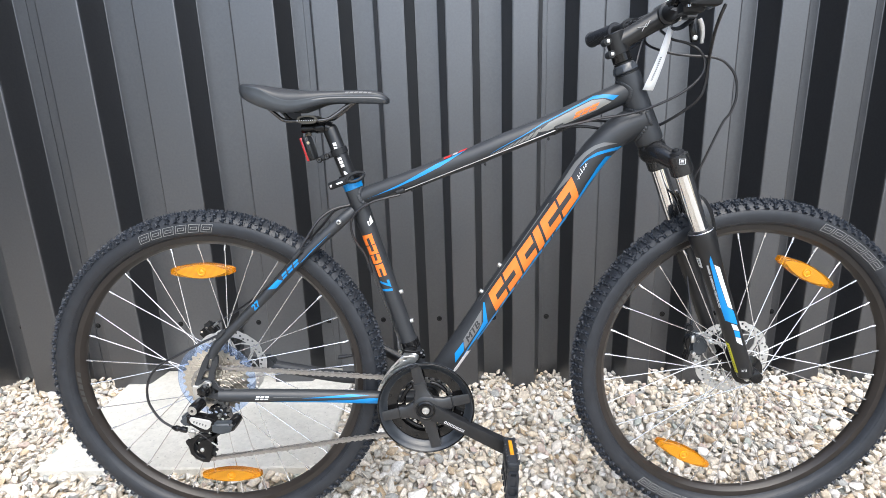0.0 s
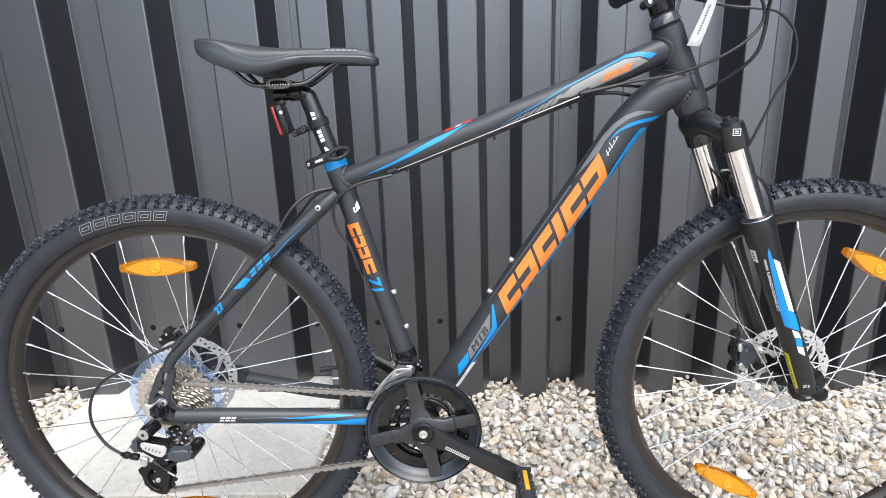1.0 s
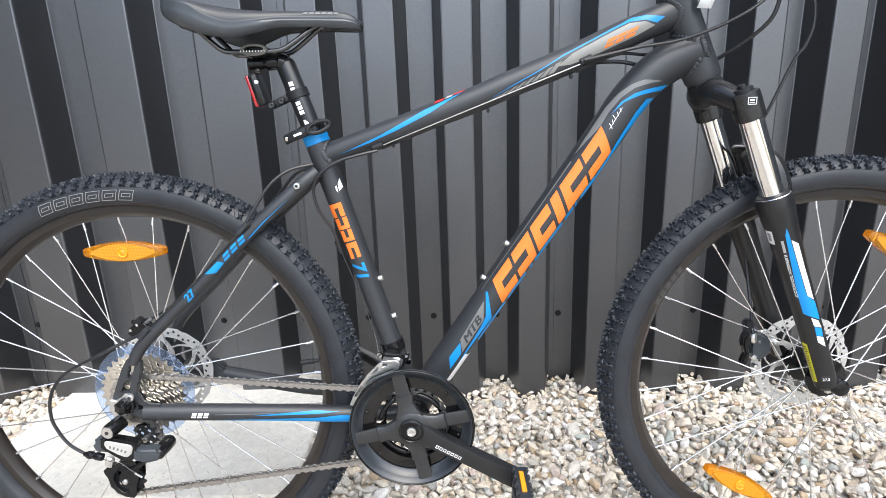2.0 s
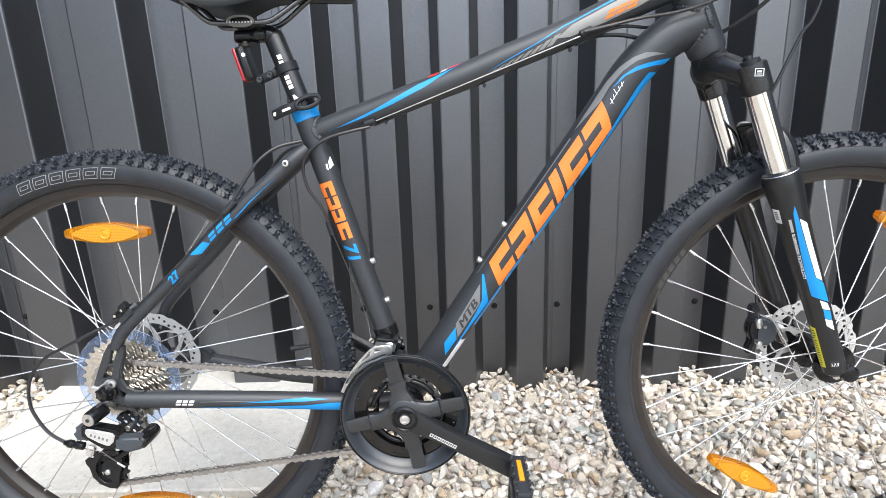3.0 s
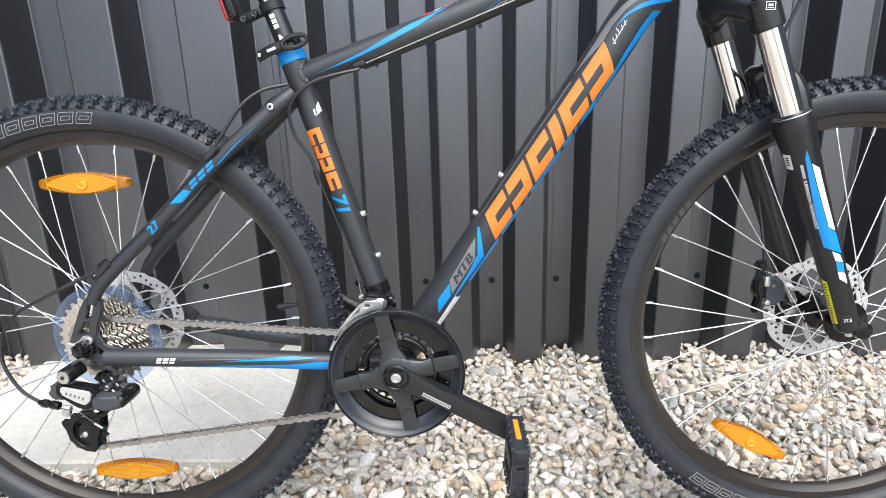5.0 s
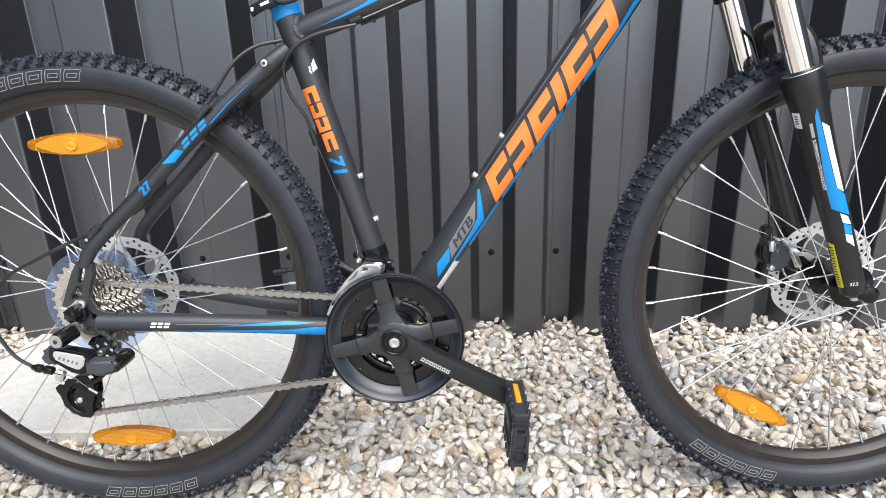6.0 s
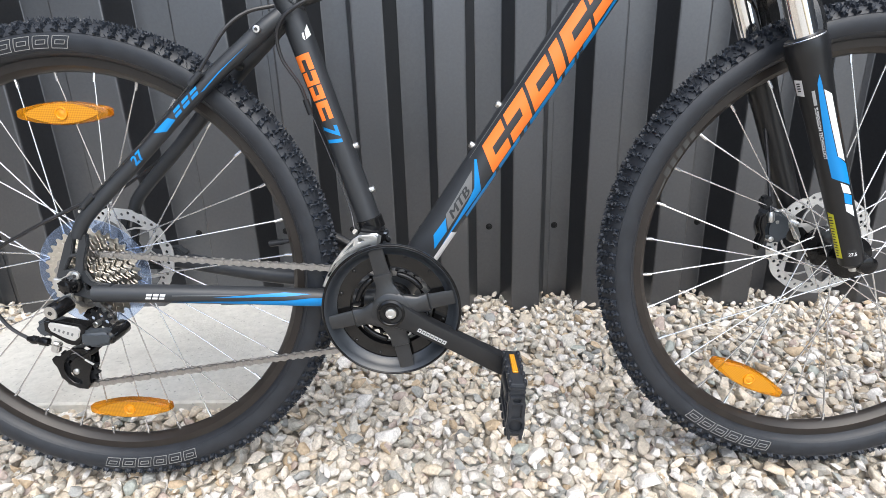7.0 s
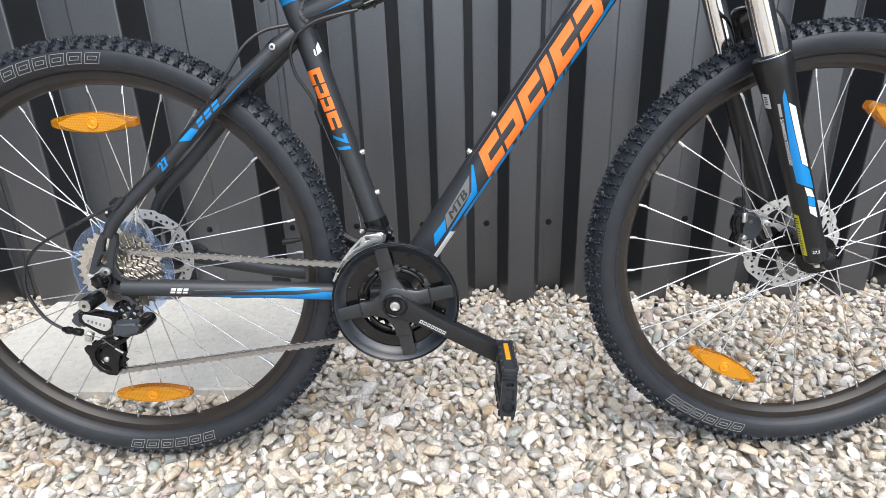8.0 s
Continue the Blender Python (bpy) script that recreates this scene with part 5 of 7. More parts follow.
# ---- drive train: derailleurs and chain ----
JOCKEY_U, JOCKEY_L = Vector((-0.4215, -0.063, 0.2705)), Vector((-0.4615, -0.066, 0.1985))


def build_jockey(c, r, parent):
    n = 11 if r < 0.025 else 14
    pts = []
    for i in range(n):
        for f, d in ((0.0, -0.004), (0.25, -0.002), (0.4, 0.002), (0.5, 0.0025), (0.6, 0.002), (0.75, -0.002)):
            a = 2 * math.pi * (i + f) / n
            pts.append(((r + d) * math.cos(a), (r + d) * math.sin(a)))
    holes = [ring_points(r * 0.56 * math.cos(a), r * 0.56 * math.sin(a), r * 0.21, 8) for a in (2 * math.pi * j / 5 for j in range(5))]
    ob = part("jockey_wheel", plate(pts, -0.0022, 0.0022, holes=holes), M_PLASTIC, parent, "black toothed jockey wheel")
    ob.matrix_basis = Matrix.Translation(c)
    part("pivot_bolt", sweep([(0, -0.0125, 0), (0, -0.0115, 0), (0, -0.002, 0)], [0.0030, 0.0044, 0.0045], 12), M_ALU, ob)
    return ob


def build_rear_derailleur():
    # silver hanger with its screw and the dark axle nut
    loop = [(-0.4646, 0.3405), (-0.4623, 0.3438), (-0.4533, 0.3420), (-0.4445, 0.3468), (-0.4385, 0.3528), (-0.4305, 0.3535), (-0.4258, 0.3478), (-0.4275, 0.3408), (-0.4345, 0.3327), (-0.4400, 0.3240), (-0.4420, 0.3120), (-0.4480, 0.3080), (-0.4545, 0.3100), (-0.4613, 0.3172), (-0.4641, 0.3273)]
    hanger = part("gear_hanger", rounded(plate(loop, -0.0815, -0.0757), 0.0015), M_ALU, bike, "silver alloy gear hanger")
    part("hanger_screw", sweep([(-0.4300, -0.0845, 0.3472), (-0.4300, -0.084, 0.3472), (-0.4300, -0.081, 0.3472)], [0.0045, 0.0060, 0.0064], 18), M_ALU, hanger)
    # solid black hex, coloured as the shade inside the screw's socket
    part("screw_socket_shade", sweep([(-0.4300, -0.0848, 0.3472), (-0.4300, -0.0840, 0.3472)], 0.0028, 6), M_INK, hanger)
    nut = sweep([(-0.438, -0.078, 0.334), (-0.438, -0.081, 0.334), (-0.4385, -0.0815, 0.334), (-0.440, -0.090, 0.3345), (-0.441, -0.094, 0.3345), (-0.4415, -0.0955, 0.3345)], [0.0132, 0.0132, 0.0108, 0.0104, 0.0098, 0.0070], 14)
    part("axle_nut", nut, M_GLOSSB, hanger, "glossy black axle nut")
    for k in range(7):
        a = radians(51 * k)
        part("nut_rib", box(-0.440 + 0.0104 * math.cos(a), -0.0875, 0.3345 + 0.0104 * math.sin(a), 0.0026, 0.010, 0.0026, 0.0006), M_GLOSSB, hanger)
    # upper pivot barrel with its big bolt
    kn = part("rear_derailleur", sweep([(-0.4465, -0.077, 0.3090), (-0.4480, -0.079, 0.3080), (-0.4500, -0.083, 0.3068), (-0.4556, -0.103, 0.3037), (-0.4564, -0.1065, 0.3032)], [0.0085, 0.0108, 0.0114, 0.0112, 0.0102], 28), M_GLOSSB, bike, "glossy black rear derailleur with a silver link")
    part("pivot_bolt", sweep([(-0.4568, -0.1090, 0.3030), (-0.4568, -0.1085, 0.3030), (-0.4564, -0.1055, 0.3032)], [0.0072, 0.0093, 0.0096], 24), M_ALU, kn)
    # the pivot bolt's shaded hollow, as a black hex on its face
    part("bolt_socket_shade", sweep([(-0.4569, -0.1094, 0.3030), (-0.4568, -0.1080, 0.3030)], 0.0032, 6), M_INK, kn)
    # knuckle, link body with a bright plate, and the slate grey end
    loop = [(-0.4880, 0.2743), (-0.4882, 0.2820), (-0.4800, 0.2905), (-0.4672, 0.2955), (-0.4600, 0.2940), (-0.4590, 0.2800), (-0.4640, 0.2670), (-0.4759, 0.2625), (-0.4850, 0.2660)]
    part("knuckle", rounded(plate(loop, -0.1030, -0.0800), 0.0055, 3, 0.4), M_LINKEND, kn, "slate grey knuckle")
    loop = [(-0.4730, 0.2912), (-0.4567, 0.2906), (-0.4225, 0.2836), (-0.4140, 0.2765), (-0.4190, 0.2630), (-0.4290, 0.2522), (-0.4445, 0.2532), (-0.4600, 0.2645), (-0.4750, 0.2750)]
    part("link_body", rounded(plate(loop, -0.1050, -0.0850), 0.0028, 2, 0.5), M_GLOSSB, kn)
    loop = [(-0.4632, 0.2885), (-0.4572, 0.2882), (-0.4250, 0.2812), (-0.4222, 0.2763), (-0.4259, 0.2663), (-0.4323, 0.2613), (-0.4370, 0.2618), (-0.4476, 0.2666), (-0.4628, 0.2760), (-0.4654, 0.2827)]
    part("link_plate", rounded(plate(loop, -0.1075, -0.1040), 0.0012), M_ROTOR, kn, "silver link plate with grey print")
    bm = bmesh.new()
    for i in range(5):
        x, z = -0.4560 + 0.0056 * i, 0.2790 - 0.0020 * i
        box(x, -0.1077, z, 0.0026, 0.0005, 0.0042, m=Matrix.Rotation(radians(26), 4, "Y"), bm=bm)
    part("link_print", bm, M_GREY, kn)
    loop = [(-0.4246, 0.2765), (-0.4100, 0.2737), (-0.3930, 0.2748), (-0.3800, 0.2722), (-0.3765, 0.2640), (-0.3830, 0.2545), (-0.4040, 0.2495), (-0.4184, 0.2505), (-0.4275, 0.2570)]
    part("link_end", rounded(plate(loop, -0.1080, -0.0880), 0.0050, 3, 0.4), M_LINKEND, kn, "slate grey link end")
    # barrel of the cage pivot
    part("spring_housing", sweep([(-0.3880, -0.1035, 0.2625), (-0.3875, -0.1015, 0.2628), (-0.3860, -0.084, 0.2645), (-0.3850, -0.068, 0.2660), (-0.3848, -0.065, 0.2662)], [0.0070, 0.0095, 0.0105, 0.0105, 0.0085], 24), M_GLOSSB, kn)
    # cage: a broad sickle round the lower jockey wheel with a curved window, and a slanting bar up to the pivot
    out = [(-0.4950, 0.2179), (-0.4890, 0.2228), (-0.4830, 0.2216), (-0.4752, 0.2280), (-0.4608, 0.2350), (-0.4469, 0.2348), (-0.4385, 0.2275), (-0.4395, 0.2050), (-0.4450, 0.1900), (-0.4475, 0.1740), (-0.4510, 0.1686), (-0.4630, 0.1700), (-0.4770, 0.1770), (-0.4868, 0.1893), (-0.4895, 0.2043), (-0.4938, 0.2116)]
    window = [(-0.4784, 0.2114), (-0.4717, 0.2203), (-0.4640, 0.2268), (-0.4546, 0.2288), (-0.4490, 0.2245), (-0.4603, 0.2205), (-0.4690, 0.2113), (-0.4712, 0.2005), (-0.4675, 0.1900), (-0.4575, 0.1830), (-0.4585, 0.1775), (-0.4695, 0.1804), (-0.4777, 0.1896), (-0.4805, 0.2006)]
    part("cage_plate", rounded(plate(out, -0.0755, -0.0725, holes=[window]), 0.0007, 1), M_GLOSSB, kn, "glossy black derailleur cage")
    bar = [(-0.4560, 0.2205), (-0.4440, 0.2262), (-0.4300, 0.2340), (-0.4090, 0.2510), (-0.4060, 0.2465), (-0.4265, 0.2290), (-0.4400, 0.2215), (-0.4545, 0.2165)]
    part("cage_bar", rounded(plate(bar, -0.0790, -0.0757), 0.0008, 1), M_GLOSSB, kn)
    hood = [(-0.4500, 0.2765), (-0.4420, 0.2865), (-0.4260, 0.2925), (-0.4110, 0.2905), (-0.4020, 0.2820), (-0.4060, 0.2790), (-0.4150, 0.2850), (-0.4290, 0.2845), (-0.4390, 0.2790), (-0.4440, 0.2720)]
    part("cage_plate", rounded(plate(hood, -0.0555, -0.0535), 0.0006, 1), M_GLOSSB, kn)
    part("cage_plate", plate([(x + 0.003, z + 0.001) for x, z in out], -0.0590, -0.0575, holes=[[(x + 0.003, z + 0.001) for x, z in window]]), M_GLOSSB, kn)
    build_jockey(JOCKEY_U, 0.0185, kn)
    build_jockey(JOCKEY_L, 0.0265, kn)
    part("barrel_adjuster", sweep([(-0.5085, -0.092, 0.2590), (-0.5040, -0.092, 0.2580), (-0.5020, -0.092, 0.2576), (-0.4960, -0.092, 0.2563), (-0.4950, -0.092, 0.2561), (-0.4920, -0.092, 0.2554), (-0.4900, -0.092, 0.2550), (-0.4800, -0.092, 0.2528)], [0.0032, 0.0046, 0.0060, 0.0060, 0.0048, 0.0048, 0.0062, 0.0058], 12), M_GLOSSB, kn)
    part("cable_clamp", rounded(box(-0.4680, -0.095, 0.2475, 0.011, 0.010, 0.017, m=Matrix.Rotation(radians(20), 4, "Y")), 0.002), M_ALU, kn)
    part("inner_wire", sweep(smooth_line([(-0.480, -0.096, 0.2525), (-0.466, -0.100, 0.251), (-0.4515, -0.099, 0.2480), (-0.440, -0.098, 0.2375), (-0.4295, -0.097, 0.2272)], 4), 0.0006, 6), M_RAIL, kn)
    part("wire_tip", rod((-0.4305, -0.0972, 0.2280), (-0.4204, -0.0965, 0.2198), 0.0015, 8), M_ALU, kn)
    return kn


build_rear_derailleur()


def build_front_derailleur():
    loop = [(-0.097, 0.319), (-0.089, 0.317), (-0.076, 0.344), (-0.058, 0.360), (-0.037, 0.370), (-0.017, 0.379), (-0.015, 0.389), (-0.022, 0.3935), (-0.041, 0.392), (-0.049, 0.388), (-0.066, 0.371), (-0.079, 0.354), (-0.091, 0.333)]
    holes = [[(-0.0625, 0.3685), (-0.051, 0.3765), (-0.049, 0.3835)], [(-0.042, 0.3825), (-0.034, 0.3850), (-0.036, 0.3885), (-0.042, 0.3880)],
             [(-0.0865, 0.3315), (-0.0755, 0.3480), (-0.0575, 0.3640), (-0.0250, 0.3775), (-0.0260, 0.3800), (-0.0590, 0.3668), (-0.0780, 0.3505), (-0.0885, 0.3345)]]
    fd = part("front_derailleur", rounded(plate(loop, -0.062, -0.0595, holes=holes), 0.0006, 1), M_ALU, bike, "silver front derailleur cage over the chain")
    part("inner_cage", plate([(x + 0.003, z - 0.002) for x, z in loop], -0.046, -0.0445), M_ALU, fd)
    part("cage_bridge", rounded(box(-0.030, -0.053, 0.389, 0.026, 0.018, 0.004, m=Matrix.Rotation(radians(8), 4, "Y")), 0.001), M_ALU, fd)
    c, nrm, r = SEAT_TUBE.spot(0.112)
    t = Vector((nrm.z, 0, -nrm.x))
    part("clamp_band", sweep([c - t * 0.009, c - t * 0.008, c + t * 0.008, c + t * 0.009], [0.0175, 0.0195, 0.0195, 0.0175], 24), M_GLOSSB, fd)
    part("linkage", rounded(box(-0.026, -0.032, 0.386, 0.040, 0.026, 0.018, m=Matrix.Rotation(radians(8), 4, "Y")), 0.004), M_GLOSSB, fd)
    for x, z in ((-0.050, 0.391), (-0.006, 0.390), (-0.004, 0.379)):
        part("small_bolt", sweep([(x, -0.036, z), (x, -0.030, z)], 0.0042, 8), M_CHROME, fd)


build_front_derailleur()


def build_chain():
    """Round the small chainring, over the jockey wheels and the smallest cog: single links on a smooth path."""
    rc, rr, rj = 0.039, 0.0543, 0.0235
    cog, ring = Vector((REAR[0], 0, REAR[1])), Vector((BB[0], 0, BB[1] - 0.0068))

    def arc(c, r, a0, a1, y, n=14):
        return [Vector((c.x + r * math.cos(radians(a)), y, c.z + r * math.sin(radians(a)))) for a in np.linspace(a0, a1, n)]

    path = arc(cog, rc, 102, 96, -0.0514, 3) + arc(ring, rr, 93, -80, -0.0490) + arc(JOCKEY_L, rj + 0.004, -82, -235, -0.066) + arc(JOCKEY_U, rj - 0.004, -40, 40, -0.060, 8) + arc(cog, rc, -70, -257, -0.0514)
    along = [0.0]
    for a, b in zip(path, path[1:]):
        along.append(along[-1] + (b - a).length)
    count = int(along[-1] / 0.0127) // 2 * 2
    pitch = along[-1] / count
    pins = []
    for i in range(count + 1):
        s = i * pitch
        j = max(0, min(len(path) - 2, int(np.searchsorted(along, s)) - 1))
        pins.append(path[j].lerp(path[j + 1], (s - along[j]) / (along[j + 1] - along[j])))

    def link(y, thick, half):
        bm = bmesh.new()
        out = ring_points(-half, 0, 0.0044, 7, 90, 270) + [(0, -0.0027)] + ring_points(half, 0, 0.0044, 7, -90, 90) + [(0, 0.0027)]
        for s in (-1, 1):
            plate(out, s * y, s * (y + thick), bm=bm)
        for x in (-half, half):
            sweep([(x, -y - thick - 0.0006, 0), (x, y + thick + 0.0006, 0)], 0.0017, 6, bm=bm)
        sweep([(-half, -y, 0), (-half, y, 0)], 0.0036, 8, bm=bm)
        return bm

    chain = part("chain", sweep([p + Vector((0, 0, 0)) for p in pins], 0.0011, 5), M_CHAIN, bike, "brown-grey steel roller chain")
    outer = inner = None
    for i in range(count):
        a, b = pins[i], pins[i + 1]
        d = b - a
        m = Matrix.Translation((a + b) / 2) @ Matrix.Rotation(-math.atan2(d.z, d.x), 4, "Y")
        if i % 2:
            if outer is None:
                outer = part("chain_link", link(0.0036, 0.0010, pitch / 2), M_CHAIN, chain)
                outer.matrix_basis = m
            else:
                again(outer, m)
        elif inner is None:
            inner = part("chain_link", link(0.0023, 0.0010, pitch / 2), M_CHAIN, chain)
            inner.matrix_basis = m
        else:
            again(inner, m)


build_chain()


# ---- brakes, cables, stops and bolts ----
def cable(points, r=0.0024, mat=None, k=6, name="cable", label=""):
    return part(name, sweep(smooth_line(points, k), r, 8), mat or M_CABLE, bike, label)


# housing loop of the rear derailleur
cable([(-0.398, -0.074, 0.449), (-0.431, -0.076, 0.435), (-0.455, -0.082, 0.424), (-0.487, -0.085, 0.408), (-0.518, -0.086, 0.392), (-0.540, -0.087, 0.370), (-0.550, -0.088, 0.347), (-0.552, -0.089, 0.323), (-0.547, -0.090, 0.303), (-0.530, -0.091, 0.275), (-0.503, -0.092, 0.2565)], 0.0025, label="black gear cable housing loop")
part("cable_tip", rod((-0.508, -0.092, 0.2585), (-0.497, -0.092, 0.256), 0.0034, 10), M_GLOSSB, bike)
cable([(-0.240, -0.054, 0.604), (-0.320, -0.066, 0.522), (-0.398, -0.074, 0.449)], 0.0008, M_RAIL, name="gear_wire", label="bare steel gear wire")
cable([(-0.139, -0.020, 0.692), (-0.173, -0.028, 0.684), (-0.200, -0.038, 0.664), (-0.224, -0.048, 0.629), (-0.240, -0.054, 0.604)], 0.0025)
cable([(-0.120, 0.020, 0.690), (-0.175, 0.030, 0.676), (-0.212, 0.040, 0.640), (-0.290, 0.066, 0.560), (-0.360, 0.076, 0.490), (-0.425, 0.074, 0.445), (-0.460, 0.064, 0.425)], 0.0026, label="black brake hose on the far stay")
# along the top tube and down the seat tube
cable([(-0.040, -0.017, 0.710), (-0.071, -0.022, 0.7035), (-0.098, -0.024, 0.696), (-0.122, -0.026, 0.682), (-0.1345, -0.026, 0.667), (-0.139, -0.024, 0.649), (-0.135, -0.022, 0.626), (-0.127, -0.020, 0.611), (-0.1145, -0.017, 0.590), (-0.107, -0.014, 0.563)], 0.0025)
cable([(-0.107, -0.014, 0.563), (-0.083, -0.012, 0.495), (-0.060, -0.014, 0.424), (-0.053, -0.024, 0.392)], 0.0007, M_RAIL, name="gear_wire")
w0, w1 = TOP_TUBE.skin(0.088, -0.0128, 0.003), TOP_TUBE.skin(0.402, -0.0105, 0.003)
part("gear_wire", rod(w0, w1, 0.0009, 6), M_ALU, bike)
part("gear_wire", rod(w0 + Vector((0, 0.014, -0.004)), w1 + Vector((0, 0.014, -0.004)), 0.0024, 8), M_CABLE, bike)
for s, o in ((0.084, -0.0125), (0.410, -0.0092)):
    c, nrm, r = TOP_TUBE.spot(s)
    t = Vector((nrm.z, 0, -nrm.x))
    p = TOP_TUBE.skin(s, o, 0.0025)
    bm = sweep([p - t * 0.009, p - t * 0.008, p + t * 0.008, p + t * 0.009], [0.0040, 0.0056, 0.0056, 0.0040], 12)
    part("cable_stop", bm, M_PLASTIC, bike)
for s in (0.105, 0.255, 0.385):
    c, nrm, r = TOP_TUBE.spot(s)
    p = c - nrm * (r + 0.004) + Vector((0, -0.004, 0))
    part("cable_clip", rounded(box(p.x, p.y, p.z + 0.001, 0.0045, 0.008, 0.0065), 0.0012), M_PLASTIC, bike)
p = Vector((-0.107, -0.015, 0.563))
part("cable_stop", rod(p + Vector((-0.003, 0, 0.010)), p + Vector((0.003, 0, -0.010)), 0.0042, 10), M_PLASTIC, bike)
for x, y, z in ((-0.240, -0.055, 0.603), (-0.398, -0.075, 0.449)):
    part("cable_stop", rod((x - 0.008, y, z - 0.008), (x + 0.008, y, z + 0.008), 0.0045, 10), M_FRAME, bike)
# bridging bolt of the near stay, and bottle bosses
part("stay_bolt", sweep([(-0.159, -0.0435, 0.662), (-0.159, -0.043, 0.662), (-0.159, -0.036, 0.662)], [0.0030, 0.0046, 0.0050], 16), M_ALU, bike, "silver socket bolt")
# no hollow here: its shade is a black hex set on the bolt head
part("bolt_socket_shade", sweep([(-0.159, -0.0437, 0.662), (-0.159, -0.0430, 0.662)], 0.0024, 6), M_INK, bike)
for tube, s, sg in ((SEAT_TUBE, 0.225, -1), (SEAT_TUBE, 0.159, -1), (DOWN_TUBE, 0.246, 1), (DOWN_TUBE, 0.312, 1)):
    c, nrm, r = tube.spot(s)
    a = c + nrm * sg * (r - 0.001)
    part("bottle_bolt", sweep([a, a + nrm * sg * 0.0065, a + nrm * sg * 0.0075], [0.0046, 0.0046, 0.0036], 14), M_ALU, bike, "silver bottle cage bolt")
# cables of the handlebar
cable([(0.448, -0.010, 1.002), (0.463, -0.030, 0.984), (0.487, -0.045, 0.974), (0.507, -0.050, 0.960), (0.516, -0.050, 0.942), (0.514, -0.050, 0.922), (0.495, -0.050, 0.900), (0.466, -0.047, 0.881), (0.427, -0.040, 0.864), (0.387, -0.031, 0.853), (0.338, -0.030, 0.8465), (0.289, -0.028, 0.8365), (0.262, -0.026, 0.831)], 0.0024, k=8, label="black cable housing from the handlebar")
cable([(0.464, 0.150, 1.020), (0.462, 0.100, 0.990), (0.483, 0.050, 0.970), (0.520, 0.050, 0.963), (0.579, 0.050, 0.957), (0.606, 0.050, 0.941), (0.622, 0.050, 0.916), (0.625, 0.050, 0.881), (0.617, 0.052, 0.852), (0.604, 0.056, 0.830), (0.576, 0.062, 0.758), (0.556, 0.075, 0.700), (0.552, 0.082, 0.640), (0.556, 0.062, 0.540), (0.5575, 0.034, 0.465), (0.5590, 0.012, 0.398)], 0.0025, k=8, label="black hose to the front brake")
cable([(0.5155, -0.118, 1.026), (0.5125, -0.108, 1.008), (0.5170, -0.080, 0.985), (0.530, -0.036, 0.950), (0.533, -0.022, 0.913), (0.525, -0.015, 0.880), (0.497, 0.010, 0.850), (0.459, 0.034, 0.827), (0.400, 0.034, 0.817), (0.346, 0.022, 0.828), (0.320, 0.020, 0.832), (0.285, 0.016, 0.830), (0.258, 0.010, 0.819)], 0.0030, k=8)
cable([(0.455, 0.100, 1.015), (0.430, 0.065, 0.950), (0.420, 0.045, 0.900), (0.415, 0.038, 0.865), (0.392, 0.030, 0.847), (0.365, 0.020, 0.841), (0.322, 0.010, 0.842), (0.282, 0.004, 0.829), (0.258, 0.000, 0.818)], 0.0024, k=8)


def build_caliper(c, rot, name, label):
    bm = rounded(box(0, 0, 0, 0.046, 0.034, 0.062), 0.008, 3)
    cal = part(name, bm, M_GLOSSB, bike, label)
    cal.matrix_basis = Matrix.Translation(c) @ Matrix.Rotation(radians(rot), 4, "Y") @ Matrix.Scale(0.64, 4)
    part("actuator_arm", rounded(box(-0.020, -0.010, 0.018, 0.020, 0.014, 0.032), 0.004), M_PLASTIC, cal)
    part("adjuster", sweep([(-0.006, -0.008, 0.028), (-0.006, -0.008, 0.046)], 0.0045, 8), M_ALU, cal)
    for dz in (-0.014, 0.010):
        part("mount_bolt", sweep([(-0.016, -0.019, dz), (-0.016, -0.014, dz)], 0.004, 8), M_CHROME, cal)
    part("mount_plate", rounded(box(0.016, -0.004, 0.022, 0.034, 0.006, 0.020), 0.0015), M_GREYPL, cal)
    return cal


loop = [(0.561, 0.390), (0.566, 0.397), (0.577, 0.399), (0.590, 0.393), (0.600, 0.374), (0.600, 0.360), (0.594, 0.350), (0.580, 0.345), (0.566, 0.347), (0.560, 0.356), (0.558, 0.372)]
front_caliper = part("front_brake_caliper", rounded(plate(loop, 0.020, 0.060), 0.007, 3, 0.30), M_LINKEND, bike, "dark grey mechanical front disc brake caliper")
part("actuator_arm", rounded(plate([(0.545, 0.392), (0.552, 0.398), (0.557, 0.386), (0.554, 0.372), (0.557, 0.360), (0.553, 0.344), (0.546, 0.338), (0.544, 0.350), (0.549, 0.365), (0.544, 0.378)], 0.010, 0.024), 0.0025), M_GLOSSB, front_caliper)
part("arm_stop", rounded(plate([(0.544, 0.420), (0.556, 0.424), (0.562, 0.412), (0.557, 0.400), (0.546, 0.404)], 0.012, 0.026), 0.003), M_PLASTIC, front_caliper)
part("barrel_adjuster", sweep([(0.5610, 0.012, 0.3835), (0.5605, 0.012, 0.386), (0.5595, 0.012, 0.396), (0.5590, 0.012, 0.399)], [0.0040, 0.0056, 0.0056, 0.0040], 10), M_ALU, front_caliper, "silver cable adjuster")
part("caliper_mount", rounded(plate([(0.571, 0.396), (0.590, 0.400), (0.608, 0.388), (0.613, 0.372), (0.622, 0.352), (0.613, 0.349), (0.603, 0.368), (0.592, 0.377), (0.577, 0.376)], 0.028, 0.034), 0.002), M_ALU, front_caliper, "grey alloy caliper mount")
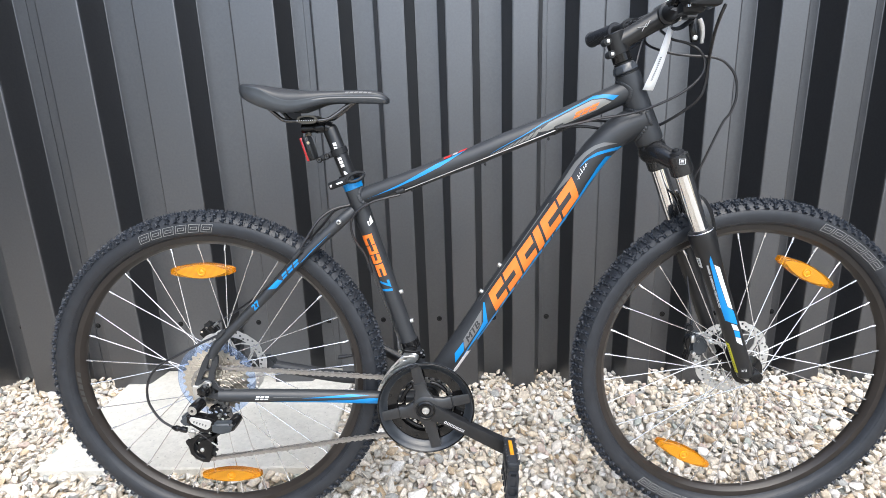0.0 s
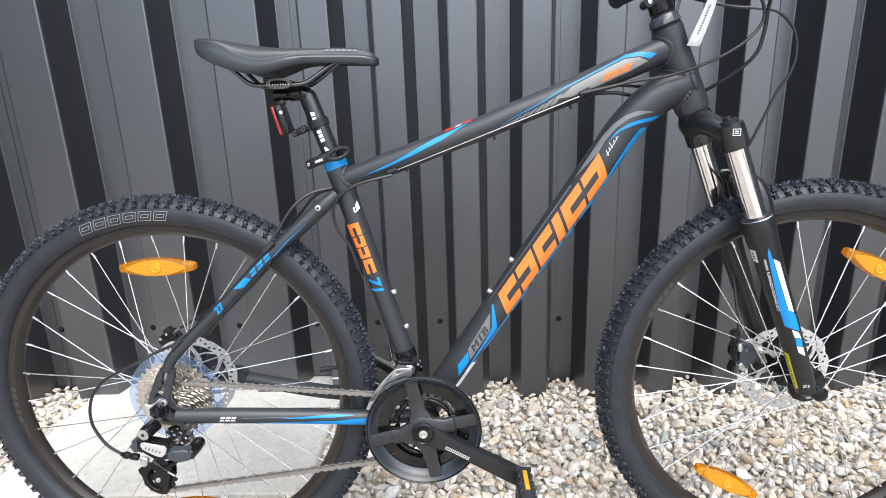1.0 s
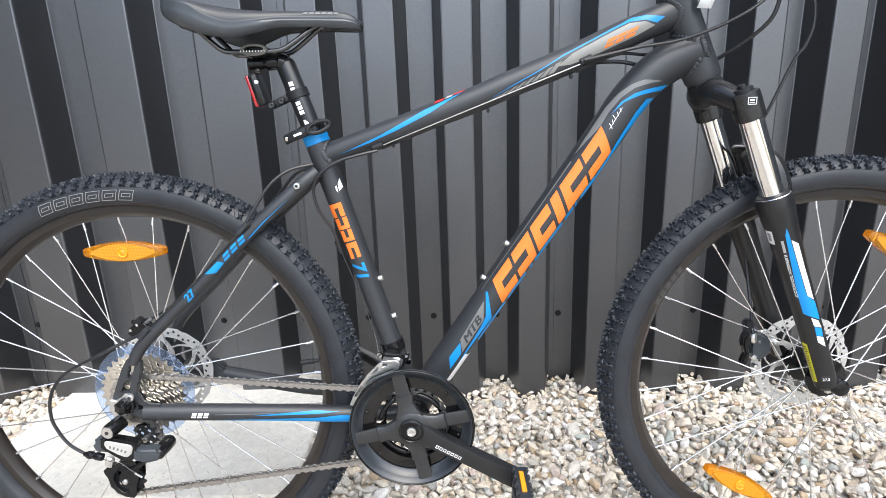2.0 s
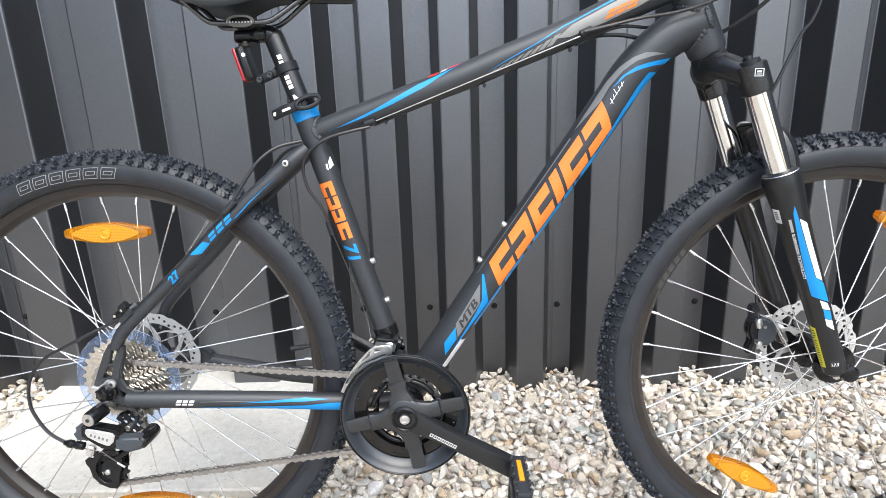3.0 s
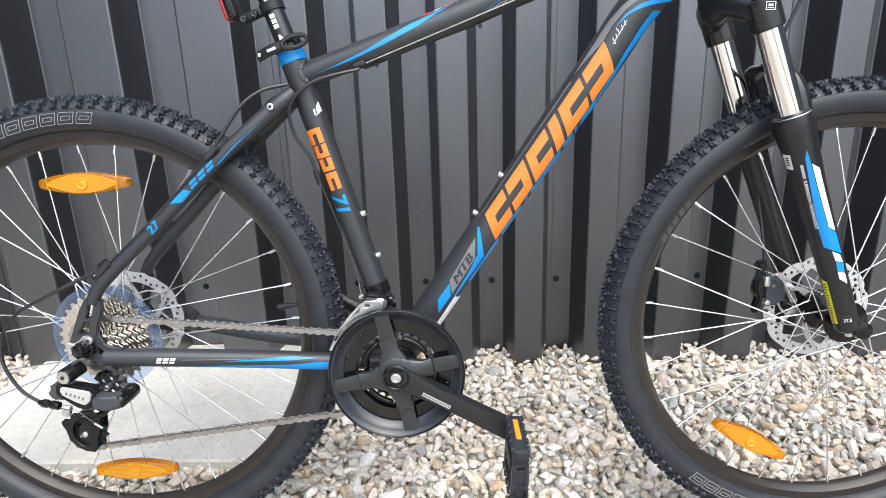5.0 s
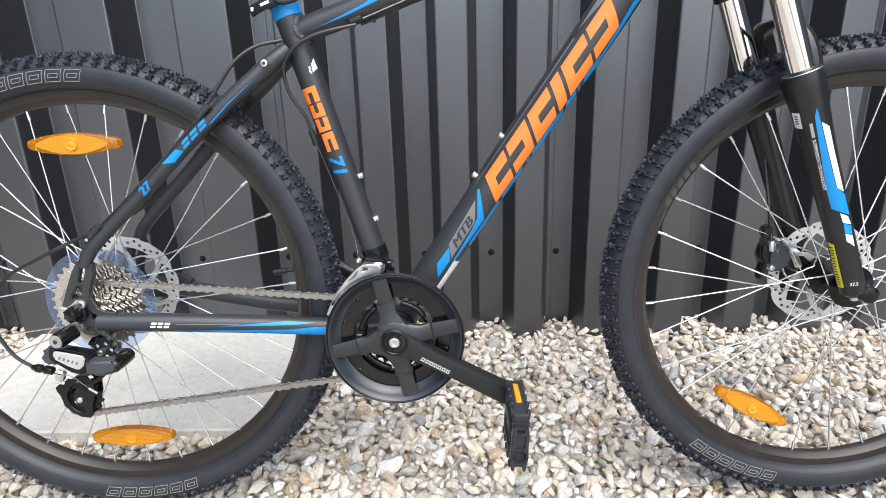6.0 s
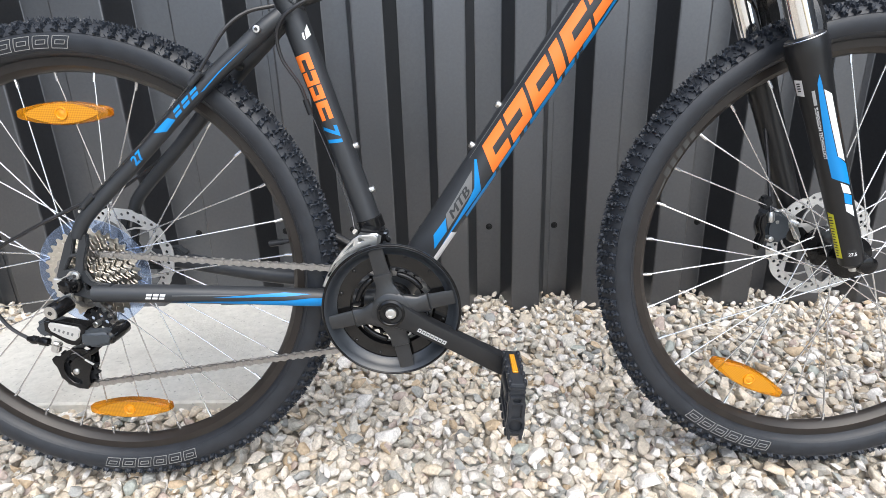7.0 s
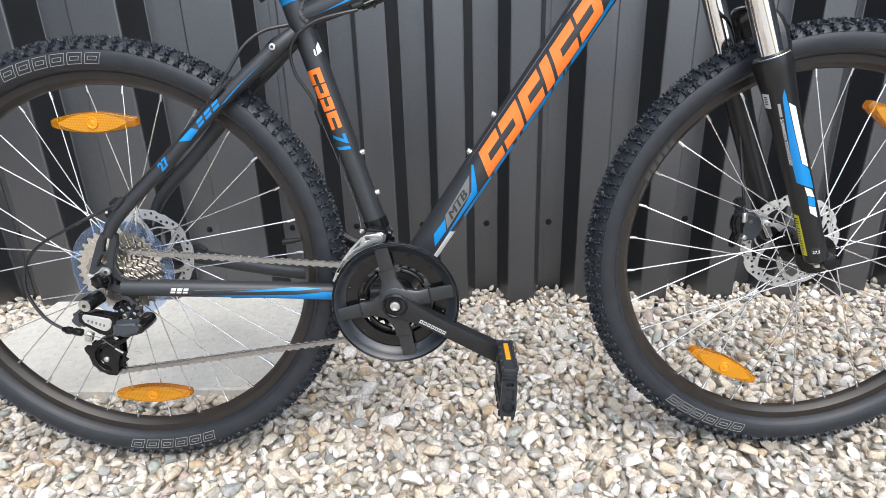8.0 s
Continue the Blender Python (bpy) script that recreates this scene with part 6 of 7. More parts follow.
for x, y, z in ((0.576, 0.024, 0.381), (0.5647, 0.014, 0.3572), (0.5690, 0.014, 0.3400), (0.606, 0.024, 0.377)):
    part("caliper_bolt", sweep([(x, y - 0.004, z), (x, y - 0.0035, z), (x, y + 0.008, z)], [0.0030, 0.0042, 0.0044], 10), M_ALU, front_caliper)
build_caliper((-0.479, 0.060, 0.406), 52, "rear_brake_caliper", "black rear disc brake caliper")


# ---- prints on the frame ----
def text_mesh(words, height, s, o, turn=0.0, shear=0.0, width=1.0, bold=0.02):
    """Flat lettering from Blender's own font, laid at (s, o), rotated by turn degrees."""
    cu = bpy.data.curves.new("lettering", "FONT")
    cu.body, cu.size, cu.shear, cu.resolution_u = words, height * 1.4, shear, 3
    cu.offset = height * bold
    ob = bpy.data.objects.new("lettering", cu)
    scene.collection.objects.link(ob)
    me = bpy.data.meshes.new_from_object(ob.evaluated_get(bpy.context.evaluated_depsgraph_get()))
    bm = bmesh.new()
    bm.from_mesh(me)
    bmesh.ops.triangulate(bm, faces=bm.faces[:])
    bpy.data.objects.remove(ob)
    bpy.data.curves.remove(cu)
    bpy.data.meshes.remove(me)
    bmesh.ops.scale(bm, vec=(width, 1, 1), verts=bm.verts)
    bmesh.ops.rotate(bm, cent=(0, 0, 0), matrix=Matrix.Rotation(radians(turn), 3, "Z"), verts=bm.verts)
    bmesh.ops.translate(bm, vec=(s, o, 0), verts=bm.verts)
    return bm


def shape_pair(s, w, lo, hi, slant, flip):
    """A brand mark's letter as a plain slanted shape: two bars on a stem."""
    h = hi - lo
    a, b = lo + 0.36 * h, hi - 0.36 * h
    sl = lambda o: slant * (o - lo) / h
    st = 0.34 * w
    if w < 0.0181:
        return [block(s, lo, w, h, slant)]
    stem = (s + sl(a), s + st + sl(a)) if not flip else (s + w - st + sl(a), s + w + sl(a))
    k = sl(b) - sl(a)
    return [block(s, lo, w, a - lo, sl(a)), block(s + sl(b), b, w, hi - b, slant - sl(b)), [(stem[0], a), (stem[1], a), (stem[1] + k, b), (stem[0] + k, b)]]


for i, (s, w) in enumerate(((0.231, 0.044), (0.281, 0.044), (0.331, 0.045), (0.3825, 0.018), (0.407, 0.050), (0.463, 0.050))):
    decal("orange_mark", DOWN_TUBE, shape_pair(s, w, -0.0178, 0.0160, 0.023, i % 2), M_ORANGE, down_tube, label="orange slanted brand mark")
decal("blue_patch", DOWN_TUBE, [[(0.111, 0.0038), (0.142, 0.0030), (0.126, -0.0091), (0.094, -0.0088)]], M_BLUE, down_tube)
decal("grey_patch", DOWN_TUBE, [[(0.146, 0.0055), (0.219, 0.0096), (0.193, -0.0074), (0.129, -0.0091)]], M_GREY, down_tube)
for i in range(3):      # printed three times, each a little further on, for heavy strokes
    decal("type_lettering", DOWN_TUBE, [text_mesh("MTB", 0.0108, 0.1440 + 0.0009 * i, -0.0067, 2.0, 0.4, 1.6, 0.0)], M_FRAME, down_tube, lift=0.0009 + 0.0002 * i, label="dark type lettering")
decal("blue_hook", DOWN_TUBE, [[(0.233, 0.0150), (0.2350, 0.0125), (0.202, -0.0171), (0.184, -0.0167), (0.103, -0.0148), (0.180, -0.0100), (0.200, -0.0068)]], M_BLUE, down_tube)
for a, b in ((0.156, 0.231), (0.240, 0.289), (0.300, 0.306), (0.314, 0.384), (0.392, 0.412), (0.418, 0.421), (0.432, 0.466)):
    decal("blue_dash", DOWN_TUBE, [[(a, -0.0240), (b, -0.0252 if b > 0.3 else -0.0242), (b + 0.006, -0.0185), (a + 0.004, -0.0185)]], M_BLUE, down_tube)
decal("blue_stripe", DOWN_TUBE, [[(0.558, 0.0135), (0.578, 0.0115), (0.598, 0.0040), (0.627, -0.0140), (0.644, -0.0235), (0.631, -0.0238), (0.595, -0.0005), (0.580, 0.0080)]], M_BLUE, down_tube)
decal("blue_stripe", DOWN_TUBE, [[(0.616, -0.0254), (0.604, -0.0150), (0.573, -0.0150), (0.540, -0.0155), (0.500, -0.0188), (0.470, -0.0200), (0.418, -0.0215), (0.470, -0.0232), (0.510, -0.0228), (0.545, -0.0215), (0.589, -0.0262)]], M_BLUE, down_tube)
decal("grey_flash", DOWN_TUBE, [[(0.480, 0.0232), (0.542, 0.0241), (0.563, 0.0238), (0.586, 0.0205), (0.605, 0.0150), (0.620, 0.0070), (0.639, -0.0133), (0.625, -0.0042), (0.604, 0.0082), (0.584, 0.0144), (0.558, 0.0176), (0.534, 0.0165), (0.505, 0.0205)]], M_GREY, down_tube)
decal("grey_line", DOWN_TUBE, [[(0.230, 0.0208), (0.350, 0.0213), (0.470, 0.0225), (0.470, 0.0210), (0.350, 0.0204), (0.230, 0.0203)]], M_GREY, down_tube)
bars = []
for i in range(5):
    bars.append(block(0.540 + 0.0065 * i, 0.0040 if i else 0.0015, 0.0012, 0.0075 if i in (0, 2) else 0.0045, 0.004))
bars.append([(0.538, 0.0040), (0.573, 0.0055), (0.573, 0.0061), (0.538, 0.0047)])
decal("white_scribble", DOWN_TUBE, bars, M_WHITE, down_tube, lift=0.0008, label="small white strokes of handwriting")
decal("white_sticker", DOWN_TUBE, [[(0.074, -0.0243), (0.130, -0.0243), (0.128, -0.0150), (0.072, -0.0150)]], M_WHITE, down_tube, lift=0.0007, label="white sticker under the down tube")

# seat tube: four orange shapes and the blue number
for s, w in ((0.361, 0.0215), (0.3375, 0.0182), (0.3175, 0.0182), (0.2965, 0.0255)):
    hi, lo = 0.0150 - 0.065 * (0.361 - s), -0.0053 - 0.012 * (0.361 - s)
    decal("orange_mark", SEAT_TUBE, shape_pair(s - w, w, lo, hi, 0.0, w > 0.02), M_ORANGE, seat_tube, label="orange slanted brand mark")
decal("type_number", SEAT_TUBE, [text_mesh("71", 0.0190, 0.2650, 0.0125, 180.0, 0.18, 1.12, 0.05)], M_BLUE, seat_tube, label="blue type number")
decal("white_mark", SEAT_TUBE, [[(0.377, -0.0085), (0.381, -0.0150), (0.395, -0.0145), (0.388, -0.0100)], [(0.376, -0.0070), (0.379, -0.0048), (0.386, -0.0058), (0.386, -0.0080)]], M_WHITE, seat_tube)

# top tube
decal("blue_flash", TOP_TUBE, [[(0.012, -0.0060), (0.040, -0.0050), (0.095, 0.0002), (0.167, 0.0117), (0.211, 0.0150), (0.232, 0.0170), (0.205, 0.0115), (0.175, 0.0050), (0.120, -0.0017), (0.075, -0.0049)]], M_BLUE, top_tube)
decal("red_mark", TOP_TUBE, [block(0.184, 0.0152, 0.014, 0.0028, 0.004), block(0.215, 0.0168, 0.016, 0.0022, 0.004)], M_REDDECAL, top_tube)
decal("grey_mark", TOP_TUBE, [block(0.202, 0.0160, 0.010, 0.0024, 0.004)], M_LGREY, top_tube)
decal("grey_panel", TOP_TUBE, [[(0.369, -0.0020), (0.396, 0.0062), (0.436, 0.0085), (0.484, 0.0112), (0.505, 0.0050), (0.516, -0.0050), (0.484, -0.0085), (0.439, -0.0090), (0.388, -0.0070)]], M_PANEL, top_tube)
for i in range(9):
    s = 0.250 + 0.0128 * i
    low = -0.0112 + 0.0004 * i
    top = float(np.interp(s + 0.014, (0.262, 0.297, 0.339, 0.385), (-0.0095, -0.0060, -0.0018, 0.0055)))
    decal("grey_hatch", TOP_TUBE, [[(s, low), (s + 0.0060 + 0.0005 * i, low), (s + 0.0180 + 0.0010 * i, top), (s + 0.0115 + 0.0006 * i, top - 0.0006)]], M_PANEL, top_tube)
decal("blue_stripe", TOP_TUBE, [[(0.262, -0.0085), (0.297, -0.0030), (0.339, 0.0022), (0.385, 0.0102), (0.430, 0.0126), (0.476, 0.0154), (0.490, 0.0170), (0.510, 0.0123), (0.532, 0.0003), (0.519, -0.0032), (0.506, 0.0067), (0.485, 0.0128), (0.430, 0.0106), (0.383, 0.0080), (0.337, 0.0006), (0.295, -0.0044)]], M_BLUE, top_tube)
for s, w in ((0.439, 0.014), (0.455, 0.013), (0.470, 0.015)):
    decal("orange_mark", TOP_TUBE, [block(s, -0.0062, w - 0.001, 0.0036, 0.004), block(s + 0.005, -0.0014, w, 0.0042, 0.005)], M_ORANGE, top_tube, lift=0.0009, label="small orange brand mark")


# stays
def Stay(points, radii):
    """A frame tube that also swings outwards."""
    tube = Tube([(x, z) for x, _, z in points], radii, 6)
    tube.out = [q.y for q in smooth_line(points, 6)]
    return tube


SEAT_STAY = Stay([(-0.423, -0.072, 0.400), (-0.403, -0.069, 0.431), (-0.330, -0.058, 0.501), (-0.240, -0.045, 0.589), (-0.162, -0.026, 0.657), (-0.133, -0.016, 0.681)], [0.0088, 0.0096, 0.0098, 0.0105, 0.0115, 0.0105])
decal("size_number", SEAT_STAY, [text_mesh("27", 0.0108, 0.134, -0.0056, 0.0, 0.15, 1.15, 0.05)], M_BLUE, seat_stay, label="blue size number")
decal("blue_wedge", SEAT_STAY, [[(0.183, 0.0044), (0.211, 0.0035), (0.216, -0.0050), (0.196, -0.0062)]], M_BLUE, seat_stay)
for s in (0.218, 0.234, 0.250):
    decal("blue_mark", SEAT_STAY, [block(s, -0.0045, 0.012, 0.0034, 0.002), block(s + 0.003, 0.0005, 0.012, 0.0036, 0.002)], M_BLUE, seat_stay, label="small blue brand mark")
decal("blue_line", SEAT_STAY, [[(0.264, -0.0050), (0.300, -0.0030), (0.352, -0.0030), (0.300, -0.0044), (0.270, -0.0062)]], M_BLUE, seat_stay)
CHAIN_STAY = Stay([(-0.415, -0.072, 0.318), (-0.325, -0.064, 0.3125), (-0.2, -0.05, 0.3025), (-0.11, -0.042, 0.295), (-0.06, -0.034, 0.291), (-0.012, -0.026, 0.287)], [0.0128, 0.0132, 0.0132, 0.0132, 0.0128, 0.0125])
for s in (0.074, 0.083, 0.092):
    decal("white_mark", CHAIN_STAY, [block(s, -0.0035, 0.0070, 0.0030, 0.001), block(s + 0.0015, 0.0010, 0.0070, 0.0032, 0.001)], M_WHITE, chain_stay, label="small white brand mark")
decal("blue_flash", CHAIN_STAY, [[(0.165, 0.0005), (0.215, 0.0050), (0.262, 0.0095), (0.300, 0.0085), (0.262, 0.0045), (0.215, 0.0020)], [(0.102, -0.0078), (0.200, -0.0045), (0.262, -0.0015), (0.300, 0.0035), (0.325, 0.0040), (0.325, -0.0095), (0.270, -0.0100), (0.193, -0.0090)]], M_BLUE, chain_stay)
decal("grey_line", CHAIN_STAY, [[(0.110, 0.0015), (0.190, 0.0035), (0.205, 0.0048), (0.110, 0.0024)]], M_GREY, chain_stay)


# fork leg: labels run round the leg, by the way along and the arc across
class Leg:
    def skin(self, s, o, lift):
        t, r = FORK_TOP[-1] + FORK_AXIS * s, float(np.interp(s, (0.157, 0.187, 0.237, 0.337, 0.427), (0.0247, 0.0219, 0.0194, 0.0173, 0.0165)))
        across = Vector((-FORK_AXIS.z, 0, FORK_AXIS.x))
        a = o / r
        return t + (r + lift) * (math.cos(a) * Vector((0, -1, 0)) + math.sin(a) * across)


LEG = Leg()
decal("blue_label", LEG, [[(0.182, -0.0042), (0.192, -0.0030), (0.291, -0.0008), (0.305, 0.0090), (0.335, 0.0095), (0.318, -0.0112), (0.291, -0.0118), (0.193, -0.0078)]], M_BLUE, fork_leg, label="blue and white fork label")
decal("white_label", LEG, [[(0.202, -0.0018), (0.211, 0.0068), (0.301, 0.0080), (0.292, 0.0001)]], M_WHITE, fork_leg)
decal("white_label", LEG, [[(0.327, -0.0030), (0.335, 0.0062), (0.348, 0.0085), (0.341, -0.0020)]], M_WHITE, fork_leg)
decal("blue_label", LEG, [[(0.342, -0.0016), (0.350, 0.0088), (0.362, 0.0062), (0.356, -0.0026)]], M_BLUE, fork_leg)
decal("white_label", LEG, [[(0.357, -0.0024), (0.363, 0.0068), (0.379, 0.0062), (0.368, -0.0027)]], M_WHITE, fork_leg)
decal("yellow_label", LEG, [[(0.367, -0.0255), (0.370, -0.0175), (0.436, -0.0175), (0.436, -0.0270)]], M_YELLOW, fork_leg, label="yellow warning label")
rng = random.Random(5)
bars = []
for i in range(15):
    s = 0.374 + 0.0041 * i
    bars.append([(s, -0.0250), (s + 0.0014, -0.0250), (s + 0.0014, -0.0250 + rng.uniform(0.003, 0.0062)), (s, -0.0250 + 0.0062 * rng.uniform(0.6, 1))])
decal("label_print", LEG, bars, M_INK, fork_leg, lift=0.0009)
decal("size_plate", LEG, [[(0.4235, -0.0105), (0.4255, 0.0000), (0.4360, -0.0014), (0.4340, -0.0120)]], M_INK, fork_leg)
decal("size_number", LEG, [text_mesh("27.5", 0.0045, 0.4325, -0.0103, 82.0, 0.0, 0.9)], M_WHITE, fork_leg, lift=0.0009, label="white wheel size lettering")
decal("fork_lettering", LEG, [text_mesh("SUSPENSION TECHNOLOGY", 0.0036, 0.2215, -0.0150, 0.0, 0.0, 1.08)], M_WHITE, fork_leg, lift=0.0008, label="small white lettering along the fork leg")
decal("name_bar", LEG, [block(0.200, -0.0150, 0.019, 0.0034)], M_LGREY, fork_leg)
decal("code_label", LEG, [[(0.182, -0.0350), (0.184, -0.0235), (0.205, -0.0235), (0.203, -0.0355)]], M_WHITE, fork_leg, label="small white code label")
decal("code_print", LEG, [block(0.1870 + 0.0032 * i, -0.0315, 0.0016, 0.0050) for i in range(4)], M_INK, fork_leg, lift=0.0009)

# cap badge, crank mark, seatpost print
bm = bmesh.new()
t = FORK_TOP[-1] + FORK_AXIS * 0.008 + Vector((-0.005, -0.0206, 0.010))
for x, z, w, h in ((0, 0.0045, 0.011, 0.0008), (0, -0.0045, 0.011, 0.0008), (-0.0055, 0, 0.0008, 0.0098), (0.0055, 0, 0.0008, 0.0098), (0, 0.0010, 0.006, 0.0022), (0, -0.0022, 0.007, 0.0008)):
    box(t.x + x, t.y, t.z + z, w, 0.0006, h, bm=bm)
part("cap_badge", bm, M_WHITE, fork_leg)
th = radians(-27.3)
for i in range(7):
    # the maker's mark: plain slanted frames
    d, q = 0.0462 + 0.0064 * i, -0.0046
    bm = bmesh.new()
    for u, v, w, h in ((-0.0018, 0, 0.0011, 0.0052), (0.0018, 0, 0.0011, 0.0052), (0.0005, 0.0021, 0.0046, 0.0010), (-0.0005, -0.0021, 0.0046, 0.0010)):
        box(u, 0, v, w, 0.0006, h, bm=bm)
    spot = Vector((BB[0] + d * math.cos(th) - q * math.sin(th), -0.0908 - 0.00006 * (d * 1000 - 52), BB[1] + d * math.sin(th) + q * math.cos(th)))
    part("crank_mark", bm, M_LETTER, crank_arm).matrix_basis = Matrix.Translation(spot) @ Matrix.Rotation(-th, 4, "Y")
POST = Tube([(-0.138, 0.738), (-0.138 - 0.033, 0.738 + 0.0944)], [0.0148, 0.0148])
decal("post_print", POST, [block(0.0715, -0.0030, 0.0065, 0.0065, 0.001), block(0.0635, -0.0025, 0.006, 0.0065, 0.001), block(0.0435, -0.0020, 0.0055, 0.0070), block(0.0365, -0.0020, 0.0055, 0.0070), block(0.0295, -0.0020, 0.0055, 0.0070), [(0.008, -0.0060), (0.021, 0.0010), (0.021, 0.0040), (0.009, 0.0045)]], M_WHITE, bike, label="white print on the seatpost")
# a pale mark on the stem
bm = bmesh.new()
for a, b in (((0.412, 1.000), (0.420, 1.014)), ((0.404, 1.007), (0.420, 1.008)), ((0.420, 1.008), (0.426, 1.019))):
    sweep([(a[0], -0.0180, a[1]), (b[0], -0.0180, b[1])], 0.0008, 4, bm=bm)
part("stem_mark", bm, M_LGREY, stem)


# ---- hanging paper tag ----
def build_tag():
    bm = bmesh.new()
    rows = []
    for f in np.linspace(0, 1, 9):
        a = Vector((0.456, -0.028, 1.006)).lerp(Vector((0.4140, -0.032, 0.896)), f)
        b = Vector((0.466, -0.028, 1.003)).lerp(Vector((0.4335, -0.032, 0.8945)), f)
        bow = Vector((0.0015 * math.sin(f * math.pi), -0.004 * math.sin(f * math.pi), 0))
        rows.append([bm.verts.new(a + bow), bm.verts.new(b + bow)])
    for p, q in zip(rows, rows[1:]):
        bm.faces.new((p[0], p[1], q[1], q[0]))
    tag = part("price_tag", bm, M_PAPER, None, "white paper tag hanging from the handlebar")
    m = tag.modifiers.new("thickness", "SOLIDIFY")
    m.thickness = 0.0005
    bm = bmesh.new()
    rng = random.Random(2)
    for i in range(14):
        f = 0.42 + 0.032 * i
        a = Vector((0.456, -0.028, 1.006)).lerp(Vector((0.4140, -0.032, 0.896)), f)
        b = Vector((0.466, -0.028, 1.003)).lerp(Vector((0.4335, -0.032, 0.8945)), f)
        c = a.lerp(b, 0.42) + Vector((0.0015 * math.sin(f * math.pi), -0.004 * math.sin(f * math.pi) - 0.0009, 0))
        if rng.random() < 0.85:
            box(c.x, c.y, c.z, 0.0036, 0.0003, 0.0016, m=Matrix.Rotation(radians(-20), 4, "Y"), bm=bm)
    part("printed_line", bm, M_PRINT, tag)
    part("string", sweep(smooth_line([(0.461, -0.028, 1.002), (0.458, -0.034, 1.020), (0.455, -0.022, 1.050), (0.470, 0.010, 1.040)], 5), 0.0005, 5), M_CABLE, tag)
    tag.matrix_basis = bike.matrix_basis.copy()
    tagged(tag, category="tag")


build_tag()


# ---- gravel: loose pebbles over the bed ----
def pebble_mesh(rng, level):
    bm = bmesh.new()
    bmesh.ops.create_icosphere(bm, subdivisions=level, radius=1)
    off = Vector((rng.uniform(0, 90), rng.uniform(0, 90), rng.uniform(0, 90)))
    cuts = [(Vector((rng.gauss(0, 1), rng.gauss(0, 1), rng.gauss(0, 1))).normalized(), rng.uniform(0.50, 0.80)) for _ in range(11)]
    for v in bm.verts:
        d = v.co.normalized()
        r = 1 + 0.34 * noise.noise(d * 0.8 + off) + 0.05 * noise.noise(d * 2.3 + off)
        for nrm, lim in cuts:
            k = d.dot(nrm) * r
            if k > lim:
                r *= 1 - 0.97 * (k - lim) / k
        v.co = d * r
    return bm


def chip_mesh(rng):
    """A broken stone: the hull of a few scattered points with its edges taken off."""
    bm = bmesh.new()
    n = rng.choice((9, 10, 11, 12, 14))
    turn = Matrix.Rotation(rng.uniform(0, 6.28), 3, "Y")
    for i in range(n):
        z = 1 - 2 * (i + 0.5) / n
        a = 2.39996 * i + rng.gauss(0, 0.45)
        z = max(-0.97, min(0.97, z + rng.gauss(0, 0.10)))
        r = math.sqrt(1 - z * z)
        bm.verts.new(turn @ Vector((r * math.cos(a), r * math.sin(a), z)) * rng.uniform(0.80, 1.12))
    bmesh.ops.convex_hull(bm, input=bm.verts[:])
    bmesh.ops.dissolve_limit(bm, angle_limit=radians(10), verts=bm.verts[:], edges=bm.edges[:])
    bmesh.ops.bevel(bm, geom=bm.edges[:], offset=rng.uniform(0.07, 0.13), segments=1, affect="EDGES", clamp_overlap=True)
    bmesh.ops.triangulate(bm, faces=bm.faces[:])
    return bm


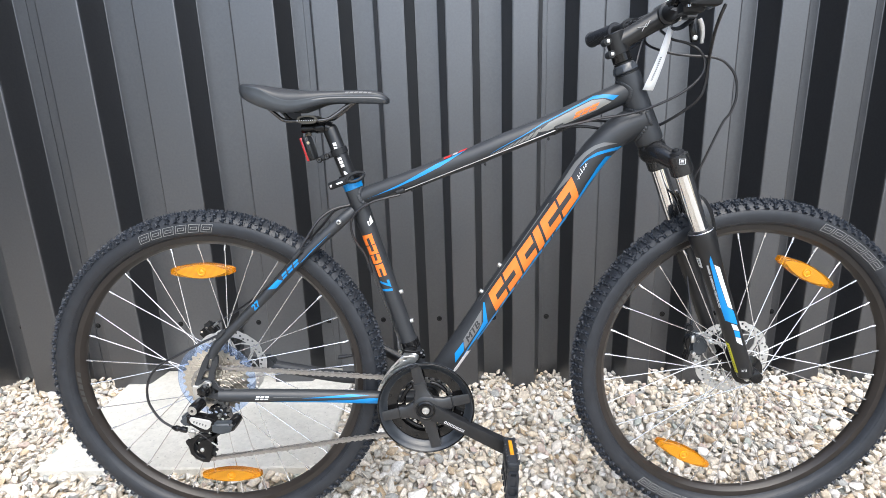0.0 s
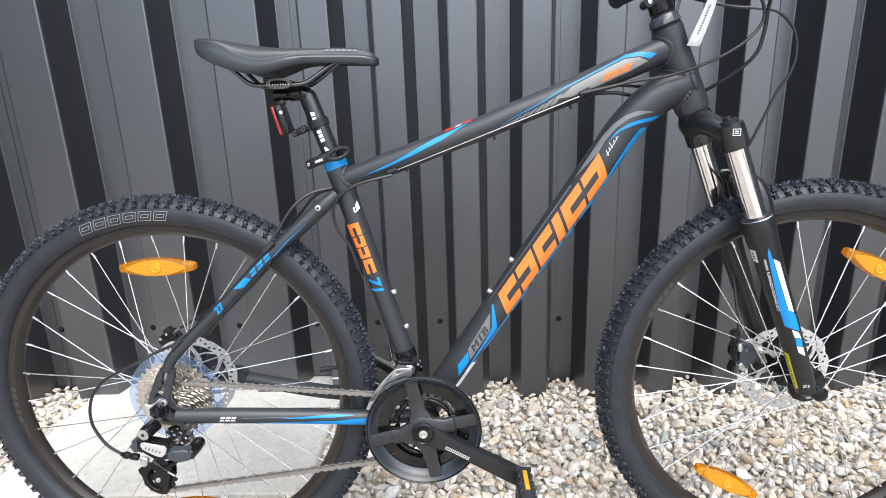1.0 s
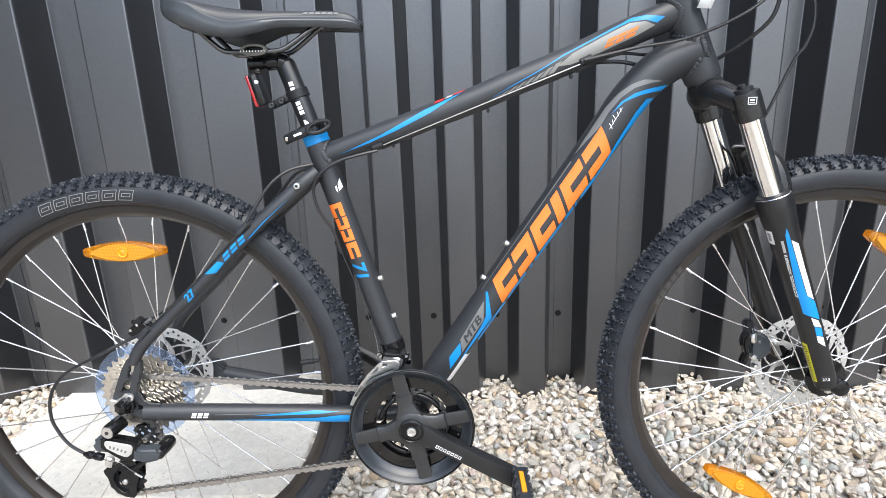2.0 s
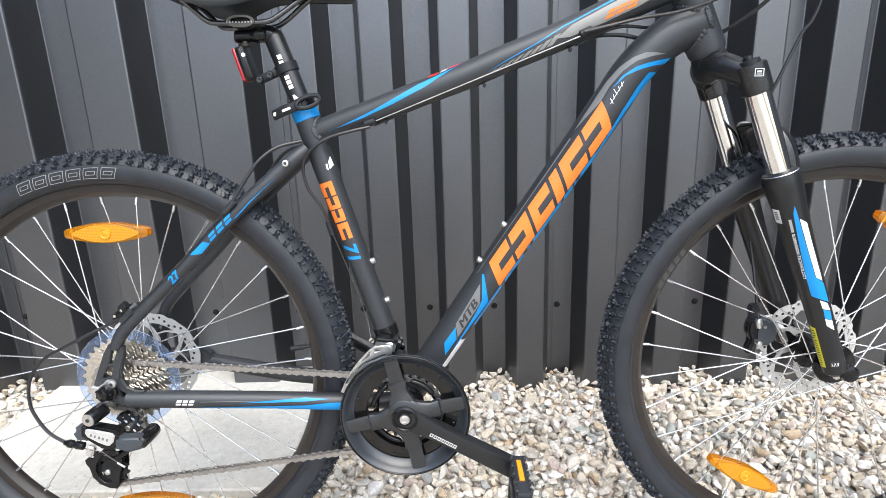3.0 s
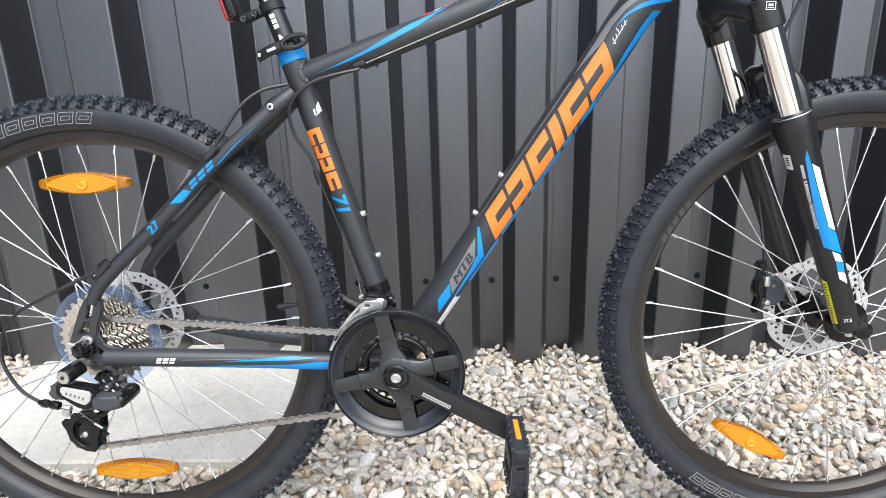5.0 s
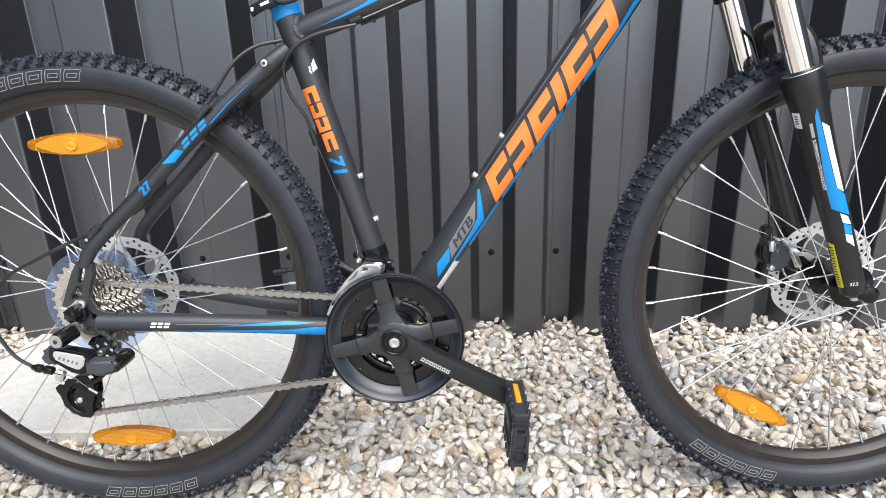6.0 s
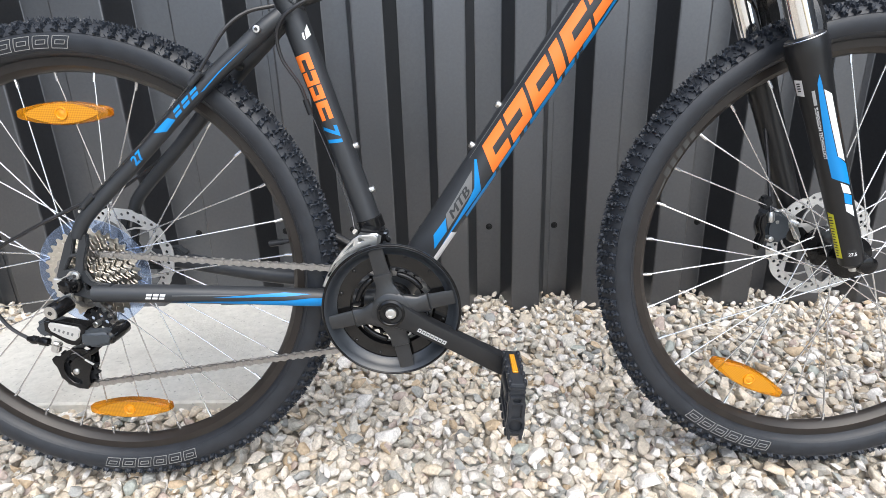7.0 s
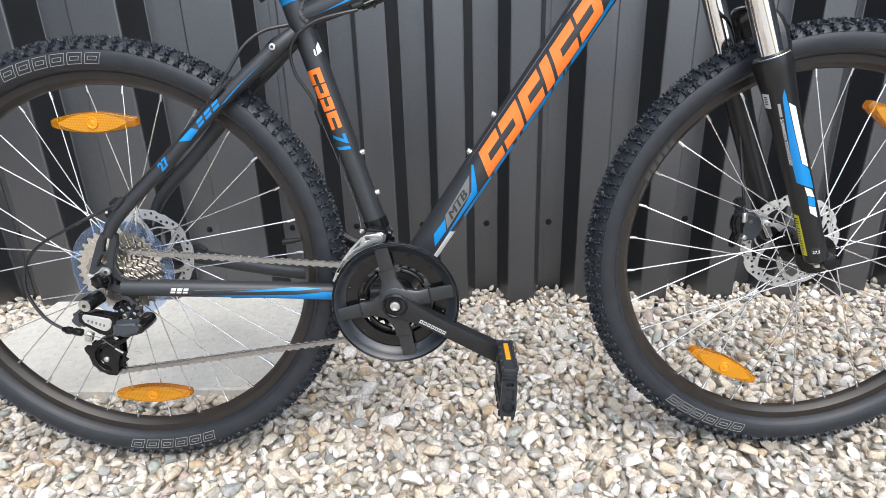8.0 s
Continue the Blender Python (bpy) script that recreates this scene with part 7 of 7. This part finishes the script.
def build_gravel():
    rng = random.Random(11)
    shapes = []
    for i in range(28):
        bm = chip_mesh(rng) if i % 14 < 9 else pebble_mesh(rng, 2 if i < 14 else 3)
        bm.verts.ensure_lookup_table()
        shapes.append((np.array([v.co[:] for v in bm.verts]), np.array([[v.index for v in f.verts] for f in bm.faces])))
        bm.free()
    near_meshes = []
    for i in range(14):
        me = bpy.data.meshes.new("pebble")
        bm = chip_mesh(rng) if i < 9 else pebble_mesh(rng, 3)
        bm.to_mesh(me)
        bm.free()
        me.materials.append(M_PEBBLE)
        me.polygons.foreach_set("use_smooth", [True] * len(me.polygons))
        me.set_sharp_from_angle(angle=radians(32))
        near_meshes.append(me)
    x0, x1, y0 = SLAB[:3]
    spots = []
    for layer, (step, zc) in enumerate(((0.0195, -0.037), (0.0180, -0.0260))):
        nx, ny = int(3.1 / step), int(0.89 / step)
        for i in range(nx):
            for j in range(ny):
                x, y = -1.5 + (i + rng.uniform(0, 1)) * step, -0.25 + (j + rng.uniform(0, 1)) * step
                if y > 0.63 or (x0 - 0.006 < x < x1 + 0.006 and y > y0 - 0.005):
                    continue
                size = min(0.0185, max(0.0070, rng.lognormvariate(math.log(0.0116), 0.23)))
                spots.append((x, y, zc + rng.uniform(-0.005, 0.005), size, layer))
    # the top layer: stones laid side by side, hardly overlapping
    cells = {}
    for _ in range(42000):
        x, y = rng.uniform(-1.5, 1.6), rng.uniform(-0.25, 0.63)
        size = min(0.0215, max(0.0062, rng.lognormvariate(math.log(0.0118), 0.33)))
        if x0 - 0.006 < x < x1 + 0.006 and y > y0 - 0.005:
            continue
        i, j = int(x // 0.04), int(y // 0.04)
        if any((x - a) ** 2 + (y - b) ** 2 < (0.86 * (size + c)) ** 2 for di in (-1, 0, 1) for dj in (-1, 0, 1) for a, b, c in cells.get((i + di, j + dj), ())):
            continue
        cells.setdefault((i, j), []).append((x, y, size))
        spots.append((x, y, -0.0130 + rng.uniform(-0.004, 0.004), size, 2))
    # stones pushed up against the slab's front and end
    for i in range(58):
        spots.append((x0 - 0.01 + i * 0.0125, y0 - rng.uniform(0.006, 0.013), 0.0 - 0.02, rng.uniform(0.008, 0.012), 1))
    for i in range(26):
        spots.append((x1 + rng.uniform(0.006, 0.013), y0 + i * 0.0125, -0.02, rng.uniform(0.008, 0.012), 1))
    allv, allf, base, singles = [], [], 0, 0
    for x, y, z, size, layer in spots:
        ax = Matrix.Rotation(rng.uniform(0, 6.28), 3, "Z") @ Matrix.Rotation(rng.gauss(0, 0.55), 3, "X") @ Matrix.Rotation(rng.gauss(0, 0.55), 3, "Y")
        dims = (size * rng.uniform(1.0, 1.5), size * rng.uniform(0.78, 1.05), size * rng.uniform(0.55, 0.85))
        rise = max(0.0, min(1.0, (y + 0.02) / 0.10))
        z = min(z, 0.001 - dims[2]) - 0.010 * (1 - rise) + 0.008 * max(0.0, min(1.0, (y - 0.30) / 0.2))
        off = max(x0 - x, x - x1, y0 - y, 0.0)
        z += 0.018 * max(0.0, min(1.0, 1.35 - off / 0.04))
        which = rng.randrange(14)
        if layer >= 1 and singles < 300 and -0.02 < x < 0.36 and -0.13 < y < 0.14:
            o = new("pebble", near_meshes[which])
            o.parent = ground
            o.matrix_basis = Matrix.Translation((x, y, z)) @ (ax @ Matrix.Diagonal(dims)).to_4x4()
            singles += 1
            continue
        v, f = shapes[which + (14 if layer >= 1 and -0.30 < x < 0.85 and y < 0.20 else 0)]
        m = np.array(ax @ Matrix.Diagonal(dims))
        allv.append(v @ m.T + (x, y, z))
        allf.append(f + base)
        base += len(v)
    # the rest of the yard, in simple stones
    bm = bmesh.new()
    bmesh.ops.create_icosphere(bm, subdivisions=1, radius=1)
    bm.verts.ensure_lookup_table()
    v, f = np.array([q.co[:] for q in bm.verts]), np.array([[q.index for q in g.verts] for g in bm.faces])
    bm.free()
    for i in range(250):
        for j in range(92):
            x, y = -2.95 + (i + rng.uniform(0, 1)) * 0.029, -2.1 + (j + rng.uniform(0, 1)) * 0.029
            if (-1.5 < x < 1.6 and y > -0.25) or y > 0.58:
                continue
            size = rng.uniform(0.010, 0.019)
            turn = np.array(Matrix.Rotation(rng.uniform(0, 6.28), 3, "Z") @ Matrix.Rotation(rng.gauss(0, 0.4), 3, "X") @ Matrix.Diagonal((size * 1.2, size, size * 0.7)))
            allv.append((v * (1 + 0.18 * math.sin(i * 7.3 + j * 3.1))) @ turn.T + (x, y, -0.030))
            allf.append(f + base)
            base += len(v)
    v, f = np.concatenate(allv), np.concatenate(allf)
    me = bpy.data.meshes.new("gravel")
    me.vertices.add(len(v))
    me.vertices.foreach_set("co", v.ravel())
    me.loops.add(f.size)
    me.loops.foreach_set("vertex_index", f.ravel())
    me.polygons.add(len(f))
    me.polygons.foreach_set("loop_start", np.arange(0, f.size, 3))
    me.polygons.foreach_set("use_smooth", np.ones(len(f), bool))
    me.update(calc_edges=True)
    me.set_sharp_from_angle(angle=radians(32))
    me.materials.append(M_STONE)
    ob = new("gravel", me)
    ob.parent = ground
    tagged(ob, "loose white, grey and tan pebbles", kind="stuff")


build_gravel()
